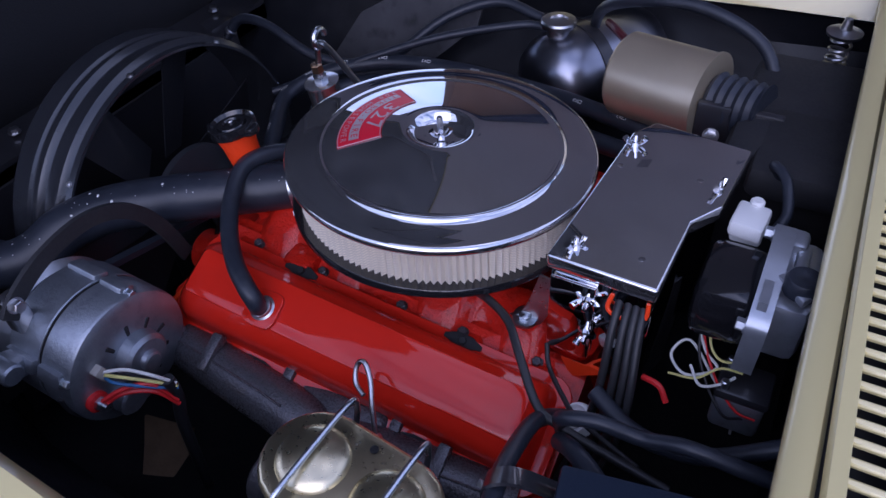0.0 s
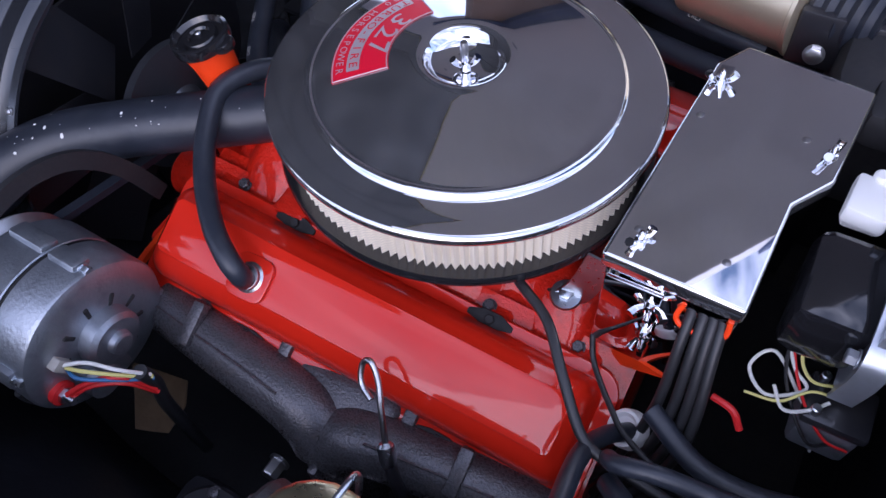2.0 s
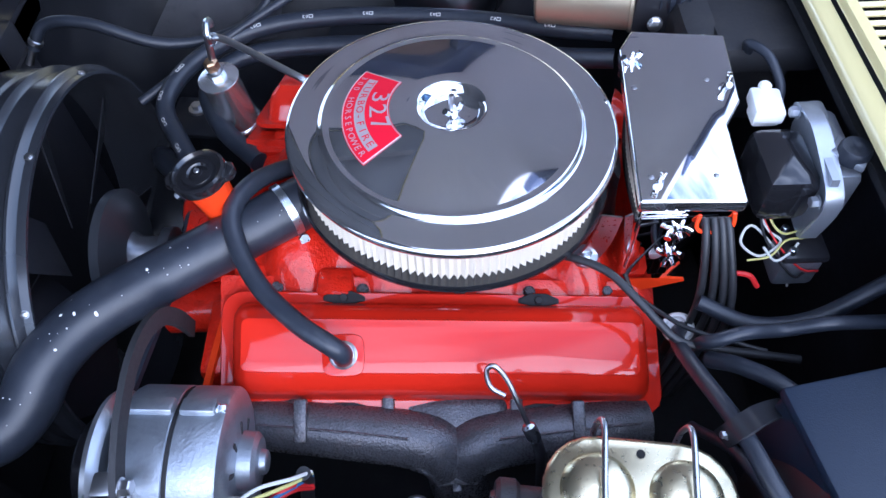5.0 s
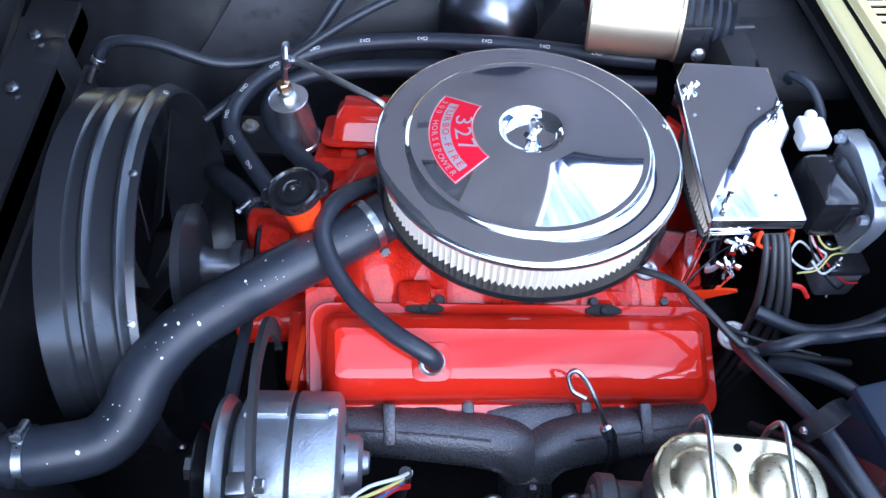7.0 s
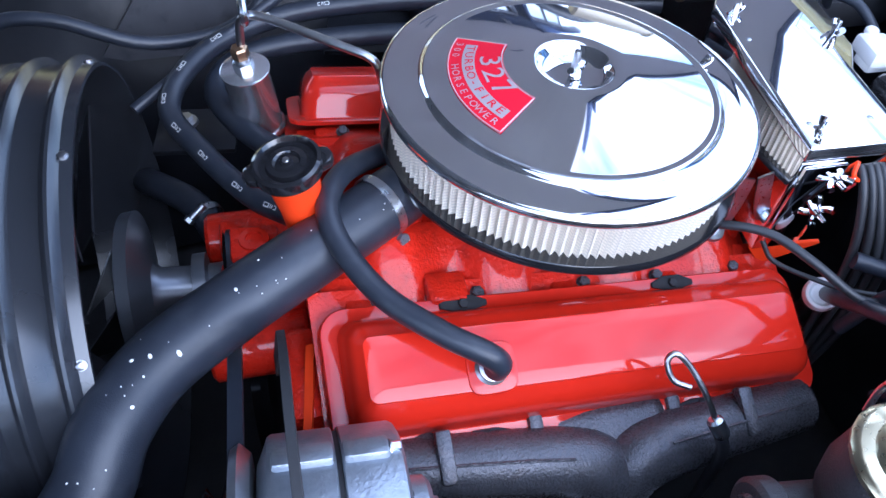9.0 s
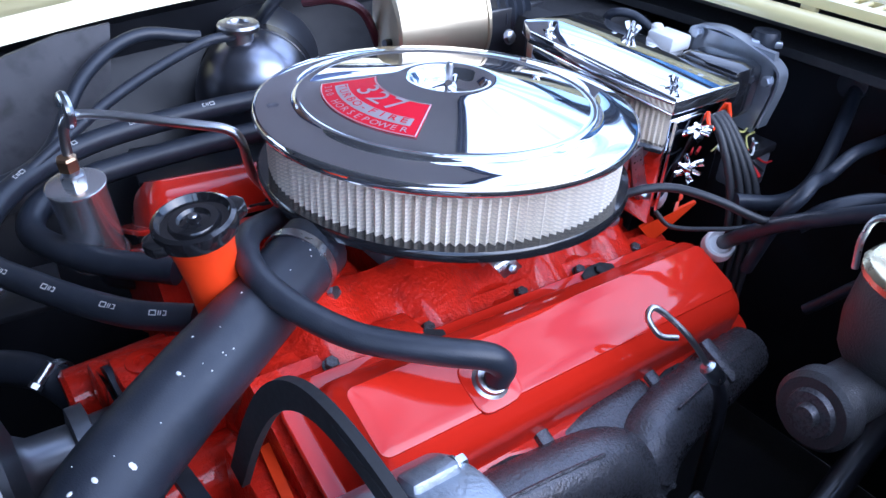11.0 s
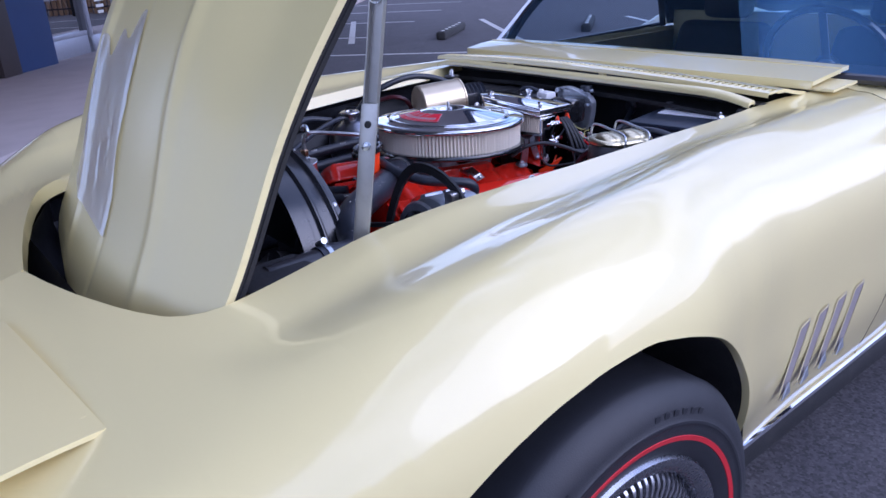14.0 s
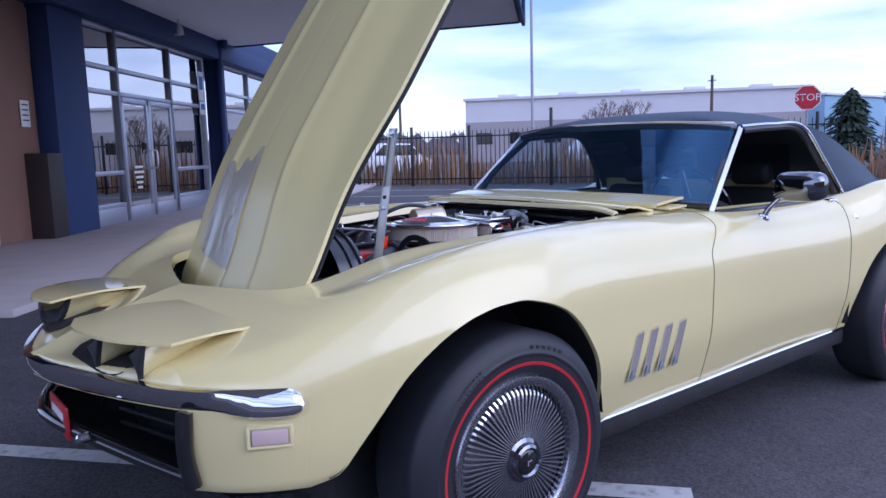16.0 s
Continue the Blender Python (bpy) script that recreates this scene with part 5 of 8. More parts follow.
# exhaust manifold
exhaust = thing("exhaust_manifold", "dark cast iron exhaust manifold with outlet elbow", "exhaust manifold")
for s in (-1, 1):
    log = part("manifold_arm", tube([en(-0.212, s * 0.250, -0.046), en(-0.150, s * 0.258, -0.041), en(-0.085, s * 0.265, -0.040), en(-0.040, s * 0.270, -0.042), en(-0.012, s * 0.275, -0.050), en(0.002, s * 0.280, -0.066)], (0.028, 0.034), 20), IRON, exhaust, sharp=60)
    part("manifold_arm", tube([en(0.222, s * 0.248, -0.044), en(0.160, s * 0.257, -0.040), en(0.098, s * 0.265, -0.040), en(0.056, s * 0.270, -0.042), en(0.030, s * 0.275, -0.050), en(0.016, s * 0.280, -0.066)], (0.028, 0.034), 20), IRON, log, sharp=60)
    for run in ([(-0.20, 0.252, -0.046), (-0.150, 0.258, -0.041), (-0.085, 0.265, -0.038), (-0.040, 0.270, -0.039)], [(0.212, 0.250, -0.044), (0.160, 0.257, -0.040), (0.098, 0.265, -0.038), (0.056, 0.270, -0.039)]):
        part("casting_seam", tube([en(x, s * (y + 0.012), z + 0.0275) for x, y, z in run], 0.0016, 6), IRON, log)
    put(part("centre_body", box((0, 0, 0), (0.125, 0.070, 0.040), 0.016), IRON, log, sharp=60), Matrix.Translation(en(0.008, s * 0.252, -0.046)) @ Matrix.Rotation(radians(-s * 24), 4, "X"))
    for x in (-0.062, 0.078):
        put(part("centre_lug", box((0, 0, 0), (0.014, 0.040, 0.016), 0.004), IRON, log), Matrix.Translation(en(x, s * 0.240, -0.026)) @ Matrix.Rotation(radians(-s * 26), 4, "X"))
    put(part("web_plate", box((0, 0, 0), (0.048, 0.030, 0.008), 0.003), IRON, log), Matrix.Translation(en(0.010, s * 0.298, -0.064)) @ Matrix.Rotation(radians(-s * 25), 4, "X"))
    put(part("web_rib", box((0, 0, 0), (0.010, 0.012, 0.040), 0.003), IRON, log), Matrix.Translation(en(0.010, s * 0.314, -0.085)))
    part("outlet", tube([en(0.008, s * 0.276, -0.080), en(0.01, s * 0.284, -0.12), en(0.02, s * 0.288, -0.2)], (0.030, 0.036), 18), IRON, log)
    for x in (-0.165, 0.195):
        part("runner", tube([en(x * 1.0, s * 0.215, -0.052), en(x, s * 0.262, -0.040)], (0.029, 0.026), 10), IRON, log)
    for x in (-0.152, 0.143):
        v, f = box((0, 0, 0), (0.014, 0.046, 0.014), 0.003)
        put(part("lug", (v, f), IRON, log), Matrix.Translation(en(x, s * 0.262, -0.012)) @ Matrix.Rotation(radians(-s * 26), 4, "X"))
    for x in (-0.035, 0.060):
        bolt("flange_bolt", en(x, s * 0.318, -0.100), (0, s, 0.2), 0.009, 0.02, STEEL, log)
part("heat_plate", thick_sheet([[(0.065, -0.318, 0.53), (0.10, -0.312, 0.53), (0.140, -0.306, 0.53)], [(0.085, -0.345, 0.515), (0.115, -0.338, 0.515), (0.150, -0.33, 0.515)], [(0.105, -0.375, 0.50), (0.125, -0.368, 0.50), (0.145, -0.36, 0.50)]], (0, 0.004, 0)), mat("rusty_plate", (0.20, 0.13, 0.07), 0.8, 0.2, var=0.4, scale=40, bump=0.4), exhaust, "rust-brown perforated heat plate")

# ---------- air cleaner ----------
AC = Vector((0.3779, -0.0187, 0.870))
lean = Matrix(((1, 0, 0, AC.x), (0, 1, 0, AC.y), (-0.0365, -0.0229, 1, AC.z), (0, 0, 0, 1)))
cleaner = thing("air_cleaner", "round chrome open-element air cleaner on the carburettor", "air cleaner", at=tuple(AC))
prof = [(0.1735, -0.010), (0.1765, -0.0095), (0.1780, -0.006), (0.1774, -0.002), (0.1755, 0.0004), (0.1725, 0.0012), (0.160, 0.0015), (0.1440, 0.0020), (0.1415, 0.0028), (0.1395, 0.0056), (0.1380, 0.0072), (0.1360, 0.0072), (0.1345, 0.0062)]
prof += [(r, 0.0062 + (0.1345 - r) * 0.1965) for r in np.linspace(0.130, 0.048, 12)]
prof += [(0.042, 0.0240), (0.038, 0.0238), (0.0345, 0.0215), (0.0315, 0.015), (0.027, 0.0108), (0.012, 0.0095), (0.0, 0.0095)]
lid = part("lid", lathe(prof, 144, caps=False), DUST_VEIL_CHROME, cleaner, "mirror chrome lid with a recessed centre", sharp=75)
put(lid, lean)
put(part("lid_underside", lathe([(0.1735, -0.010), (0.170, -0.002), (0.0, -0.002)], 96, caps=False), BLACK, lid), lean)
wingnut_m = lean @ Vector((0, 0, 0.0095))
put(part("stud", lathe([(0.0, -0.01), (0.0036, -0.01), (0.0036, 0.026), (0.0028, 0.028), (0, 0.028)], 12), STEEL, lid), Matrix.Translation(wingnut_m))
wingnut(lid, wingnut_m + Vector((0.002, -0.002, 0.001)), (0, 0, 1), 35, 0.85)

# pleated paper element with its mesh
n_pl = 132
H0, H1 = -0.008, -0.0605
eb = Build()
for k in range(n_pl * 4):
    a = 2 * math.pi * k / (n_pl * 4)
    ph = (k % 4) / 4
    jit = 0.25 * math.sin(k * 12.9898) + 0.25 * math.sin(k // 4 * 3.7)
    r = 0.1645 + 0.0030 * math.cos(2 * math.pi * ph + jit)
    eb.v += [(r * math.cos(a), r * math.sin(a), H0), (r * math.cos(a), r * math.sin(a), (H0 + H1) / 2), (r * math.cos(a), r * math.sin(a), H1)]
tot = n_pl * 4
for k in range(tot):
    j = (k + 1) % tot
    for q in (0, 1):
        eb.f.append((3 * k + q + 1, 3 * j + q + 1, 3 * j + q, 3 * k + q))
eb.v = [tuple(lean @ Vector(p)) for p in eb.v]
element = part("filter_element", eb, PAPER, cleaner, "white pleated paper filter behind wire mesh", sharp=80)
layer = element.data.uv_layers.new(name="UVMap")
for poly in element.data.polygons:
    ks = [element.data.loops[i].vertex_index for i in poly.loop_indices]
    for i, vi in zip(poly.loop_indices, ks):
        k, q = divmod(vi, 3)
        if k == 0 and max(ks) > 3 * (tot - 1):
            k = tot
        layer.data[i].uv = (k / tot * 1.034, q * 0.0262)
put(part("element_rim", lathe([(0.160, -0.062), (0.1705, -0.062), (0.1715, -0.0585), (0.1700, -0.0570), (0.162, -0.0575)], 120), RUBBER, element), lean)
base = part("base_pan", lathe([(0.1760, -0.0570), (0.1780, -0.0600), (0.1780, -0.0655), (0.174, -0.0675), (0.150, -0.0720), (0.10, -0.0800), (0.07, -0.084), (0.06, -0.10), (0, -0.10)], 96), BLACK_GLOSS, cleaner, "black air cleaner base")
put(base, lean)

# red foil label
rows = []
for r in np.linspace(0.066, 0.1165, 9):
    row = []
    for a in np.linspace(143, 219, 40):
        zz = 0.0062 + (0.1345 - r) * 0.1965
        row.append(lean @ Vector((r * math.cos(radians(a)), r * math.sin(radians(a)), zz + 0.0009)))
    rows.append(row)
label = part("foil_label", grid([r[::-1] for r in rows]), LABEL_RED, cleaner, "red engine decal with silver writing")


def on_lid(r, a, lift=0.0014):
    zz = 0.0062 + (0.1345 - r) * 0.1965
    return lean @ Vector((r * math.cos(radians(a)), r * math.sin(radians(a)), zz + lift))


def arc_text(b, words, size, r, a0, a1, wide=1.0):
    for i, ch in enumerate(words):
        if ch == " ":
            continue
        a = a0 + (a1 - a0) * (i + 0.5) / len(words)
        v, f = text_mesh(ch, size, 0.0)
        out = []
        for x, y, z in v:
            rr = r - y
            aa = a + math.degrees(x * wide / r)
            out.append(on_lid(rr, aa))
        b.add((out, f))


b = Build()
arc_text(b, "327", 0.0275, 0.0785, 159, 204, 1.38)
arc_text(b, "300 HORSEPOWER", 0.0098, 0.1095, 147, 215, 1.15)
part("silver_lettering", b, SILVER_INK, label)
rows = [[on_lid(r, a, 0.0012) for a in np.linspace(149, 214, 40)] for r in (0.0915, 0.1030)]
part("silver_band", grid([r[::-1] for r in rows]), SILVER_INK, label)
b = Build()
arc_text(b, "TURBO-FIRE", 0.0110, 0.0972, 150, 213, 1.3)
part("red_lettering", Build().add(([tuple(Vector(p) + Vector((0, 0, 0.0004))) for p in b.v], b.f)), LABEL_RED, label)
b = Build()
for r in (0.0672, 0.1155):
    b.add(tube([on_lid(r, a, 0.0011) for a in np.linspace(143.5, 218.5, 40)], 0.00055, 6, smooth=False))
for a in (143.6, 218.4):
    b.add(tube([on_lid(r, a, 0.0011) for r in np.linspace(0.0672, 0.1155, 9)], 0.00055, 6, smooth=False))
part("silver_border", b, SILVER_INK, label)

# carburettor under the cleaner
carb = thing("carburettor", "dull zinc four-barrel carburettor below the air cleaner", "carburettor")
b = Build()
b.add(box((0.385, -0.02, 0.775), (0.16, 0.11, 0.05), 0.01)).add(box((0.30, -0.02, 0.765), (0.05, 0.09, 0.05), 0.012))
part("carb_body", b, ALU, carb)
lev = Build()
lev.add(strip([(0.36, -0.105, 0.765), (0.365, -0.125, 0.755), (0.375, -0.13, 0.742)], 0.022, 0.002, (1, 0, 0.2)))
lev.add(tube([(0.345, -0.07, 0.768), (0.348, -0.12, 0.757)], 0.004, 8))
bolt_into(lev, (0.372, -0.132, 0.748), (0, -1, 0.3), 0.004, 0.004)
part("throttle_lever", lev, ZINC, carb, "zinc throttle lever")


# ---------- hoses and lines ----------
def hose(name, pts, r, material, label, category="hose", group="", n=14):
    return tagged(part(name, tube(pts, r, n), material), label, category, group)


top_hose = thing("radiator_hose", "thick black upper radiator hose with paint specks", "hose")
HOSE = [(0.212, -0.055, 0.790), (0.180, -0.075, 0.788), (0.125, -0.108, 0.784), (0.05, -0.154, 0.780), (-0.010, -0.196, 0.774), (-0.043, -0.238, 0.765), (-0.060, -0.276, 0.748), (-0.085, -0.306, 0.742), (-0.130, -0.320, 0.750), (-0.165, -0.323, 0.753)]
part("hose_wall", tube(HOSE, 0.030, 24, step=8), RUBBER, top_hose)


def clamp(parent, at, axis, r, screw_turn=0.0):
    m = turn_to(axis, at, screw_turn)
    b = Build()
    b.add(lathe([(r, -0.0045), (r + 0.0012, -0.0045), (r + 0.0012, 0.0045), (r, 0.0045)], 36, caps=False), m)
    b.add(cyl(0.0048, -0.010, 0.012, 12, 0.001), m @ Matrix.Translation((r + 0.004, 0, 0)) @ Matrix.Rotation(radians(90), 4, "X"))
    b.add(cyl(0.0062, 0.012, 0.017, 6), m @ Matrix.Translation((r + 0.004, 0, 0)) @ Matrix.Rotation(radians(90), 4, "X"))
    return part("hose_clamp", b, ZINC, parent)


clamp(top_hose, (0.190, -0.068, 0.789), (0.82, 0.55, 0.06), 0.0305, 240)
clamp(top_hose, (-0.148, -0.322, 0.752), (-1, -0.05, 0.04), 0.0305, 120)
specks = Build()
random.seed(5)
line = smooth_line(HOSE, 12)
for i in range(38):
    k = random.randrange(10, len(line) - 12)
    p, q = line[k], line[k + 1]
    t = (q - p).normalized()
    up = (Vector((0, -0.35, 1)) + Vector((random.uniform(-0.6, 0.6), random.uniform(-0.7, 0.4), 0))).normalized()
    n = (up - t * up.dot(t)).normalized()
    s = random.choice((0.0005, 0.0005, 0.0006, 0.0007, 0.0009, 0.0019)) * random.uniform(0.7, 1.2)
    specks.add(lathe([(s, 0), (s * 0.7, 0.0004), (0, 0.0005)], 7), turn_to(n, p + n * 0.0298) @ Matrix.Diagonal((1, random.uniform(0.6, 1.5), 1, 1)))
tagged(part("paint_speck", specks, MARK_WHITE, top_hose), kind="stuff")

breather = thing("breather_hose", "black rubber breather hose into the valve cover", "hose")
part("hose_wall", tube([(0.245, 0.03, 0.782), (0.205, 0.0, 0.792), (0.160, -0.045, 0.815), (0.140, -0.090, 0.820), (0.148, -0.130, 0.808), (0.175, -0.175, 0.795), (0.215, -0.215, 0.790), (0.246, -0.236, 0.784), (0.259, -0.241, 0.772), (0.2585, -0.238, 0.757)], 0.0105, 16, step=8), RUBBER, breather)
GP = left_cover(-0.104, 0.004, 0.0505)
gn = Vector((0, -0.436, 0.90))
put(part("grommet", lathe([(0.0150, -0.003), (0.0150, 0.0015), (0.0125, 0.003), (0.0122, 0.007), (0.009, 0.008)], 28), STEEL, breather, "bright sleeve in a red collar"), turn_to(gn, GP))
put(part("collar", prism([(0.022 * math.copysign(abs(math.cos(a)) ** 0.5, math.cos(a)), 0.022 * math.copysign(abs(math.sin(a)) ** 0.5, math.sin(a))) for a in np.linspace(0, 2 * math.pi, 28, endpoint=False)], -0.004, 0.0015, 0.0015), RED, breather), turn_to(gn, GP))

# heater hoses with white marks
group = "heater hoses"
h1 = hose("heater_hose", [(0.115, -0.02, 0.735), (0.07, 0.02, 0.735), (0.02, 0.10, 0.735), (-0.01, 0.17, 0.74), (0.03, 0.24, 0.755), (0.12, 0.29, 0.765), (0.25, 0.30, 0.770), (0.40, 0.28, 0.775), (0.52, 0.24, 0.785), (0.60, 0.22, 0.79)], 0.0125, RUBBER, "black heater hose with white printed marks", "hose", group)
hose("heater_hose", [(0.13, 0.06, 0.73), (0.07, 0.13, 0.728), (0.04, 0.21, 0.728), (0.09, 0.265, 0.735), (0.22, 0.275, 0.74), (0.38, 0.25, 0.748), (0.52, 0.21, 0.76), (0.60, 0.19, 0.77)], 0.0135, RUBBER, "black heater hose running past the fuel filter", "hose", group)
marks = Build()
ln = smooth_line([(0.115, -0.02, 0.735), (0.07, 0.02, 0.735), (0.02, 0.10, 0.735), (-0.01, 0.17, 0.74), (0.03, 0.24, 0.755), (0.12, 0.29, 0.765), (0.25, 0.30, 0.770), (0.40, 0.28, 0.775), (0.52, 0.24, 0.785), (0.60, 0.22, 0.79)], 16)
for k in range(8, len(ln) - 10, 10):
    p, q = ln[k], ln[k + 1]
    t = (q - p).normalized()
    n = (Vector((-0.25, -0.55, 0.8)) - t * Vector((-0.25, -0.55, 0.8)).dot(t)).normalized()
    side = t.cross(n)
    c = p + n * 0.0127
    for o, q, a, w in ((-0.0075, 0.0, 0.0004, 0.0020), (-0.0060, 0.0018, 0.0011, 0.0004), (-0.0060, -0.0018, 0.0011, 0.0004), (-0.0030, 0.0, 0.0004, 0.0020), (-0.0012, 0.0, 0.0004, 0.0020), (0.0035, 0.0020, 0.0028, 0.0004), (0.0035, -0.0020, 0.0028, 0.0004), (0.0010, 0.0, 0.0004, 0.0020), (0.0062, 0.0, 0.0004, 0.0020)):
        m_ = c + t * o + side * q
        marks.add(([m_ - t * a - side * w, m_ + t * a - side * w, m_ + t * a + side * w, m_ - t * a + side * w], [(0, 1, 2, 3)]))
tagged(part("printed_mark", marks, MARK_WHITE, h1), kind="stuff")
hose("overflow_hose", [(-0.215, 0.27, 0.755), (-0.19, 0.285, 0.785), (-0.13, 0.285, 0.785), (-0.03, 0.285, 0.745), (0.08, 0.32, 0.745), (0.16, 0.40, 0.80), (0.24, 0.44, 0.825), (0.32, 0.435, 0.812)], 0.0085, RUBBER, "thin black hose to the expansion tank", "hose")
put(part("clamp_band", lathe([(0.0090, -0.004), (0.0100, -0.003), (0.0100, 0.003), (0.0090, 0.004)], 20), STEEL, bpy.data.objects["overflow_hose"]), turn_to((0.25, 0.15, 0.35), (-0.209, 0.274, 0.764)))
part("nipple", tube([(-0.228, 0.262, 0.735), (-0.212, 0.272, 0.760)], 0.0055, 10, smooth=False), STEEL, bpy.data.objects["overflow_hose"])
hose("overflow_hose", [(-0.05, 0.18, 0.73), (0.06, 0.26, 0.765), (0.18, 0.33, 0.80), (0.30, 0.385, 0.82), (0.35, 0.39, 0.822)], 0.0065, RUBBER, "thin straight black hose to the expansion tank", "hose")
hose("lower_hose", [(0.03, 0.05, 0.62), (0.00, 0.11, 0.635), (-0.05, 0.17, 0.62), (-0.09, 0.25, 0.56)], 0.017, RUBBER, "black lower coolant hose with a clamp", "hose")
clamp(None, (0.012, 0.095, 0.632), (-0.5, 0.8, 0.1), 0.0175, 60)
tagged(bpy.data.objects["hose_clamp.002"], "bright steel hose clamp on a coolant hose", "hose clamp")

# ---------- expansion tank ----------
tank = thing("expansion_tank", "round brushed metal coolant expansion tank with cap", "coolant tank", at=(0.42, 0.47, 0.73))
tm = turn_to((0.55, 0.83, 0.05), (0.365, 0.385, 0.735))
put(part("tank_shell", lathe([(0.0, -0.045), (0.035, -0.043), (0.062, -0.03), (0.076, -0.008), (0.079, 0.02), (0.079, 0.15), (0.07, 0.175), (0.0, 0.185)], 56), TANK, tank), tm)
put(part("strap", lathe([(0.0795, 0.045), (0.081, 0.046), (0.081, 0.066), (0.0795, 0.067)], 56, caps=False), BLACK, tank), tm)
put(part("filler_cap", lathe([(0.018, -0.03), (0.018, 0.0), (0.027, 0.001), (0.028, 0.007), (0.026, 0.010), (0.014, 0.011), (0.013, 0.008), (0, 0.008)], 36), STEEL, tank, "bright filler cap"), Matrix.Translation((0.360, 0.398, 0.825)))
b = Build()
for k, (w, h) in enumerate(((0.030, 0.004), (0.024, 0.0035), (0.034, 0.0035))):
    for j in range(6):
        c = Vector((0, 0, -0.0245 - 0.002 * k))
        x = (j - 2.5) * w / 6
        b.add(box((x, -0.012 - 0.011 * k, 0.0), (w / 8, h, 0.0008)))
put(part("stamped_writing", b, mat("engraved_mark", (0.62, 0.62, 0.62), 0.5, 0.6), tank), Matrix.Translation((0.342, 0.352, 0.738)) @ Vector((-0.55, -0.83, 0.1)).to_track_quat("Z", "Y").to_matrix().to_4x4())

# ---------- gold blower can ----------
can = thing("blower_motor_can", "gold zinc plated cylindrical can with a black end", "canister", at=(0.56, 0.24, 0.84))
ca, cb = Vector((0.503, 0.268, 0.842)), Vector((0.622, 0.236, 0.849))
cm = turn_to(cb - ca, ca) @ Matrix.Diagonal((0.92, 0.92, 1.0, 1.0))
cl = (cb - ca).length
put(part("can_shell", lathe([(0.0, 0.004), (0.045, 0.002), (0.056, 0.0), (0.060, 0.004), (0.060, cl - 0.003), (0.0625, cl - 0.002), (0.0625, cl + 0.002), (0.058, cl + 0.003), (0, cl + 0.003)], 64), BRASS_CAN, can), cm)
part("bellows", Build().add(lathe([(0.034 + 0.005 * (k % 2), cl + 0.004 + 0.006 * k) for k in range(12)], 32), cm), RUBBER, can, "black ribbed bellows")
part("mount_plate", box((0.665, 0.20, 0.835), (0.10, 0.012, 0.06), 0.003), BLACK, can)
bm_ = Build()
bolt_into(bm_, (0.640, 0.180, 0.832), (0, -1, 0.3), 0.008, 0.006)
part("mount_bolt", bm_, STEEL, can)
put(part("can_foot", lathe([(0.006, -0.004), (0.006, 0.006), (0, 0.006)], 12), BLACK, can), turn_to((-1, 0, 0), (0.499, 0.255, 0.825)))

heater = thing("heater_box", "black heater and blower housing on the firewall", "heater box")
part("housing", box((0.735, 0.25, 0.785), (0.15, 0.26, 0.15), 0.02), BLACK_MATT, heater)
part("housing_top", box((0.76, 0.16, 0.842), (0.13, 0.14, 0.04), 0.01), BLACK_MATT, heater)
hose("vacuum_hose", [(0.40, 0.45, 0.80), (0.43, 0.40, 0.865), (0.50, 0.37, 0.90), (0.58, 0.36, 0.905), (0.66, 0.34, 0.88), (0.70, 0.30, 0.83)], 0.0085, RUBBER, "black hose arched over the gold canister", "hose")
part("thin_cable", tube([(0.445, 0.375, 0.855), (0.47, 0.335, 0.865), (0.50, 0.315, 0.850), (0.52, 0.305, 0.80)], 0.006, 8), mat("maroon_rubber", (0.07, 0.012, 0.016), 0.4, var=0.3))
tagged(bpy.data.objects["thin_cable"], "dark maroon cable behind the gold canister", "cable")
hose("vacuum_hose", [(0.735, 0.10, 0.845), (0.72, 0.085, 0.875), (0.735, 0.06, 0.878), (0.745, 0.03, 0.862), (0.74, 0.01, 0.85)], 0.0055, RUBBER, "thin black vacuum hose bent near the connector", "hose")

pin = thing("bonnet_latch", "sprung bonnet latch pin on the passenger side", "latch", at=(0.75, 0.42, 0.84))
pm = Matrix.Translation((0.75, 0.42, 0.80))
put(part("latch_cup", lathe([(0.035, -0.03), (0.033, 0.01), (0.016, 0.02), (0.016, 0.03)], 28), BLACK, pin), pm)
put(part("spring", tube([(0.013 * math.cos(a), 0.013 * math.sin(a), 0.02 + 0.0045 * a / 2.2) for a in np.linspace(0, 26, 90)], 0.0022, 6, smooth=False), STEEL, pin), pm)
put(part("latch_disc", lathe([(0.0, 0.074), (0.022, 0.074), (0.023, 0.078), (0.008, 0.082), (0.005, 0.096), (0, 0.098)], 28), STEEL, pin), pm)

# ---------- chrome ignition shield ----------
shield_box = thing("ignition_shield", "chrome ignition shielding box with wing nuts", "shield box", at=(0.62, -0.02, 0.80))
POLY = [(0.556, -0.143), (0.662, -0.144), (0.665, -0.042), (0.687, -0.008), (0.695, 0.097), (0.588, 0.105), (0.570, 0.075)]


def slope(v):
    return [Vector((x, y, z + 0.03 * (y + 0.02) - 0.03 * (x - 0.62))) for x, y, z in v]


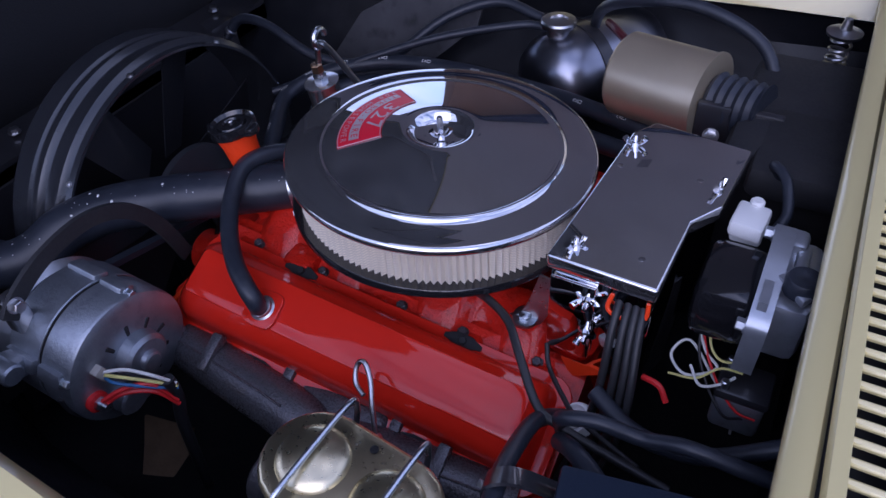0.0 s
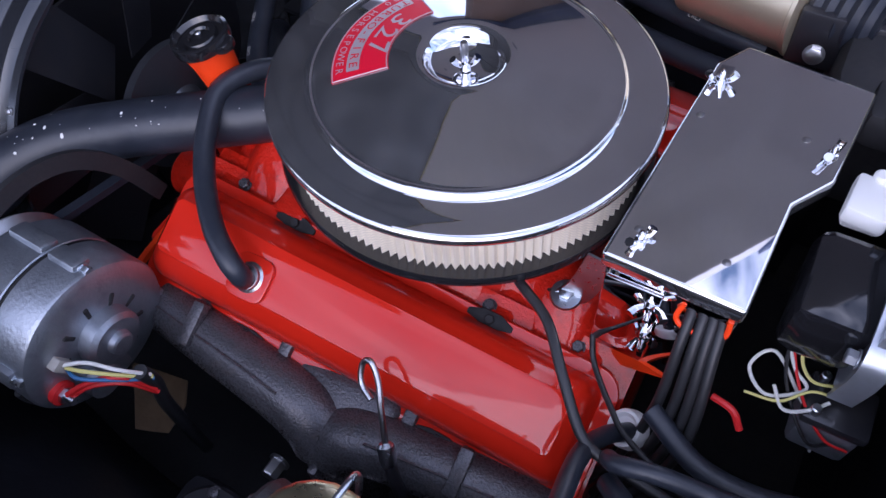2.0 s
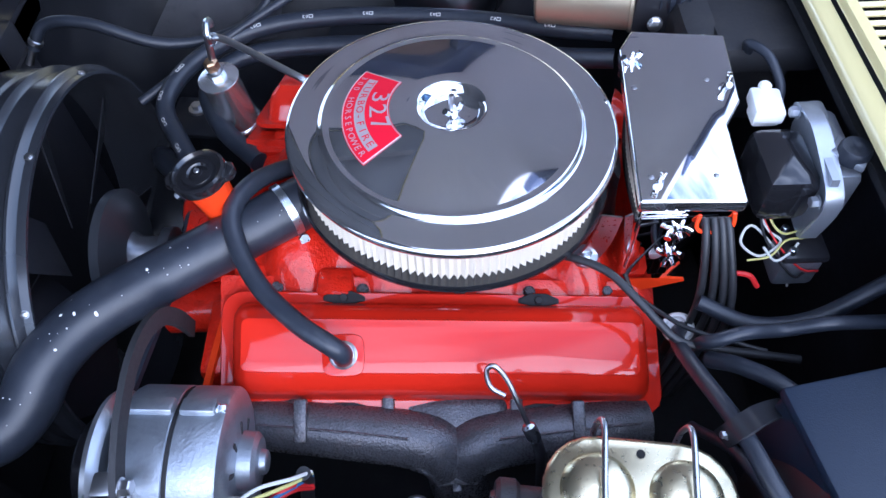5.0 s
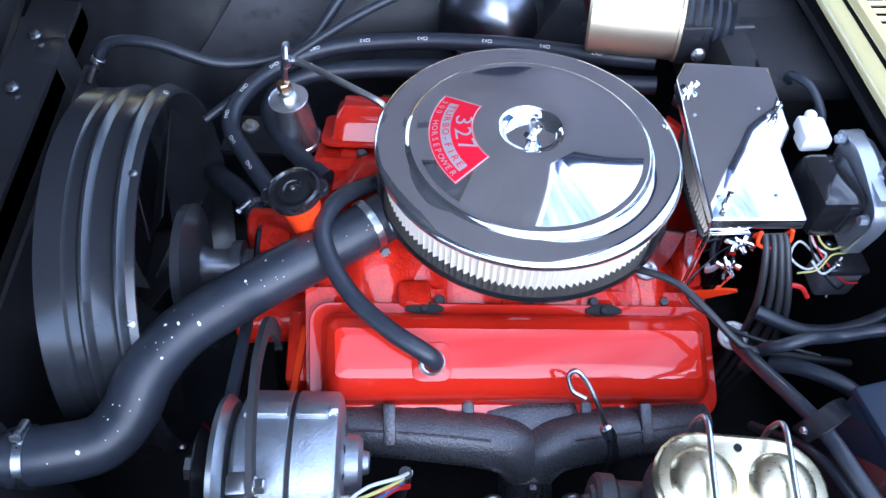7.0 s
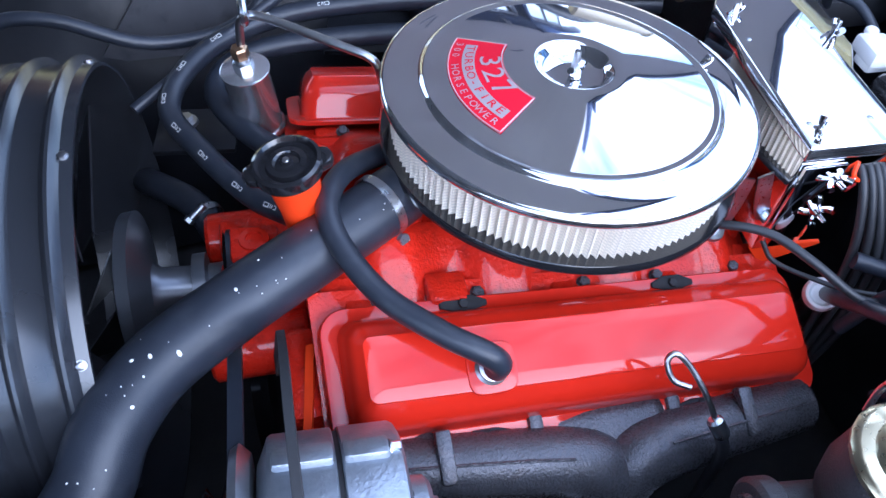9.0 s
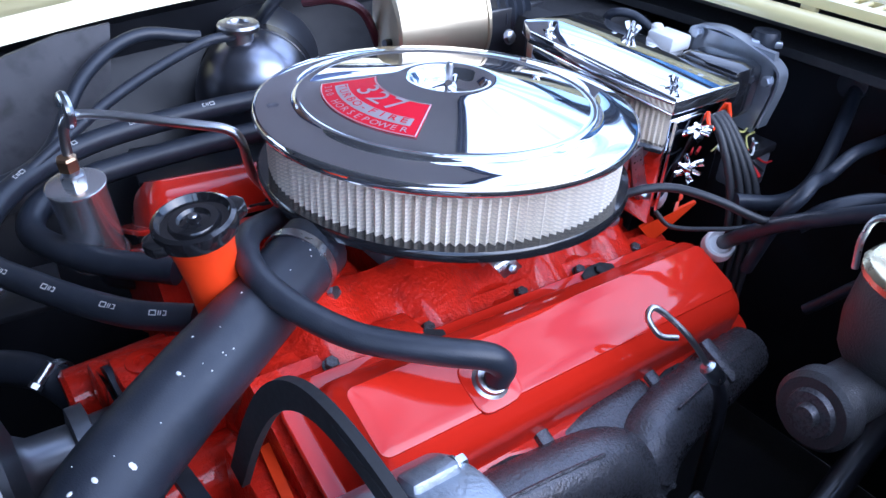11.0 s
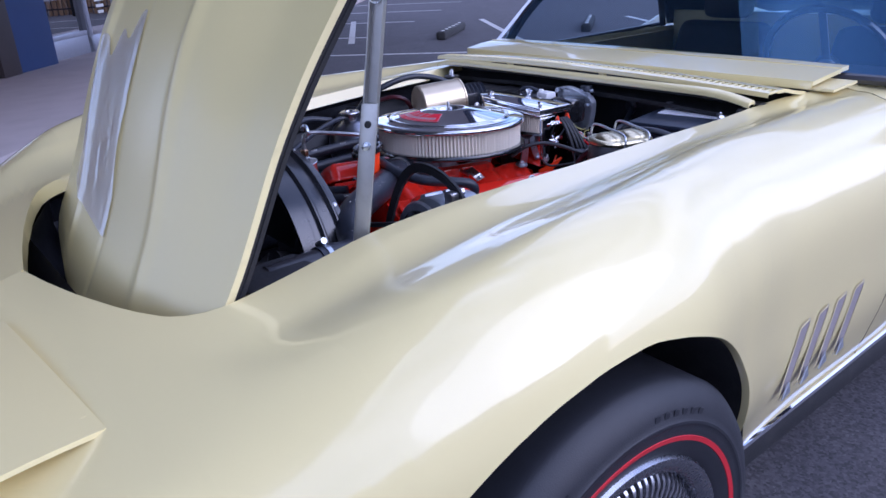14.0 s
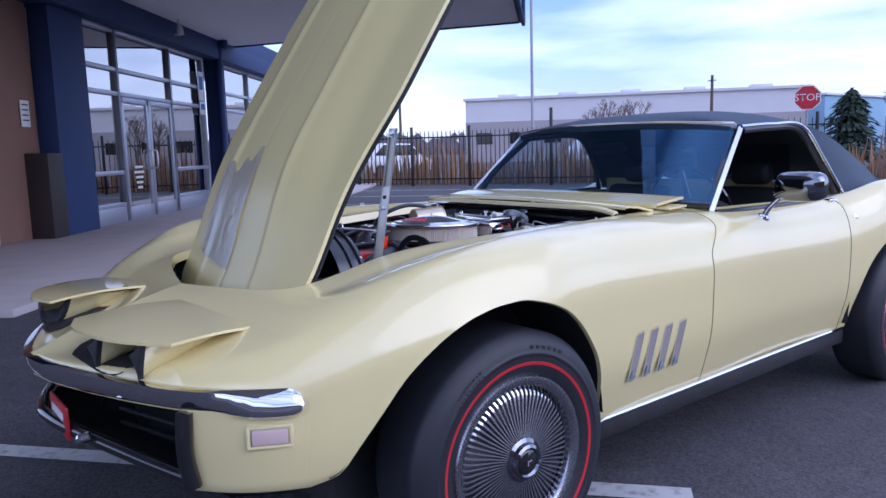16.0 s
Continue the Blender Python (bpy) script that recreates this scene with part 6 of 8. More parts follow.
v, f = prism(POLY, 0.861, 0.878, 0.003, 3)
part("box_lid", (slope(v), f), DUST_VEIL_CHROME, shield_box, "flat chrome lid")
cx, cy = 0.625, -0.02
INNER = [(cx + (x - cx) * 0.95, cy + (y - cy) * 0.965) for x, y in POLY]
v, f = prism(INNER, 0.735, 0.862, 0.003)
keep = [q for q in f if not all(abs(v[i][2] - 0.735) < 1e-4 for i in q)]
part("box_sides", (slope(v), keep), CHROME, shield_box)
put(part("cover_plate", prism([(0, 0), (0.045, 0), (0.045, 0.10), (0, 0.10)], 0, 0.004, 0.001), CHROME, shield_box, "chrome front cover plate"), Matrix.Translation((0.562, -0.141, 0.752)) @ Matrix.Rotation(radians(90), 4, "X"))
for x, y, sp_ in ((0.579, 0.053, 20), (0.678, 0.015, 75), (0.577, -0.135, 60)):
    zt = 0.878 + 0.03 * (y + 0.02) - 0.03 * (x - 0.62)
    wingnut(shield_box, (x, y + (0.012 if y < -0.1 else 0), zt - 0.002), (0, 0, 1), sp_, 0.85)
for x, z, sp_ in ((0.600, 0.835, 10), (0.603, 0.790, 50)):
    wingnut(shield_box, (x, -0.142, z), (0.1, -1, 0), sp_, 0.95)
for x, y in ((0.637, -0.111), (0.576, 0.013), (0.657, 0.024), (0.572, -0.112)):
    zt = 0.878 + 0.03 * (y + 0.02) - 0.03 * (x - 0.62)
    put(part("lid_rivet", lathe([(0.0, 0.0014), (0.0035, 0.0008), (0.004, 0)], 14), STEEL, shield_box), Matrix.Translation((x, y, zt - 0.0008)))
grp = "spark plug leads"
for i, dx in enumerate((0.0, 0.012, 0.022, 0.031)):
    hose("plug_lead", [(0.628 + dx * 0.7, -0.120, 0.85), (0.630 + dx * 0.8, -0.155, 0.825), (0.632 + dx, -0.185 - 0.004 * i, 0.76), (0.622 + dx, -0.20 - 0.004 * i, 0.68), (0.60 + dx, -0.22, 0.60)], 0.0043, WIRE_BLACK, "black spark plug lead out of the shield", "cable", grp, 10)
part("orange_clip", tube([(0.622, -0.139, 0.848), (0.620, -0.145, 0.836), (0.628, -0.148, 0.831), (0.646, -0.148, 0.831), (0.656, -0.145, 0.836), (0.656, -0.140, 0.85)], 0.0022, 8), ORANGE, shield_box, "orange cable loom clip")
bkt = thing("lift_bracket", "zinc plated bracket bolted to the red manifold", "bracket")
part("tab", strip([(0.548, -0.10, 0.80), (0.540, -0.107, 0.765), (0.530, -0.110, 0.742), (0.520, -0.112, 0.738)], 0.026, 0.003, (0.9, 0.1, -0.3)), ZINC, bkt)
b = Build()
b.add(lathe([(0.015, 0), (0.014, 0.003)], 20), turn_to((0, -0.2, 1), (0.525, -0.111, 0.741)))
bolt_into(b, (0.525, -0.111, 0.743), (0, -0.2, 1), 0.0075, 0.007)
part("bolt", b, ZINC, bkt)

# ---------- wiper motor ----------
wip = thing("wiper_motor", "black and bare metal wiper motor on the firewall", "motor", at=(0.74, -0.06, 0.85))
part("washer_pump_cap", prism([(0.697, -0.030), (0.729, -0.034), (0.732, 0.006), (0.700, 0.010)], 0.862, 0.880, 0.004), PLASTIC_WHITE, wip, "white plastic connector cap")
part("connector_neck", Build().add(box((0.715, -0.014, 0.862), (0.03, 0.026, 0.018), 0.004)).add(cyl(0.007, 0, 0.008, 14, 0.002), Matrix.Translation((0.716, 0.008, 0.876))), PLASTIC_WHITE, wip)
part("black_cover", box((0.716, -0.084, 0.842), (0.056, 0.082, 0.062), 0.012), BLACK_GLOSS, wip, "black square motor cover")
part("flange_plate", thick_sheet([[(0.742, -0.030, 0.888), (0.742, -0.130, 0.884)], [(0.742, -0.028, 0.86), (0.742, -0.138, 0.84)], [(0.742, -0.045, 0.80), (0.742, -0.128, 0.79)]], (0.008, 0, 0)), BRIGHT_ZINC, wip, "bright mounting plate")
part("plate_lip", strip([(0.747, -0.022, 0.878), (0.747, -0.028, 0.887), (0.747, -0.062, 0.892), (0.747, -0.100, 0.884), (0.747, -0.136, 0.871), (0.747, -0.144, 0.850), (0.747, -0.136, 0.80)], 0.018, 0.003, (1, 0, 0)), BRIGHT_ZINC, wip, "bright turned edge of the plate")
part("gear_case", Build().add(box((0.766, -0.068, 0.840), (0.040, 0.10, 0.066), 0.010)).add(box((0.760, -0.030, 0.868), (0.020, 0.028, 0.030), 0.006)).add(box((0.768, -0.062, 0.872), (0.012, 0.06, 0.012), 0.004)), BRIGHT_ZINC, wip, "bright cast metal gear case")
part("mount_ear", prism([(0.750, -0.095), (0.775, -0.120), (0.790, -0.098), (0.765, -0.072)], 0.880, 0.888, 0.002), BRIGHT_ZINC, wip)
put(part("rubber_bush", lathe([(0.004, 0.003), (0.006, 0.004), (0.014, 0.004), (0.016, 0), (0.016, -0.012)], 24), RUBBER, wip), Matrix.Translation((0.772, -0.098, 0.892)))
for q in ((0.738, -0.133, 0.855), (0.738, -0.034, 0.882)):
    bolt("plate_bolt", q, (-1, 0, 0), 0.006, 0.008, BRIGHT_ZINC, wip)
relay = thing("relay_box", "dull grey relay box below the wiper motor", "relay", at=(0.755, -0.125, 0.725))
part("case", box((0.755, -0.125, 0.742), (0.046, 0.040, 0.046), 0.006), ALU, relay)
part("cover", box((0.755, -0.125, 0.770), (0.050, 0.044, 0.012), 0.004), BLACK, relay)
for y in (-0.140, -0.110):
    part("terminal", cyl(0.004, 0.0, 0.010, 10, 0.001), ZINC, relay)
    put(bpy.data.objects["terminal" if y < -0.13 else "terminal.001"], Matrix.Translation((0.738, y, 0.775)))

wires = ((WIRE_WHITE, [(0.705, -0.105, 0.865), (0.685, -0.135, 0.83), (0.700, -0.155, 0.80), (0.715, -0.165, 0.79), (0.69, -0.18, 0.785), (0.672, -0.165, 0.79), (0.685, -0.15, 0.80), (0.715, -0.165, 0.775), (0.74, -0.17, 0.74), (0.745, -0.175, 0.715)], 0.0022), (WIRE_WHITE, [(0.692, -0.175, 0.795), (0.705, -0.185, 0.783), (0.722, -0.178, 0.785), (0.733, -0.168, 0.79)], 0.0022), (WIRE_YELLOW, [(0.702, -0.128, 0.83), (0.702, -0.150, 0.81), (0.715, -0.162, 0.80), (0.735, -0.158, 0.80)], 0.0020), (WIRE_YELLOW, [(0.675, -0.185, 0.785), (0.70, -0.182, 0.787), (0.718, -0.168, 0.795), (0.738, -0.165, 0.795)], 0.0018), (WIRE_RED, [(0.69, -0.12, 0.84), (0.695, -0.145, 0.81), (0.715, -0.17, 0.785), (0.74, -0.185, 0.765), (0.76, -0.185, 0.76)], 0.0019), (WIRE_RED, [(0.655, -0.200, 0.785), (0.672, -0.205, 0.786), (0.682, -0.212, 0.775)], 0.0045), (WIRE_BLACK, [(0.69, -0.115, 0.845), (0.69, -0.14, 0.82), (0.70, -0.165, 0.79), (0.73, -0.19, 0.76), (0.75, -0.18, 0.75)], 0.0022))
names = {WIRE_WHITE: "white", WIRE_YELLOW: "pale yellow", WIRE_RED: "red", WIRE_BLACK: "black"}
for mtl, pts, r in wires:
    hose("wire", [(x + 0.012, y + 0.036, z - 0.006) for x, y, z in pts], r * 0.66, mtl, f"thin {names[mtl]} wire below the wiper motor", "wire", "wiper motor wires", 8)

# conduit and firewall grommet
hose("wiring_conduit", [(0.87, -0.175, 0.835), (0.80, -0.20, 0.80), (0.74, -0.215, 0.765), (0.68, -0.215, 0.76), (0.63, -0.19, 0.765)], 0.0085, RUBBER, "black wiring conduit from the firewall", "cable")
put(part("firewall_grommet", lathe([(0.018, 0), (0.018, 0.006), (0.010, 0.008)], 24), RUBBER, bay), turn_to((-1, 0, 0), (0.868, -0.172, 0.838)))
for y, z in ((-0.30, 0.80), (-0.24, 0.79)):
    part("firewall_plate", strip([(0.868, y, z + 0.03), (0.864, y, z), (0.868, y - 0.01, z - 0.04)], 0.03, 0.004, (0, 1, 0)), BLACK_GLOSS, bay)

# cable runs over the driver side
hose("brake_hose", [(0.621, -0.196, 0.720), (0.606, -0.218, 0.745), (0.597, -0.248, 0.775), (0.597, -0.286, 0.803), (0.606, -0.361, 0.846), (0.622, -0.425, 0.852), (0.655, -0.475, 0.83)], 0.0078, RUBBER, "black vacuum hose from the white breather cap", "hose")
hose("heater_return", [(0.628, -0.225, 0.70), (0.616, -0.245, 0.775), (0.623, -0.256, 0.803), (0.650, -0.253, 0.811), (0.689, -0.247, 0.803), (0.722, -0.250, 0.818), (0.765, -0.248, 0.815), (0.862, -0.240, 0.80)], 0.0070, RUBBER, "black hose bent towards the firewall", "hose")
loom_c = [(0.622, -0.262, 0.775), (0.640, -0.280, 0.797), (0.668, -0.305, 0.808), (0.688, -0.330, 0.804), (0.690, -0.358, 0.797), (0.676, -0.388, 0.785), (0.655, -0.408, 0.760), (0.640, -0.415, 0.70)]
loom = hose("ground_cable", loom_c, 0.0085, RUBBER, "black cable with a yellow-green stripe", "cable")
part("cable_stripe", tube([Vector(p) + Vector((0.006, -0.0045, 0.003)) for p in loom_c[3:]], 0.0020, 8), mat("yellow_green_stripe", (0.42, 0.46, 0.10), 0.45), loom, "yellow-green stripe")
hose("wiring_loom", [(0.475, -0.128, 0.775), (0.500, -0.152, 0.798), (0.532, -0.175, 0.804), (0.560, -0.208, 0.797), (0.591, -0.240, 0.781), (0.616, -0.248, 0.776), (0.66, -0.250, 0.765), (0.72, -0.255, 0.755)], 0.0044, WIRE_BLACK, "thin black loom over the valve cover", "cable")
hose("wiring_loom", [(0.563, -0.143, 0.752), (0.573, -0.160, 0.738), (0.600, -0.192, 0.742), (0.625, -0.215, 0.748), (0.690, -0.245, 0.755)], 0.0026, WIRE_BLACK, "thin braided black wire beside the coil", "cable")
plug = thing("breather_plug", "white round breather cap on a black hose", "breather cap", at=(0.62, -0.19, 0.715))
put(part("cap", lathe([(0.010, 0.006), (0.013, 0.010), (0.0155, 0.009), (0.017, 0.005), (0.0175, -0.004), (0.012, -0.008)], 32), PLASTIC_WHITE, plug), turn_to((-0.45, -0.40, 0.8), (0.620, -0.192, 0.714)))
part("stub", tube([(0.622, -0.190, 0.705), (0.630, -0.180, 0.68), (0.635, -0.17, 0.62)], 0.010, 12), BLACK, plug)

# ---------- radiator filler neck and cap ----------
neck = thing("coolant_filler", "orange coolant filler neck with black pressure cap", "radiator cap", at=(0.115, -0.07, 0.78))
na, nb = Vector((0.128, -0.066, 0.752)), Vector((0.112, -0.071, 0.853))
nm = turn_to(nb - na, na) @ Matrix.Diagonal((0.86, 0.86, 1.0, 1.0))
h = (nb - na).length
put(part("neck", lathe([(0.0235, -0.02), (0.0235, h * 0.55), (0.026, h * 0.8), (0.029, h * 0.92), (0.031, h)], 36), ORANGE, neck), nm)
put(part("cap", lathe([(0.029, h), (0.0345, h - 0.002), (0.0355, h + 0.003), (0.0345, h + 0.009), (0.031, h + 0.0105), (0.028, h + 0.0055), (0.022, h + 0.005), (0.020, h + 0.008), (0.014, h + 0.0085), (0.012, h + 0.006), (0.006, h + 0.007), (0.005, h + 0.010), (0, h + 0.0105)], 56), BLACK_GLOSS, neck, "gloss black pressure cap"), nm)
for a in (75, 255):
    put(part("cap_ear", prism([(0.030, -0.014), (0.042, -0.010), (0.0455, 0.0), (0.042, 0.010), (0.030, 0.014)], h - 0.004, h + 0.006, 0.0025), BLACK_GLOSS, neck), nm @ Matrix.Rotation(radians(a), 4, "Z"))
put(part("cap_rivet", lathe([(0.004, h + 0.0095), (0.003, h + 0.0115), (0, h + 0.012)], 14), STEEL, neck), nm)

# ---------- fuel filter and line ----------
ff = thing("fuel_filter", "dull steel canister fuel filter with hex fitting", "fuel filter", at=(0.083, 0.155, 0.71))
fa, fb = Vector((0.088, 0.158, 0.707)), Vector((0.080, 0.150, 0.796))
fm = turn_to(fb - fa, fa)
fh = (fb - fa).length
put(part("canister", lathe([(0.0, 0.0), (0.0285, 0.0), (0.0295, 0.003), (0.0285, 0.006), (0.0255, 0.008), (0.0250, fh - 0.006), (0.0265, fh - 0.004), (0.0268, fh - 0.001), (0.025, fh), (0, fh)], 48), FILTER_STEEL, ff), fm)
b = Build()
b.add(lathe([(0.0115, fh), (0.0115, fh + 0.010), (0.009, fh + 0.0115)], 6), fm).add(lathe([(0.008, fh + 0.011), (0.008, fh + 0.016)], 16), fm)
part("hex_fitting", b, ZINC, ff)
put(part("brass_nut", lathe([(0.0095, fh + 0.016), (0.0095, fh + 0.027), (0.0075, fh + 0.029)], 6), mat("brown_brass", (0.45, 0.30, 0.18), 0.35, 1.0, var=0.2), ff, "brown brass nut"), fm)
part("fuel_pipe", tube([fb + Vector((0, 0, 0.02)), (0.081, 0.152, 0.835), (0.084, 0.151, 0.853), (0.095, 0.147, 0.861), (0.12, 0.135, 0.859), (0.18, 0.098, 0.850), (0.205, 0.084, 0.844), (0.214, 0.079, 0.832), (0.222, 0.080, 0.795), (0.235, 0.075, 0.775)], 0.0045, 14, step=8), STEEL, ff, "bright bent steel fuel pipe")
put(part("p_clamp", tube([(0.0, 0.013 * math.cos(a), 0.013 * math.sin(a)) for a in np.linspace(0, 5.5, 22)], 0.0045, 8, smooth=False), ZINC, ff), Matrix.Translation((0.088, 0.152, 0.865)))
part("outlet", tube([fa, fa + Vector((0.006, 0.004, -0.03)), fa + Vector((0.04, 0.02, -0.06))], 0.010, 12), RUBBER, ff)
wbk = tagged(part("pulley_bracket", prism([(-0.05, 0.20), (0.05, 0.19), (0.06, 0.27), (-0.04, 0.28)], 0.640, 0.648, 0.002), BAY_PANEL), "black accessory bracket with a flange bolt", "bracket")
b = Build()
b.add(lathe([(0.014, 0), (0.013, 0.004)], 20), Matrix.Translation((-0.007, 0.249, 0.648)))
bolt_into(b, (-0.007, 0.249, 0.651), (0, 0, 1), 0.008, 0.009)
part("bolt", b, STEEL, wbk)

# belt pulleys and belt at the front
pul = thing("crank_pulleys", "black belt pulleys with a rubber drive belt", "pulley", at=(0.05, -0.02, 0.60))
for c, r in (((0.045, -0.02, 0.615), 0.085), ((0.045, -0.02, 0.44), 0.09)):
    put(part("pulley", lathe([(0.0, -0.012), (r * 0.6, -0.012), (r, -0.010), (r - 0.012, 0.0), (r, 0.010), (r * 0.6, 0.012), (0, 0.012)], 56), BLACK_GLOSS, pul), turn_to((-1, 0, 0), c))
part("drive_belt", Build().add(strip([(0.045, 0.062, 0.625), (0.045, 0.0, 0.70), (0.045, -0.06, 0.702), (0.045, -0.30, 0.764)], 0.012, 0.008, (1, 0, 0))).add(strip([(0.045, -0.35, 0.685), (0.045, -0.20, 0.54), (0.045, -0.09, 0.40)], 0.012, 0.008, (1, 0, 0), False)), RUBBER, pul)

# ---------- alternator ----------
alt = thing("alternator", "cast aluminium alternator with black pulley and wiring", "alternator", at=(0.11, -0.345, 0.74))
AX = Vector((1.0, -0.03, -0.06)).normalized()
A0 = Vector((0.036, -0.338, 0.742))
am = turn_to(AX, A0) @ Matrix.Diagonal((1.14, 1.14, 1.0, 1.0))
put(part("front_housing", lathe([(0.025, 0.020), (0.050, 0.022), (0.060, 0.027), (0.0665, 0.030), (0.068, 0.033), (0.068, 0.0755), (0.067, 0.0765)], 64, caps=False), ALT_ALU, alt, sharp=30), am)
put(part("core_gap", lathe([(0.0655, 0.076), (0.0655, 0.081)], 64), BLACK_MATT, alt), am)
put(part("rear_housing", lathe([(0.067, 0.0805), (0.068, 0.0815), (0.068, 0.119), (0.0665, 0.122), (0.0625, 0.1245), (0.050, 0.127), (0.030, 0.129), (0.0, 0.129)], 64), ALT_ALU, alt, sharp=30), am)
rear = part("bearing_cup", lathe([(0.026, 0.126), (0.025, 0.142), (0.021, 0.146), (0.011, 0.1465), (0.010, 0.152), (0.008, 0.1535), (0, 0.1535)], 36), ALT_ALU, alt, sharp=30)
put(rear, am @ Matrix.Translation((0.004, 0.004, 0)))
put(part("rectifier_boss", Build().add(lathe([(0.017, 0.124), (0.016, 0.139), (0.013, 0.141), (0, 0.141)], 28)).add(box((0.012, 0.0, 0.130), (0.03, 0.024, 0.016), 0.004)), ALT_ALU, alt, sharp=30), am @ Matrix.Translation((-0.022, -0.034, 0)))
for a in (67, 157, 247, 337):
    rm = am @ Matrix.Rotation(radians(a), 4, "Z")
    lug = part("through_bolt_lug", Build().add(box((0.066, 0, 0.054), (0.014, 0.017, 0.043), 0.0035)).add(box((0.066, 0, 0.0975), (0.014, 0.017, 0.033), 0.0035)), ALT_ALU, alt)
    put(lug, rm)
    lb_ = Build()
    for piece in hexbolt(0.0042, 0.008):
        lb_.add(piece, rm @ Matrix.Translation((0.0672, 0, 0.114)))
    part("through_bolt", lb_, ZINC, lug)
put(part("pivot_ear", Build().add(box((0.070, 0, 0.050), (0.030, 0.022, 0.030), 0.006)).add(cyl(0.011, 0.030, 0.068, 20, 0.002), Matrix.Translation((0.085, 0, 0))), ALT_ALU, alt), am @ Matrix.Rotation(radians(160), 4, "Z"))
for k in range(7):
    put(part("vent_slot", box((0.036, 0, 0.1275), (0.012, 0.0045, 0.004), 0.0015), BLACK_MATT, alt), am @ Matrix.Rotation(radians(36 * k - 60), 4, "Z"))
arc = [(0.0672 * math.cos(radians(202 + d)), 0.0672 * math.sin(radians(202 + d)), 0.106) for d in np.linspace(-26, 26, 13)]
put(part("side_vent", tube(arc, (0.004, 0.004), 10, smooth=False), BLACK_MATT, alt), am)
plug_at = am @ Vector((-0.036, 0.020, 0.130))
put(part("regulator_plug", box((0, 0, 0), (0.012, 0.020, 0.012), 0.002), mat("grey_plug", (0.35, 0.33, 0.29), 0.5), alt, "pale grey wiring plug"), turn_to(AX, plug_at, 20))
put(part("fan_disc", lathe([(0.025, 0.006), (0.062, 0.004), (0.065, 0.010), (0.058, 0.018), (0.025, 0.020)], 56), ALU_SPUN, alt, "bright spun cooling fan disc"), am)
put(part("pulley", lathe([(0.0, -0.022), (0.012, -0.022), (0.013, -0.016), (0.038, -0.016), (0.040, -0.014), (0.029, -0.006), (0.050, 0.002), (0.050, 0.005), (0, 0.005)], 48), BLACK_GLOSS, alt, "black alternator pulley"), am)
put(part("pulley_nut", lathe([(0.011, -0.030), (0.011, -0.020)], 6), STEEL, alt), am)
tp = am @ Vector((-0.050, -0.008, 0.126))
b = Build()
b.add(cyl(0.0045, 0, 0.02, 10), turn_to(AX, tp)).add(lathe([(0.008, 0.006), (0.008, 0.011)], 6), turn_to(AX, tp))
part("terminal_stud", b, ZINC, alt)
put(part("red_insulator", lathe([(0.012, 0), (0.012, 0.006), (0.008, 0.007)], 20), WIRE_RED, alt), turn_to(AX, tp))
for shift, wire, name in ((0.004, WIRE_WHITE, "white_lead"), (-0.003, WIRE_YELLOW, "yellow_lead"), (-0.009, WIRE_BLUE, "blue_lead")):
    q = plug_at + Vector((0.004, 0, shift * 0.6))
    part(name, tube([q, q + Vector((0.020, 0.008 + shift, 0.002)), q + Vector((0.048, 0.020, -0.004 + shift)), q + Vector((0.062, 0.034, -0.022))], 0.0019, 8), wire, alt)
for shift in (0.0, 0.006):
    q = tp + Vector((0.014, 0, shift))
    part("red_lead", tube([q, q + Vector((0.016, 0.016, 0.010)), q + Vector((0.040, 0.034, 0.006 + shift)), q + Vector((0.055, 0.045, -0.02))], 0.0027, 8), WIRE_RED, alt)
part("black_lead", tube([plug_at + Vector((0.060, 0.030, -0.012)), plug_at + Vector((0.058, 0.034, -0.045)), plug_at + Vector((0.05, 0.03, -0.10)), plug_at + Vector((0.04, 0.03, -0.24))], 0.007, 10), WIRE_BLACK, alt, "black taped wiring sleeve")
arm_line = [(0.092, -0.402, 0.822), (0.092, -0.385, 0.838), (0.092, -0.345, 0.856), (0.092, -0.295, 0.862), (0.092, -0.255, 0.851), (0.090, -0.222, 0.822), (0.086, -0.196, 0.775), (0.080, -0.175, 0.715)]
arm = part("adjusting_arm", strip(arm_line, 0.006, 0.018, (1, 0, 0)), BLACK_MATT, alt, "curved black adjusting arm")
part("arm_slot", strip([Vector(p) + Vector((-0.0032, 0, 0)) for p in arm_line[1:4]], 0.001, 0.007, (1, 0, 0)), BLACK_MATT, arm)
b = Build()
bolt_into(b, (0.095, -0.391, 0.834), (1, 0, 0.1), 0.007, 0.010)
b.add(box((0.080, -0.388, 0.815), (0.020, 0.022, 0.045), 0.004))
part("arm_bolt", b, STEEL, arm)
tagged(part("alternator_brace", strip([(0.085, -0.30, 0.66), (0.10, -0.22, 0.69), (0.11, -0.15, 0.70)], 0.008, 0.006, (1, 0, 0.2)), ORANGE), "orange painted alternator brace rod", "bracket")
tagged(part("front_bracket", prism([(0, 0), (0.03, 0), (0.03, 0.14), (0, 0.12)], 0, 0.005, 0.001), RED), "red flat accessory bracket", "bracket")
put(bpy.data.objects["front_bracket"], Matrix.Translation((0.10, -0.18, 0.63)) @ Matrix.Rotation(radians(70), 4, "Y") @ Matrix.Rotation(radians(-70), 4, "Z"))

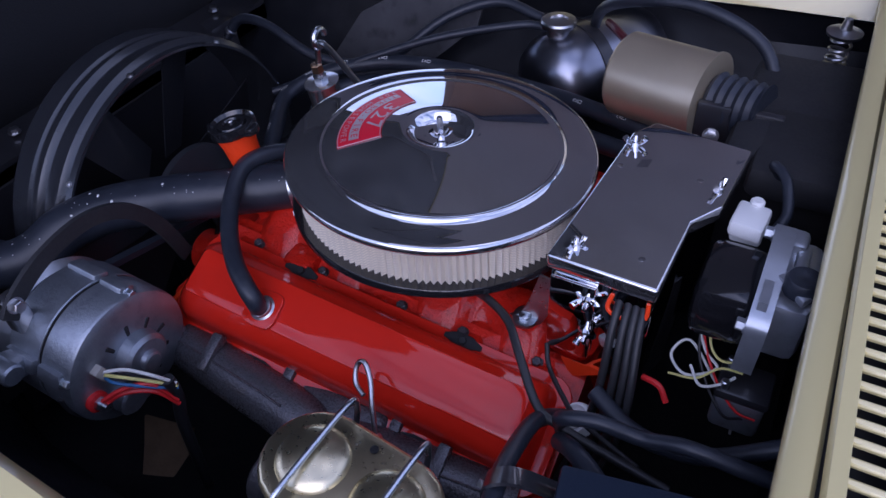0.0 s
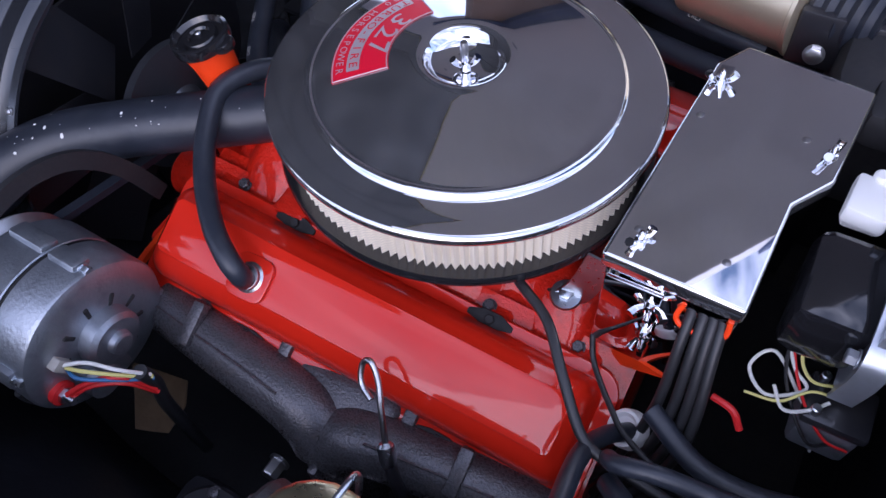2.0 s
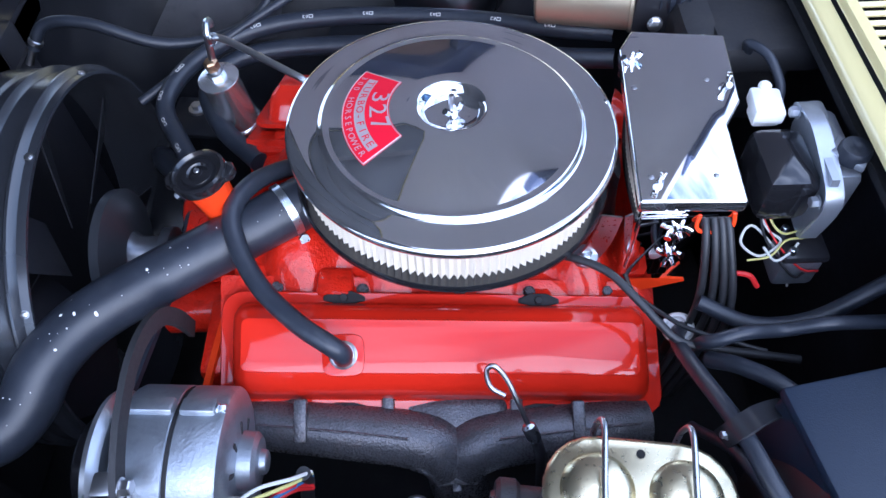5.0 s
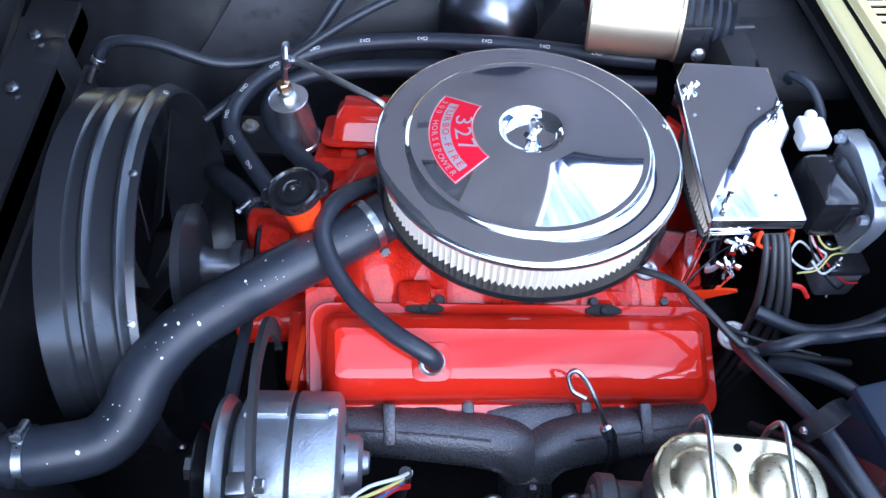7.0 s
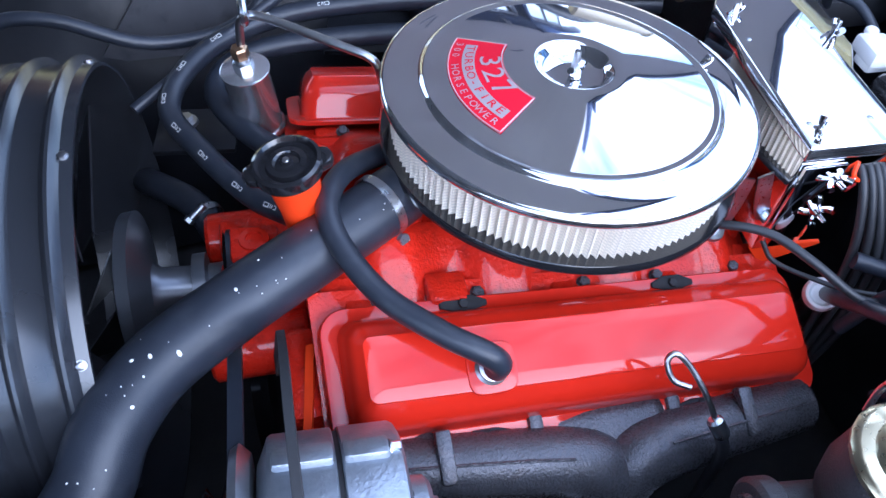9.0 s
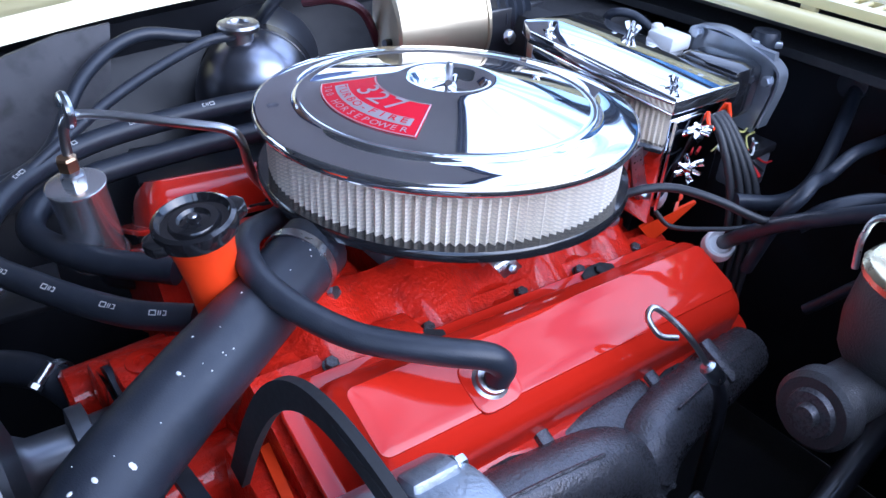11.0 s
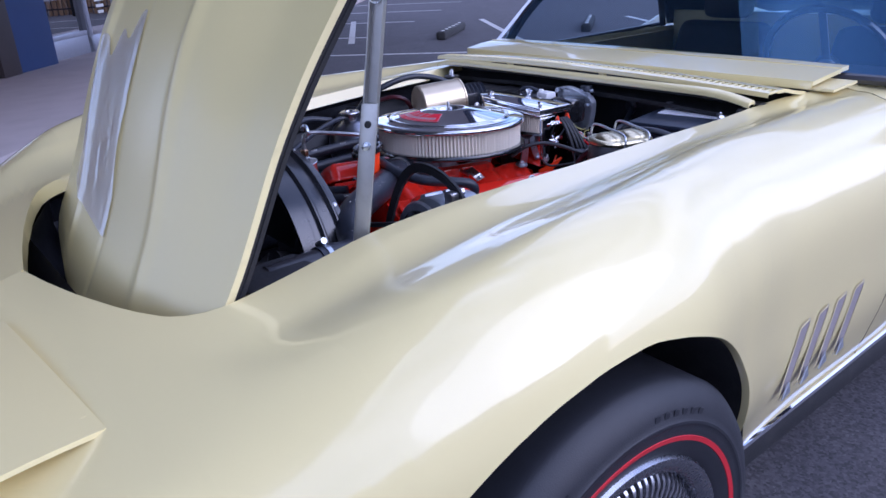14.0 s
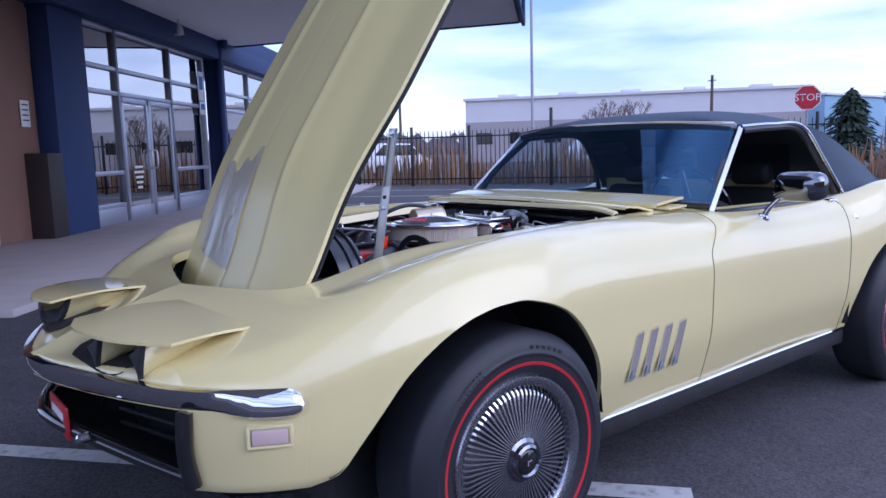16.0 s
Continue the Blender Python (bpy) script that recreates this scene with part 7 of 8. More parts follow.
# ---------- dipstick ----------
dip = thing("dipstick", "steel oil dipstick with a wire loop handle", "dipstick")
d0, d1 = Vector((0.448, -0.305, 0.712)), Vector((0.414, -0.262, 0.765))
part("handle", tube([d0, d0 + (d1 - d0) * 0.5 + Vector((0.004, -0.002, 0.002)), d1 + Vector((0.010, -0.006, -0.008)), d1 + Vector((-0.002, 0.004, 0.002)), d1 + Vector((-0.010, 0.002, -0.004)), d1 + Vector((-0.006, -0.010, -0.016)), d1 + Vector((0.008, -0.018, -0.020))], 0.0028, 10, step=8), STEEL, dip)
put(part("collar", lathe([(0.006, -0.012), (0.0075, -0.008), (0.0075, 0.006), (0.005, 0.009)], 20), ZINC, dip), turn_to(d1 - d0, d0))
part("guide_tube", tube([d0, d0 + Vector((0.012, -0.012, -0.04)), d0 + Vector((0.02, -0.015, -0.16))], 0.006, 10), BLACK, dip)

# ---------- brake master cylinder ----------
mc = thing("master_cylinder", "grey cast iron brake master cylinder with gold lid", "master cylinder", at=(0.55, -0.40, 0.78))
dirx = Vector((0.985, -0.10, -0.06)).normalized()
diry = Vector((0.12, 0.99, 0.05)).normalized()
dirz = dirx.cross(diry).normalized()
mm = Matrix(((*dirx, 0), (*diry, 0), (*dirz, 0), (0, 0, 0, 1))).transposed()
mm = mm @ Matrix.Diagonal((0.90, 0.90, 0.95, 1.0))
mm.translation = Vector((0.512, -0.416, 0.856))


def stadium(l, w, n=12):
    return [(l / 2 - w / 2 + w / 2 * math.cos(a), w / 2 * math.sin(a)) for a in np.linspace(-math.pi / 2, math.pi / 2, n)] + [(-l / 2 + w / 2 + w / 2 * math.cos(a), w / 2 * math.sin(a)) for a in np.linspace(math.pi / 2, 3 * math.pi / 2, n)]


def bowl_rings(levels):
    rings = [[(x, y, z) for x, y in stadium(l, w)] for z, l, w in levels]
    n = len(rings[0])
    v = [p for r in rings for p in r]
    f = [(k * n + i, k * n + (i + 1) % n, (k + 1) * n + (i + 1) % n, (k + 1) * n + i) for k in range(len(rings) - 1) for i in range(n)]
    f += [tuple(reversed(range(n))), tuple((len(rings) - 1) * n + i for i in range(n))]
    return v, f


body = Build()
body.add(bowl_rings([(-0.085, 0.12, 0.055), (-0.07, 0.145, 0.075), (-0.045, 0.160, 0.088), (-0.012, 0.162, 0.090), (-0.004, 0.156, 0.084)]), mm)
body.add(cyl(0.026, -0.105, 0.12, 32, 0.006), mm @ Matrix.Translation((0.0, 0, -0.095)) @ Matrix.Rotation(radians(90), 4, "Y"))
body.add(cyl(0.032, -0.118, -0.095, 32, 0.004), mm @ Matrix.Translation((0.0, 0, -0.095)) @ Matrix.Rotation(radians(90), 4, "Y"))
body.add(box((0.0, -0.03, -0.10), (0.05, 0.03, 0.03), 0.006), mm)
part("reservoir", body, IRON_GREY, mc)
put(part("end_plug", lathe([(0.020, 0), (0.018, 0.004), (0.010, 0.004), (0.008, 0.010), (0, 0.010)], 24), IRON, mc), mm @ turn_to((-1, 0, 0), (-0.118, 0, -0.095)))
lid_ = Build()
lid_.add(bowl_rings([(-0.004, 0.168, 0.095), (0.001, 0.170, 0.097), (0.004, 0.166, 0.093), (0.006, 0.160, 0.088)]), mm)
mclid = part("lid", lid_, BRASSY, mc, "gold zinc lid with two domes")
for x in (-0.038, 0.038):
    put(part("dome", lathe([(0.033, 0.005), (0.030, 0.010), (0.024, 0.013), (0.014, 0.016), (0.0, 0.017)], 36), BRASSY, mclid), mm @ Matrix.Translation((x, 0, 0)))
    put(part("bail_wire", tube([(x, 0.052, -0.02), (x, 0.058, 0.006), (x + 0.002, 0.050, 0.026), (x + 0.002, 0.0, 0.0245), (x + 0.002, -0.042, 0.020), (x, -0.053, 0.006), (x, -0.050, -0.02)], 0.0028, 10), ZINC, mc, "sprung steel bail wire"), mm)
put(part("vent_hole", lathe([(0.004, 0.0068), (0.0, 0.0068)], 14), BLACK_MATT, mclid), mm @ Matrix.Translation((0.0, 0.034, 0)))
for x in (-0.03, 0.03):
    put(part("line_nut", lathe([(0.008, 0), (0.008, 0.014), (0.005, 0.016)], 6), ZINC, mc), mm @ Matrix.Translation((x, -0.03, -0.085)) @ Matrix.Rotation(radians(90), 4, "X"))
put(part("brake_line", tube([(-0.03, -0.045, -0.085), (-0.03, -0.07, -0.085), (-0.02, -0.09, -0.11), (0.02, -0.10, -0.20)], 0.003, 8), STEEL, mc), mm)
booster = tagged(part("brake_booster", lathe([(0.0, 0.0), (0.06, 0.004), (0.105, 0.02), (0.112, 0.04), (0.112, 0.06), (0.09, 0.08), (0, 0.085)], 56), BLACK), "black round brake booster behind the cylinder", "brake booster")
put(booster, turn_to(dirx, (0.635, -0.425, 0.742)))
steer = thing("steering_box", "black steering gear box low beside the engine", "steering box", at=(0.30, -0.44, 0.55))
part("case", Build().add(box((0.30, -0.43, 0.53), (0.13, 0.10, 0.10), 0.02)).add(cyl(0.045, 0, 0.03, 32, 0.004), Matrix.Translation((0.30, -0.43, 0.575))).add(cyl(0.018, 0, 0.02, 20, 0.003), Matrix.Translation((0.30, -0.43, 0.603))), BLACK, steer)
for a in (20, 110, 200, 290):
    bolt("cover_bolt", (0.30 + 0.036 * math.cos(radians(a)), -0.43 + 0.036 * math.sin(radians(a)), 0.604), (0, 0, 1), 0.006, 0.006, IRON, steer)
part("shaft", tube([(0.35, -0.42, 0.54), (0.62, -0.40, 0.60), (0.84, -0.38, 0.68)], 0.013, 14), BLACK, steer)

# ---------- battery ----------
batt = thing("battery", "dark blue car battery with a pale label", "battery", at=(0.752, -0.425, 0.68))
bmx = Matrix.Translation((0.752, -0.425, 0.768)) @ Matrix.Rotation(radians(10), 4, "Z")
put(part("case", box((0, 0, 0), (0.175, 0.22, 0.16), 0.006), BATTERY_CASE, batt), bmx)
put(part("case_lid", box((0, 0, 0.083), (0.178, 0.224, 0.014), 0.004), BATTERY_CASE, batt), bmx)
put(part("label", box((0.042, 0.0, 0.0912), (0.056, 0.18, 0.0016)), mat("pale_label", (0.80, 0.81, 0.83), 0.5, var=0.06), batt, "pale blank battery label"), bmx)
for y in (-0.085, 0.085):
    put(part("terminal", Build().add(lathe([(0.0095, 0.09), (0.0085, 0.108), (0, 0.108)], 20)).add(box((0.010, 0, 0.100), (0.036, 0.020, 0.012), 0.003)), mat("lead_terminal", (0.25, 0.25, 0.26), 0.45, 0.9, var=0.2), batt), bmx @ Matrix.Translation((0.066, y, 0)))
wingnut(batt, bmx @ Vector((-0.055, -0.085, 0.098)), (0, 0, 1), 40, 1.3)
put(part("hold_down_washer", lathe([(0.016, 0.091), (0.016, 0.096), (0.006, 0.097)], 24), ZINC, batt), bmx @ Matrix.Translation((-0.055, -0.085, 0)))
strap = tagged(part("cable_strap", strip([(0.596, -0.362, 0.826), (0.599, -0.364, 0.849), (0.609, -0.360, 0.857), (0.622, -0.352, 0.851), (0.645, -0.338, 0.828), (0.668, -0.326, 0.806)], 0.022, 0.003, (0.2, -0.8, 0.4)), BLACK), "black strap holding the hoses to the panel", "strap")
bolt("strap_screw", (0.597, -0.363, 0.838), (-1, 0, 0.2), 0.0035, 0.006, ZINC, strap)
hose("battery_lead", [(0.615, -0.30, 0.70), (0.625, -0.36, 0.78), (0.64, -0.42, 0.80), (0.66, -0.46, 0.78)], 0.0055, RUBBER, "thin black lead under the strap", "cable")


# ---------- outdoors ----------
def asphalt():
    m = mat("asphalt", (0.070, 0.065, 0.071), 0.85, var=0.28, scale=2.2, bump=0.9, bscale=160, dirt=(0.13, 0.12, 0.12), dirt_amount=0.3)
    n, l = m.node_tree.nodes, m.node_tree.links
    base = n["Principled BSDF"].inputs["Base Color"]
    came = base.links[0].from_socket
    where = n.new("ShaderNodeNewGeometry")
    stones = n.new("ShaderNodeTexVoronoi")
    stones.inputs["Scale"].default_value = 130
    l.new(where.outputs["Position"], stones.inputs["Vector"])
    spread = n.new("ShaderNodeMapRange")
    spread.inputs["To Min"].default_value, spread.inputs["To Max"].default_value = 0.45, 1.6
    l.new(stones.outputs["Color"], spread.inputs["Value"])
    mul = n.new("ShaderNodeVectorMath")
    mul.operation = "SCALE"
    l.new(came, mul.inputs[0])
    l.new(spread.outputs["Result"], mul.inputs["Scale"])
    l.new(mul.outputs["Vector"], base)
    return m


ASPHALT = asphalt()
ROADPAINT = mat("worn_road_paint", (0.55, 0.54, 0.52), 0.75, var=0.2, scale=9, bump=0.5, bscale=160, dirt=(0.12, 0.12, 0.12), dirt_amount=0.8)
CONCRETE = mat("concrete", (0.46, 0.41, 0.40), 0.85, var=0.15, scale=3, bump=0.4, bscale=90)
ground = part("ground", box((0, 0, -0.1), (1600, 1600, 0.2)), ASPHALT)
tagged(ground, "dark worn asphalt car park", "ground", kind="structure")


def stripe_line(a, b, w=0.10):
    a, b = Vector((*a, 0.004)), Vector((*b, 0.004))
    d = (b - a).normalized()
    n = Vector((-d.y, d.x, 0)) * w / 2
    o = part("parking_line", ([a - n, b - n, b + n, a + n], [(0, 1, 2, 3)]), ROADPAINT)
    return tagged(o, "worn white parking bay line on asphalt", "road marking", "parking lines", "structure")


d0 = Vector((-0.64, 0.77)).normalized()
n0 = Vector((d0.y, -d0.x))
for k in range(-2, 4):
    c = Vector((0.735, -0.90)) + n0 * (2.75 * k)
    stripe_line(c, c + d0 * 5.2)
for k in range(-1, 6):
    c = Vector((4.1, 7.2)) + Vector((0.83, -0.56)) * 0 + n0 * 2.6 * (k - 1)
    stripe_line(c, c + d0 * 4.6)
for k in range(0, 7):
    c = Vector((9.5, 1.5)) + Vector((-0.51, 0.86)) * 2.7 * k
    stripe_line(c, c + Vector((2.2, 3.4)))

# ---- storefront ----
FA = Vector((1.5, 10.2, 0.0))
fd = Vector((0.66, 0.75, 0)).normalized()
fn = Vector((fd.y, -fd.x, 0))
FM = Matrix(((*fd, 0), (*(-fn), 0), (0, 0, 1, 0), (0, 0, 0, 1))).transposed()
FM.translation = FA
BLUE = mat("dark_blue_metal", (0.020, 0.042, 0.125), 0.7, 0.0, var=0.15, scale=2)
FRAME = mat("pale_aluminium_frame", (0.42, 0.44, 0.50), 0.4, 0.7, var=0.06)
STUCCO = mat("brown_stucco", (0.24, 0.14, 0.10), 0.9, var=0.12, scale=2, bump=0.5, bscale=60)
SOFFIT = mat("canopy_soffit", (0.82, 0.80, 0.80), 0.7, var=0.08)
shop = thing("storefront_building", "shop front with dark blue columns and glazed entrance", "building", at=tuple(FA))


def fpart(name, piece, material, parent=shop, label=""):
    o = part(name, piece, material, parent, label)
    put(o, FM)
    return o


fpart("brown_wall", box((-3.4, 0.35, 1.84), (4.9, 0.5, 3.70), 0.01), STUCCO)
fpart("wall_window", box((-2.6, 0.09, 1.1), (1.0, 0.02, 2.0)), GLASS_SHOP)
for x in (-2.1, -3.1):
    fpart("wall_window_post", box((x, 0.075, 1.1), (0.07, 0.05, 2.1), 0.005), FRAME)
for z in (0.12, 1.0, 2.12):
    fpart("wall_window_rail", box((-2.6, 0.075, z), (1.0, 0.05, 0.07), 0.005), FRAME)
for x in (-0.47, 5.95):
    fpart("blue_column", box((x, -0.04, 1.55), (0.92 if x < 0 else 0.5, 0.30, 3.46), 0.012), BLUE)
fpart("column_base", box((-1.12, 0.0, 0.62), (0.38, 0.45, 1.24), 0.01), mat("dark_brown_metal", (0.03, 0.022, 0.022), 0.6))
fpart("fascia", box((4.0, -0.02, 3.495), (22.0, 0.6, 0.41), 0.01), BLUE)
fpart("upper_wall", box((4.0, 0.36, 3.99), (21.6, 0.5, 0.58), 0.01), BLUE)
CC, ce = Vector((9.73, 9.01)), Vector((0.729, 0.685)).normalized()
cn = Vector((-ce.y, ce.x))
outline = [CC - ce * 17.5, CC, CC + Vector((-0.527, 0.85)) * 8.4, CC - ce * 19 + cn * 8.6]
canopy = part("canopy", prism([tuple(q) for q in outline], 3.70, 4.25), SOFFIT, shop, "wide grey canopy over the parking bays")
part("canopy_edge", strip([(*(CC - ce * 10.9 - cn * 0.03), 3.98), (*(CC - cn * 0.03), 3.98)], 0.62, 0.05, (0, 0, 1), False), BLUE, canopy)
part("canopy_edge", strip([(*(CC + ce * 0.03), 3.98), (*(CC + ce * 0.03 + Vector((-0.527, 0.85)) * 8.2), 3.98)], 0.62, 0.05, (0, 0, 1), False), BLUE, canopy)
part("gutter_pipe", tube([(*(CC - ce * 10.9 - cn * 0.10), 3.62), (*(CC - ce * 0.12 - cn * 0.10), 3.62), (*(CC - cn * 0.10), 3.66), (*(CC - cn * 0.10), 4.2)], 0.04, 10, smooth=False), BLUE, canopy, "dark blue pipe along the canopy edge")
for k in range(6):
    q = CC - ce * (2.6 + 2.8 * k) + cn * 3.2
    part("soffit_light", box((q.x, q.y, 3.692), (0.28, 0.28, 0.02), 0.004), FRAME, canopy)
fpart("pendant_lamp", lathe([(0.0, 3.4), (0.09, 3.42), (0.07, 3.55), (0.02, 3.6), (0.02, 3.72)], 20), ALU_SPUN)
put(bpy.data.objects["pendant_lamp"], FM @ Matrix.Translation((2.9, -0.5, 0)) @ FM.inverted())
for x0, x1 in ((0.02, 1.25), (1.25, 3.42), (3.42, 5.2), (6.25, 8.4), (8.4, 10.6)):
    win = fpart("shop_window", box(((x0 + x1) / 2, 0.02, 1.7), (x1 - x0 - 0.06, 0.012, 3.1)), GLASS_SHOP, label="tall shop window reflecting the sky")
    for x in (x0, x1):
        fpart("mullion", box((x, 0.0, 1.66), (0.075, 0.10, 3.25), 0.006), FRAME, win)
    for z in ((0.36, 0.9, 2.22, 2.62, 3.26) if x0 != 1.25 else (2.22, 2.62, 3.26)):
        fpart("transom", box(((x0 + x1) / 2, 0.0, z), (x1 - x0, 0.085, 0.07), 0.006), FRAME, win)
    if x0 != 1.25:
        fpart("kick_panel", box(((x0 + x1) / 2, 0.0, 0.19), (x1 - x0, 0.08, 0.34), 0.006), FRAME, win)
for x0, x1 in ((1.30, 2.33), (2.35, 3.38)):
    leaf = fpart("glass_door", box(((x0 + x1) / 2, -0.012, 1.12), (x1 - x0 - 0.16, 0.012, 1.9)), GLASS_SHOP, label="glazed entrance door leaf")
    for x in (x0 + 0.045, x1 - 0.045):
        fpart("stile", box((x, -0.012, 1.10), (0.09, 0.055, 2.16), 0.005), FRAME, leaf)
    for z, h in ((2.13, 0.10), (0.16, 0.28)):
        fpart("door_rail", box(((x0 + x1) / 2, -0.012, z), (x1 - x0, 0.055, h), 0.005), FRAME, leaf)
    hx = x1 - 0.10 if x0 < 2 else x0 + 0.10
    fpart("pull_handle", tube([(hx, -0.03, 0.95), (hx, -0.09, 0.97), (hx, -0.09, 1.25), (hx, -0.03, 1.27)], 0.013, 8), STEEL, leaf)
    bars = Build()
    for k in range(5):
        w = (0.30, 0.36, 0.28, 0.24, 0.18)[k]
        bars.add(box(((x0 + x1) / 2, -0.022, 0.98 - 0.09 * k), (w, 0.004, 0.045)))
    if x0 < 2:
        fpart("door_notice", bars, MARK_WHITE, leaf, "unreadable white notice on the door")
fpart("red_poster", box((2.0, 0.3, 0.75), (0.5, 0.02, 0.5)), mat("red_poster_print", (0.35, 0.03, 0.03), 0.6))
pipe = tagged(part("downpipe", tube([(5.55, -0.45, 3.70), (5.55, -0.45, 3.55), (5.58, -0.30, 3.35), (5.62, -0.28, 0.05)], 0.07, 12, step=5), BLUE), "dark blue rainwater downpipe", "pipe")
put(pipe, FM)
for x, z, h in ((4.95, 2.65, 0.62), (4.98, 2.18, 0.28)):
    sg = fpart("parking_sign", box((x, -0.07, z), (0.30, 0.012, h), 0.003), mat("sign_white", (0.7, 0.72, 0.75), 0.5), label="white and blue parking notice")
    fpart("sign_field", box((x, -0.078, z + h * 0.1), (0.2, 0.004, h * 0.45)), mat("sign_blue", (0.03, 0.12, 0.4), 0.5), sg)
sg = fpart("wall_notice", box((-1.22, 0.085, 1.78), (0.20, 0.012, 0.36), 0.003), MARK_WHITE, label="small white wall notice")
for k in range(4):
    fpart("notice_line", box((-1.22, 0.078, 1.90 - 0.07 * k), (0.14, 0.004, 0.018)), BLUE, sg)
fpart("shop_interior", box((4.0, 3.5, 1.6), (13.0, 0.1, 3.4)), mat("dim_shop_wall", (0.30, 0.26, 0.24), 0.8))
fpart("shop_ceiling", box((4.0, 1.9, 3.35), (13.0, 3.4, 0.06)), SOFFIT)
fpart("shop_floor", box((4.0, 1.9, 0.05), (13.0, 3.4, 0.06)), CONCRETE)
for x, c in ((0.6, (0.3, 0.05, 0.04)), (4.2, (0.12, 0.08, 0.06)), (7.2, (0.2, 0.16, 0.1))):
    fpart("display_shelf", box((x, 1.8, 0.65), (0.9, 0.5, 1.2), 0.02), mat("shelf_goods", c, 0.6, var=0.5, scale=6))
walkway = part("pavement", box((4.0, -1.2, 0.02), (20, 2.9, 0.09), 0.02), CONCRETE)
put(walkway, FM)
tagged(walkway, "grey concrete pavement along the shop front", "pavement", kind="structure")

# ---- iron fence ----
PA = Vector((12.1, 18.0, 0))
pd = Vector((2.9, -4.9, 0)).normalized()
IRONBAR = mat("black_iron_paint", (0.012, 0.012, 0.015), 0.5, var=0.1)
fence = thing("iron_fence", "black wrought iron picket fence round the car park", "fence", at=tuple(PA))
picket = mesh_of("picket", Build().add(box((0, 0, 0.86), (0.022, 0.022, 1.62), 0.0)).add(([(-0.011, -0.011, 1.67), (0.011, -0.011, 1.67), (0.011, 0.011, 1.67), (-0.011, 0.011, 1.67), (0, 0, 1.75)], [(0, 1, 4), (1, 2, 4), (2, 3, 4), (3, 0, 4)])), IRONBAR)
for k in range(-46, 92):
    u = k * 0.145 + 0.07
    o = new("picket", picket)
    o.parent = fence
    o.location = pd * u
    o.rotation_euler = (0, 0, math.atan2(pd.y, pd.x))
for u in [-6.5 + 1.93 * k for k in range(11)]:
    tall = abs(u - 5.08) < 0.1
    c = PA + pd * (5.72 if tall else u)
    part("post", box((c.x, c.y, 1.14 if tall else 0.93), (0.07, 0.07, 2.28 if tall else 1.86), 0.005), IRONBAR, fence)
for z in (0.22, 1.52):
    a, e = PA + pd * -6.6, PA + pd * 13.2
    part("rail", strip([(a.x, a.y, z), (e.x, e.y, z)], 0.04, 0.035, (0, 0, 1), False), IRONBAR, fence)

# dry reeds behind the fence
random.seed(11)
b = Build()
for k in range(2600):
    u, o = random.uniform(-6.5, 24), random.uniform(0.6, 2.4)
    if random.random() < 0.25 and u < 3:
        continue
    c = PA + pd * u - Vector((-pd.y, pd.x, 0)) * -o
    h = random.uniform(0.7, 1.9) * (0.75 + 0.25 * math.sin(u * 1.3))
    a = random.uniform(0, 6.28)
    w = Vector((math.cos(a), math.sin(a), 0)) * random.uniform(0.015, 0.04)
    lean_ = Vector((random.uniform(-0.2, 0.2), random.uniform(-0.2, 0.2), 0))
    b.v += [tuple(c - w), tuple(c + w), tuple(c + w * 0.7 + lean_ * 0.4 + Vector((0, 0, h * 0.6))), tuple(c - w * 0.7 + lean_ * 0.4 + Vector((0, 0, h * 0.6))), tuple(c + lean_ + Vector((0, 0, h)))]
    i = len(b.v) - 5
    b.f += [(i, i + 1, i + 2, i + 3), (i + 3, i + 2, i + 4)]
reeds = part("dry_grass", b, mat("dry_straw", (0.33, 0.20, 0.11), 0.8, var=0.35, scale=1.5))
tagged(reeds, "tall dry brown ornamental grass behind the fence", "grass", kind="stuff")


# far parked cars
def parked_car(at, turn, colour, label):
    c = thing("parked_car", label, "car", "parked cars", at=at)
    m = Matrix.Translation(at) @ Matrix.Rotation(radians(turn), 4, "Z")
    paint = mat("car_paint", colour, 0.3, var=0.03, coat=0.8)
    side = [(-2.2, 0.35), (2.2, 0.35), (2.25, 0.75), (1.4, 0.92), (0.7, 1.4), (-1.2, 1.42), (-2.1, 0.98), (-2.25, 0.7)]
    v, f = prism(side, -0.88, 0.88, 0.06)
    put(part("body", ([(x, z, y) for x, y, z in v], [tuple(reversed(q)) for q in f]), paint, c), m)
    for s in (-1, 1):
        gl = [(1.25, 0.95), (0.66, 1.34), (-1.15, 1.36), (-1.75, 0.98)]
        put(part("side_glass", ([(x, s * 0.887, z) for x, z in gl], [(0, 1, 2, 3) if s > 0 else (3, 2, 1, 0)]), BLACK_GLOSS, c), m)
        for x in (-1.4, 1.4):
            put(part("wheel", lathe([(0.0, -0.1), (0.32, -0.1), (0.33, 0.0), (0.32, 0.1), (0.2, 0.1), (0.19, 0.08), (0.0, 0.09)], 28), TYRE, c), m @ turn_to((0, s, 0), (x, s * 0.82, 0.33)))


parked_car((14.6, 21.4, 0), 20, (0.7, 0.7, 0.72), "white parked car behind the fence")
parked_car((19.5, 14.2, 0), 12, (0.72, 0.72, 0.72), "white saloon parked beyond the fence")
parked_car((12.0, 24.5, 0), 25, (0.65, 0.66, 0.7), "pale parked car far behind the fence")
parked_car((19.0, 2.0, 0), 80, (0.18, 0.04, 0.05), "dark red parked car beyond the coupe")

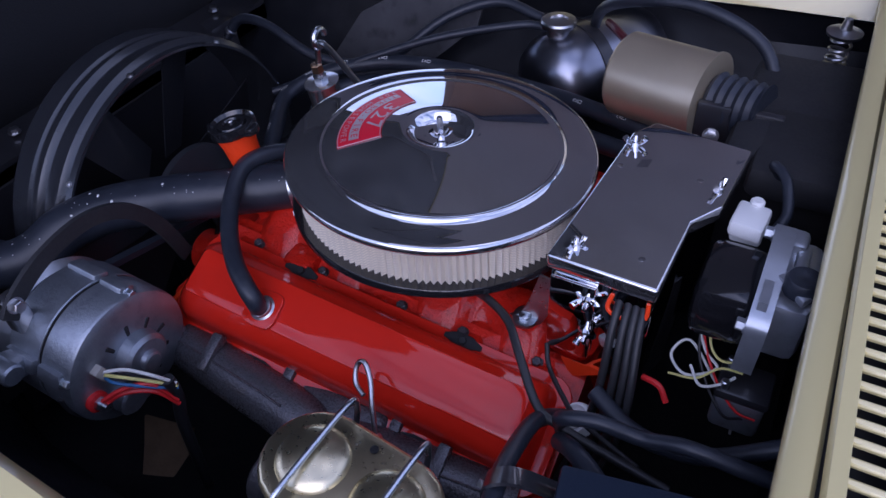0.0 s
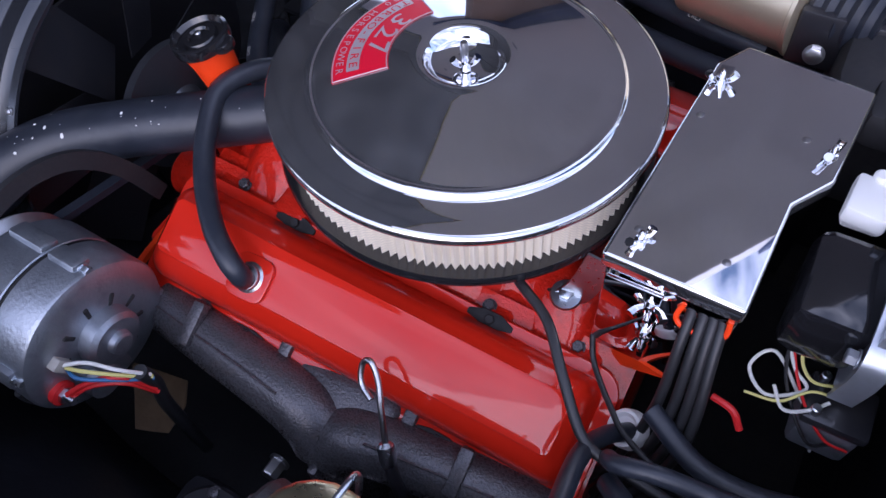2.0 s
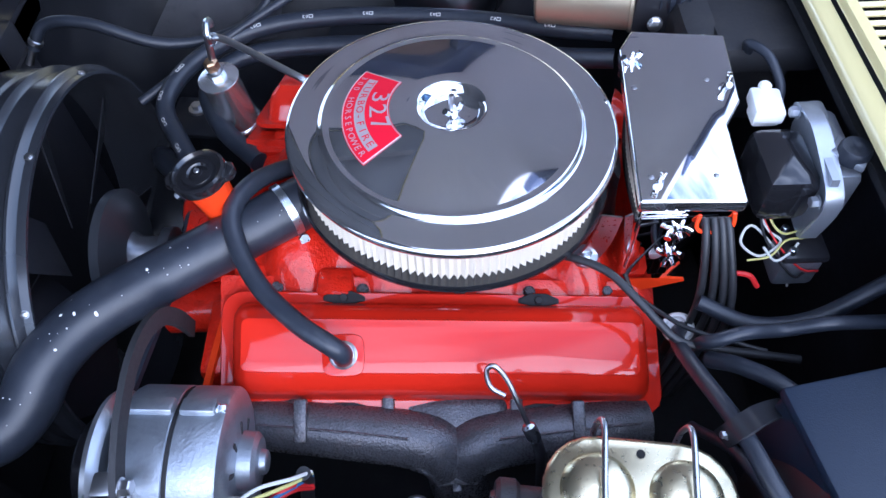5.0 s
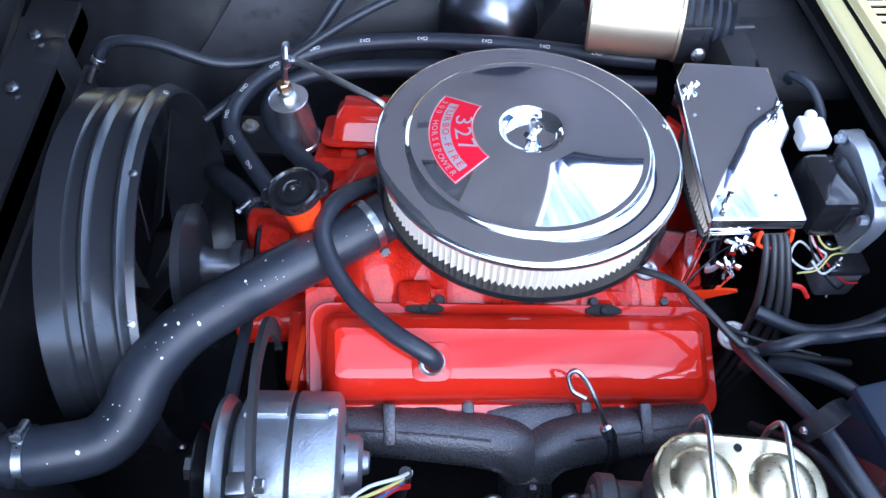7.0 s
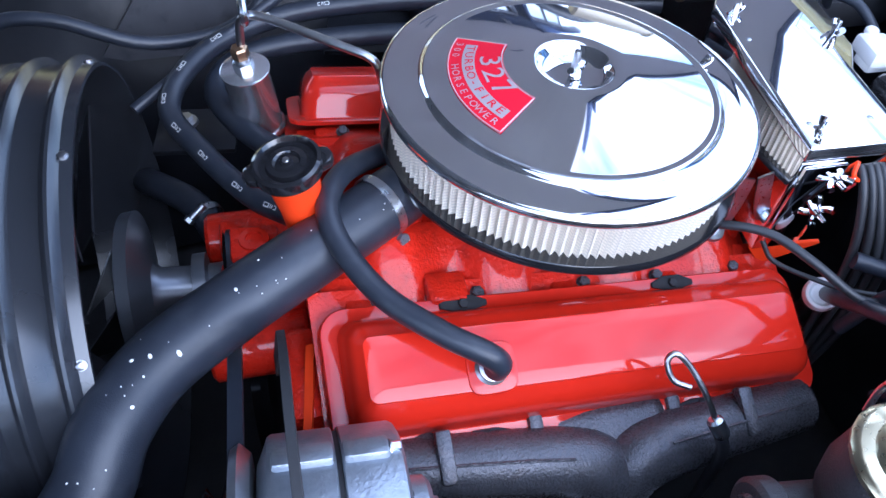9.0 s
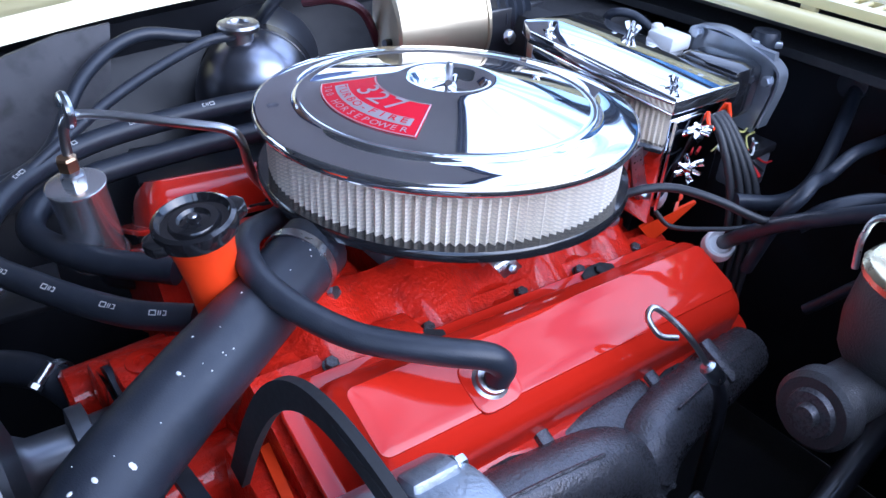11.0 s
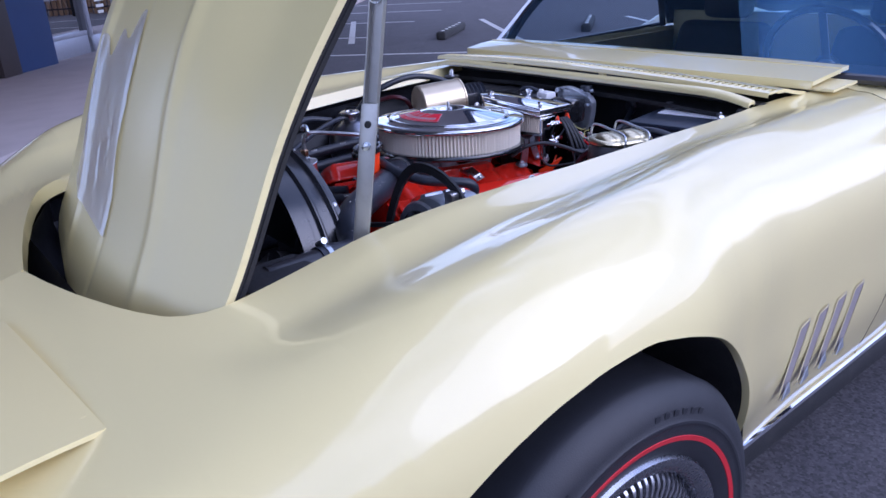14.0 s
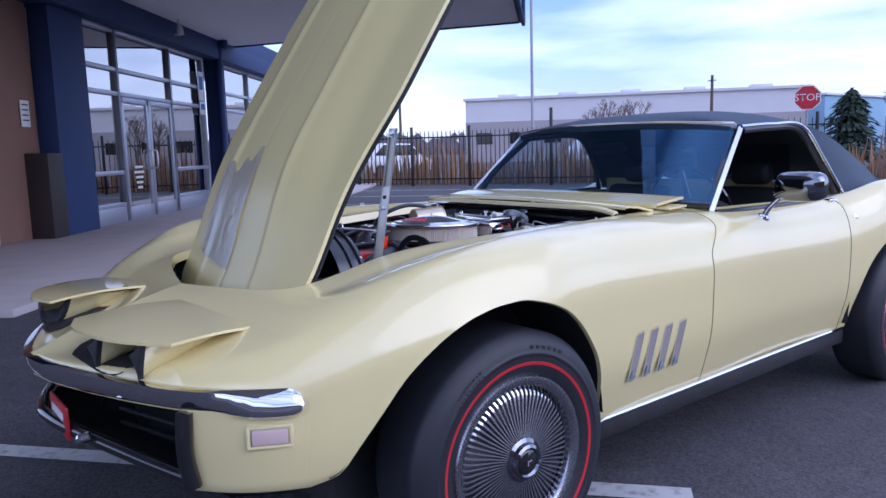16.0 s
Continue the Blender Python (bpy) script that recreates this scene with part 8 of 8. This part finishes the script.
# far warehouse
far = thing("warehouse", "long white warehouse beyond the fence", "building", at=(44.5, 35.0, 0))
wa, wb = Vector((37.6, 43.5, 0)), Vector((54.0, 24.0, 0))
wd = (wb - wa).normalized()
wm = Matrix(((*wd, 0), (-wd.y, wd.x, 0, 0), (0, 0, 1, 0), (0, 0, 0, 1))).transposed()
wm.translation = wa
L = (wb - wa).length
WHITEWALL = mat("white_cladding", (0.62, 0.60, 0.60), 0.8, var=0.06, scale=0.6)
for nm, piece, mt in (("wall", box((L / 2, 6, 2.45), (L, 12, 4.9)), WHITEWALL), ("lower_band", box((L / 2, -0.05, 1.6), (L, 0.12, 3.2)), mat("grey_block", (0.36, 0.33, 0.33), 0.85, var=0.08)), ("roof_edge", box((L / 2, 5.9, 5.0), (L + 0.3, 12.2, 0.2)), WHITEWALL)):
    put(part(nm, piece, mt, far), wm)
for k in range(5):
    put(part("rooftop_unit", box((3 + 5 * k, 4, 5.3), (1.6, 1.2, 0.5), 0.05), WHITEWALL, far), wm)
for k in range(9):
    put(part("window", box((1.5 + 2.7 * k, -0.12, 1.9), (1.3, 0.06, 0.9)), BLACK_GLOSS, far), wm)
fb2 = thing("blue_shed", "pale blue industrial shed in the distance", "building", at=(66, 28, 0))
part("wall", box((66, 30, 2.3), (12, 9, 4.6), 0.05), mat("pale_blue_cladding", (0.22, 0.36, 0.48), 0.7), fb2)
part("roof", box((66, 30, 4.7), (12.4, 9.4, 0.2), 0.05), WHITEWALL, fb2)

# poles and sign
POLE = mat("pole_paint", (0.32, 0.33, 0.36), 0.6, var=0.1)
lp = thing("light_pole", "tall slim grey light pole", "lamp post", at=(19.6, 18.35, 0))
part("mast", tube([(19.6, 18.35, 0), (19.6, 18.35, 12)], (0.06, 0.045), 12, smooth=False), POLE, lp)
part("lamp_head", box((19.6, 18.2, 12.0), (0.3, 0.6, 0.1), 0.02), POLE, lp)
for at, h in (((37.4, 21.6, 0), 4.9), ((26.4, 36.8, 0), 5.6)):
    up_ = thing("utility_pole", "distant wooden utility pole", "utility pole", "utility poles", at=at)
    part("pole", tube([at, (at[0], at[1], h)], (0.10, 0.08), 8, smooth=False), mat("pole_wood", (0.12, 0.09, 0.07), 0.9), up_)
    part("cross_arm", box((at[0], at[1], h - 0.3), (0.06, 0.5, 0.06)), POLE, up_)
st = thing("stop_sign", "red octagonal stop sign on a post", "traffic sign", at=(16.8, 6.4, 0))
sdir = Vector((-1.286 - 16.8, -2.18 - 6.4, 0)).normalized()
sm_ = Matrix.Translation((16.8, 6.4, 2.13)) @ sdir.to_track_quat("Z", "Y").to_matrix().to_4x4()


def octagon(r):
    return [(r * math.cos(radians(22.5 + 45 * k)), r * math.sin(radians(22.5 + 45 * k))) for k in range(8)]


put(part("white_border", prism(octagon(0.315), -0.004, 0.0), MARK_WHITE, st), sm_)
put(part("sign_face", prism(octagon(0.29), 0.0, 0.004), mat("sign_red", (0.5, 0.015, 0.03), 0.4), st), sm_)
v, f = text_mesh("STOP", 0.24, 0.0)
put(part("lettering", ([(x, y, 0.006) for x, y, z in v], f), MARK_WHITE, st), sm_)
part("post", tube([(16.86, 6.43, 0), (16.86, 6.43, 2.4)], 0.03, 8, smooth=False), POLE, st)


# trees
def conifer(at, h, seed):
    random.seed(seed)
    t = thing("conifer", "dark green conifer behind the fence", "tree", "far trees", at=at)
    part("trunk", tube([at, (at[0], at[1], h)], (0.16, 0.02), 8, smooth=False), mat("bark", (0.05, 0.035, 0.025), 0.9), t)
    b = Build()
    for k in range(2600):
        z = random.uniform(0.10, 1) ** 0.9
        a = random.uniform(0, 6.28)
        r = (1 - z) ** 0.6 * h * 0.52 * (0.85 + 0.12 * math.sin(z * 31 + 2 * a + seed) + 0.14 * math.sin(3 * a + seed)) * random.uniform(0.35, 1.08)
        c = Vector((at[0] + r * math.cos(a), at[1] + r * math.sin(a), z * h - 0.12 * r))
        s = random.uniform(0.10, 0.22)
        q = Vector((math.cos(a), math.sin(a), -0.35)) * s
        w = Vector((-math.sin(a), math.cos(a), random.uniform(-0.3, 0.3))) * s * 0.45
        i = len(b.v)
        b.v += [tuple(c - w), tuple(c + q), tuple(c + w), tuple(c - q * 0.6 + Vector((0, 0, 0.06)))]
        b.f.append((i, i + 1, i + 2, i + 3))
    part("crown", b, mat("conifer_needles", (0.022, 0.040, 0.024), 0.8, var=0.4, scale=3), t)


def bare_tree(at, h, seed):
    random.seed(seed)
    t = thing("bare_tree", "leafless winter tree in the distance", "tree", "far trees", at=at)
    wood = mat("winter_twigs", (0.14, 0.10, 0.09), 0.9, var=0.2)
    part("trunk", tube([at, (at[0] + 0.1, at[1], h * 0.4)], (0.16, 0.10), 7, smooth=False), wood, t)
    b = Build()

    def branch(p, d, l, r, n):
        e = p + d * l
        b.add(tube([p, e], (r, r * 0.6), 4, smooth=False))
        if n:
            for _ in range(3):
                branch(e, (d + Vector((random.uniform(-0.7, 0.7), random.uniform(-0.7, 0.7), random.uniform(-0.1, 0.5)))).normalized(), l * random.uniform(0.55, 0.8), r * 0.6, n - 1)

    for _ in range(4):
        branch(Vector((at[0], at[1], h * random.uniform(0.25, 0.4))), Vector((random.uniform(-0.5, 0.5), random.uniform(-0.5, 0.5), 1)).normalized(), h * 0.25, 0.06, 4)
    part("crown", b, wood, t)


conifer((28.5, 10.3, 0), 2.95, 3)
conifer((34.0, 10.0, 0), 2.75, 5)
for at, h, s in (((33.0, 25.8, 0), 3.5, 1), ((35.0, 25.6, 0), 3.6, 2), ((66, 22, 0), 5.5, 4), ((26, 44, 0), 4.0, 6), ((30, 46, 0), 4.2, 7), ((50, 12, 0), 5.0, 8), ((22, 50, 0), 4.4, 9)):
    bare_tree(at, h, s)
random.seed(21)
b = Build()
for k in range(5000):
    a = random.uniform(0.05, 1.55)
    r = random.uniform(150, 175)
    c = Vector((r * math.sin(a), r * math.cos(a), random.uniform(0, 4.6) * random.uniform(0.5, 1)))
    s = random.uniform(0.4, 1.0)
    w = Vector((math.cos(a), -math.sin(a), 0)) * s
    i = len(b.v)
    b.v += [tuple(c - w), tuple(c + Vector((0, 0, -s))), tuple(c + w), tuple(c + Vector((0, 0, s)))]
    b.f.append((i, i + 1, i + 2, i + 3))
tagged(part("far_woods", b, mat("far_wood_haze", (0.16, 0.15, 0.17), 0.9, var=0.2, scale=0.05)), "hazy row of far leafless woods", "woods", kind="stuff")
# behind the camera: a plain row of buildings closes the lot
back = tagged(part("building_opposite", box((-14, -26, 2.5), (60, 8, 5.0), 0.05), STUCCO), "plain low building across the car park", "building")
# wheel stops
for k in range(3):
    c = Vector((5.2 + 1.75 * k, 9.3 - 1.3 * k, 0.06))
    ws = part("wheel_stop", box((0, 0, 0), (1.5, 0.15, 0.12), 0.03), mat("wheel_stop_rubber", (0.03, 0.03, 0.03), 0.8))
    put(ws, Matrix.Translation(c) @ Matrix.Rotation(radians(38), 4, "Z"))
    tagged(ws, "dark parking wheel stop with pale studs", "wheel stop", "wheel stops")
    for j in range(6):
        put(part("stud", lathe([(0.03, 0.0), (0.02, 0.008), (0, 0.01)], 10), MARK_WHITE, ws), Matrix.Translation(c + Vector((0, 0, 0.06))) @ Matrix.Rotation(radians(38), 4, "Z") @ Matrix.Translation((-0.6 + 0.24 * j, 0, 0)))
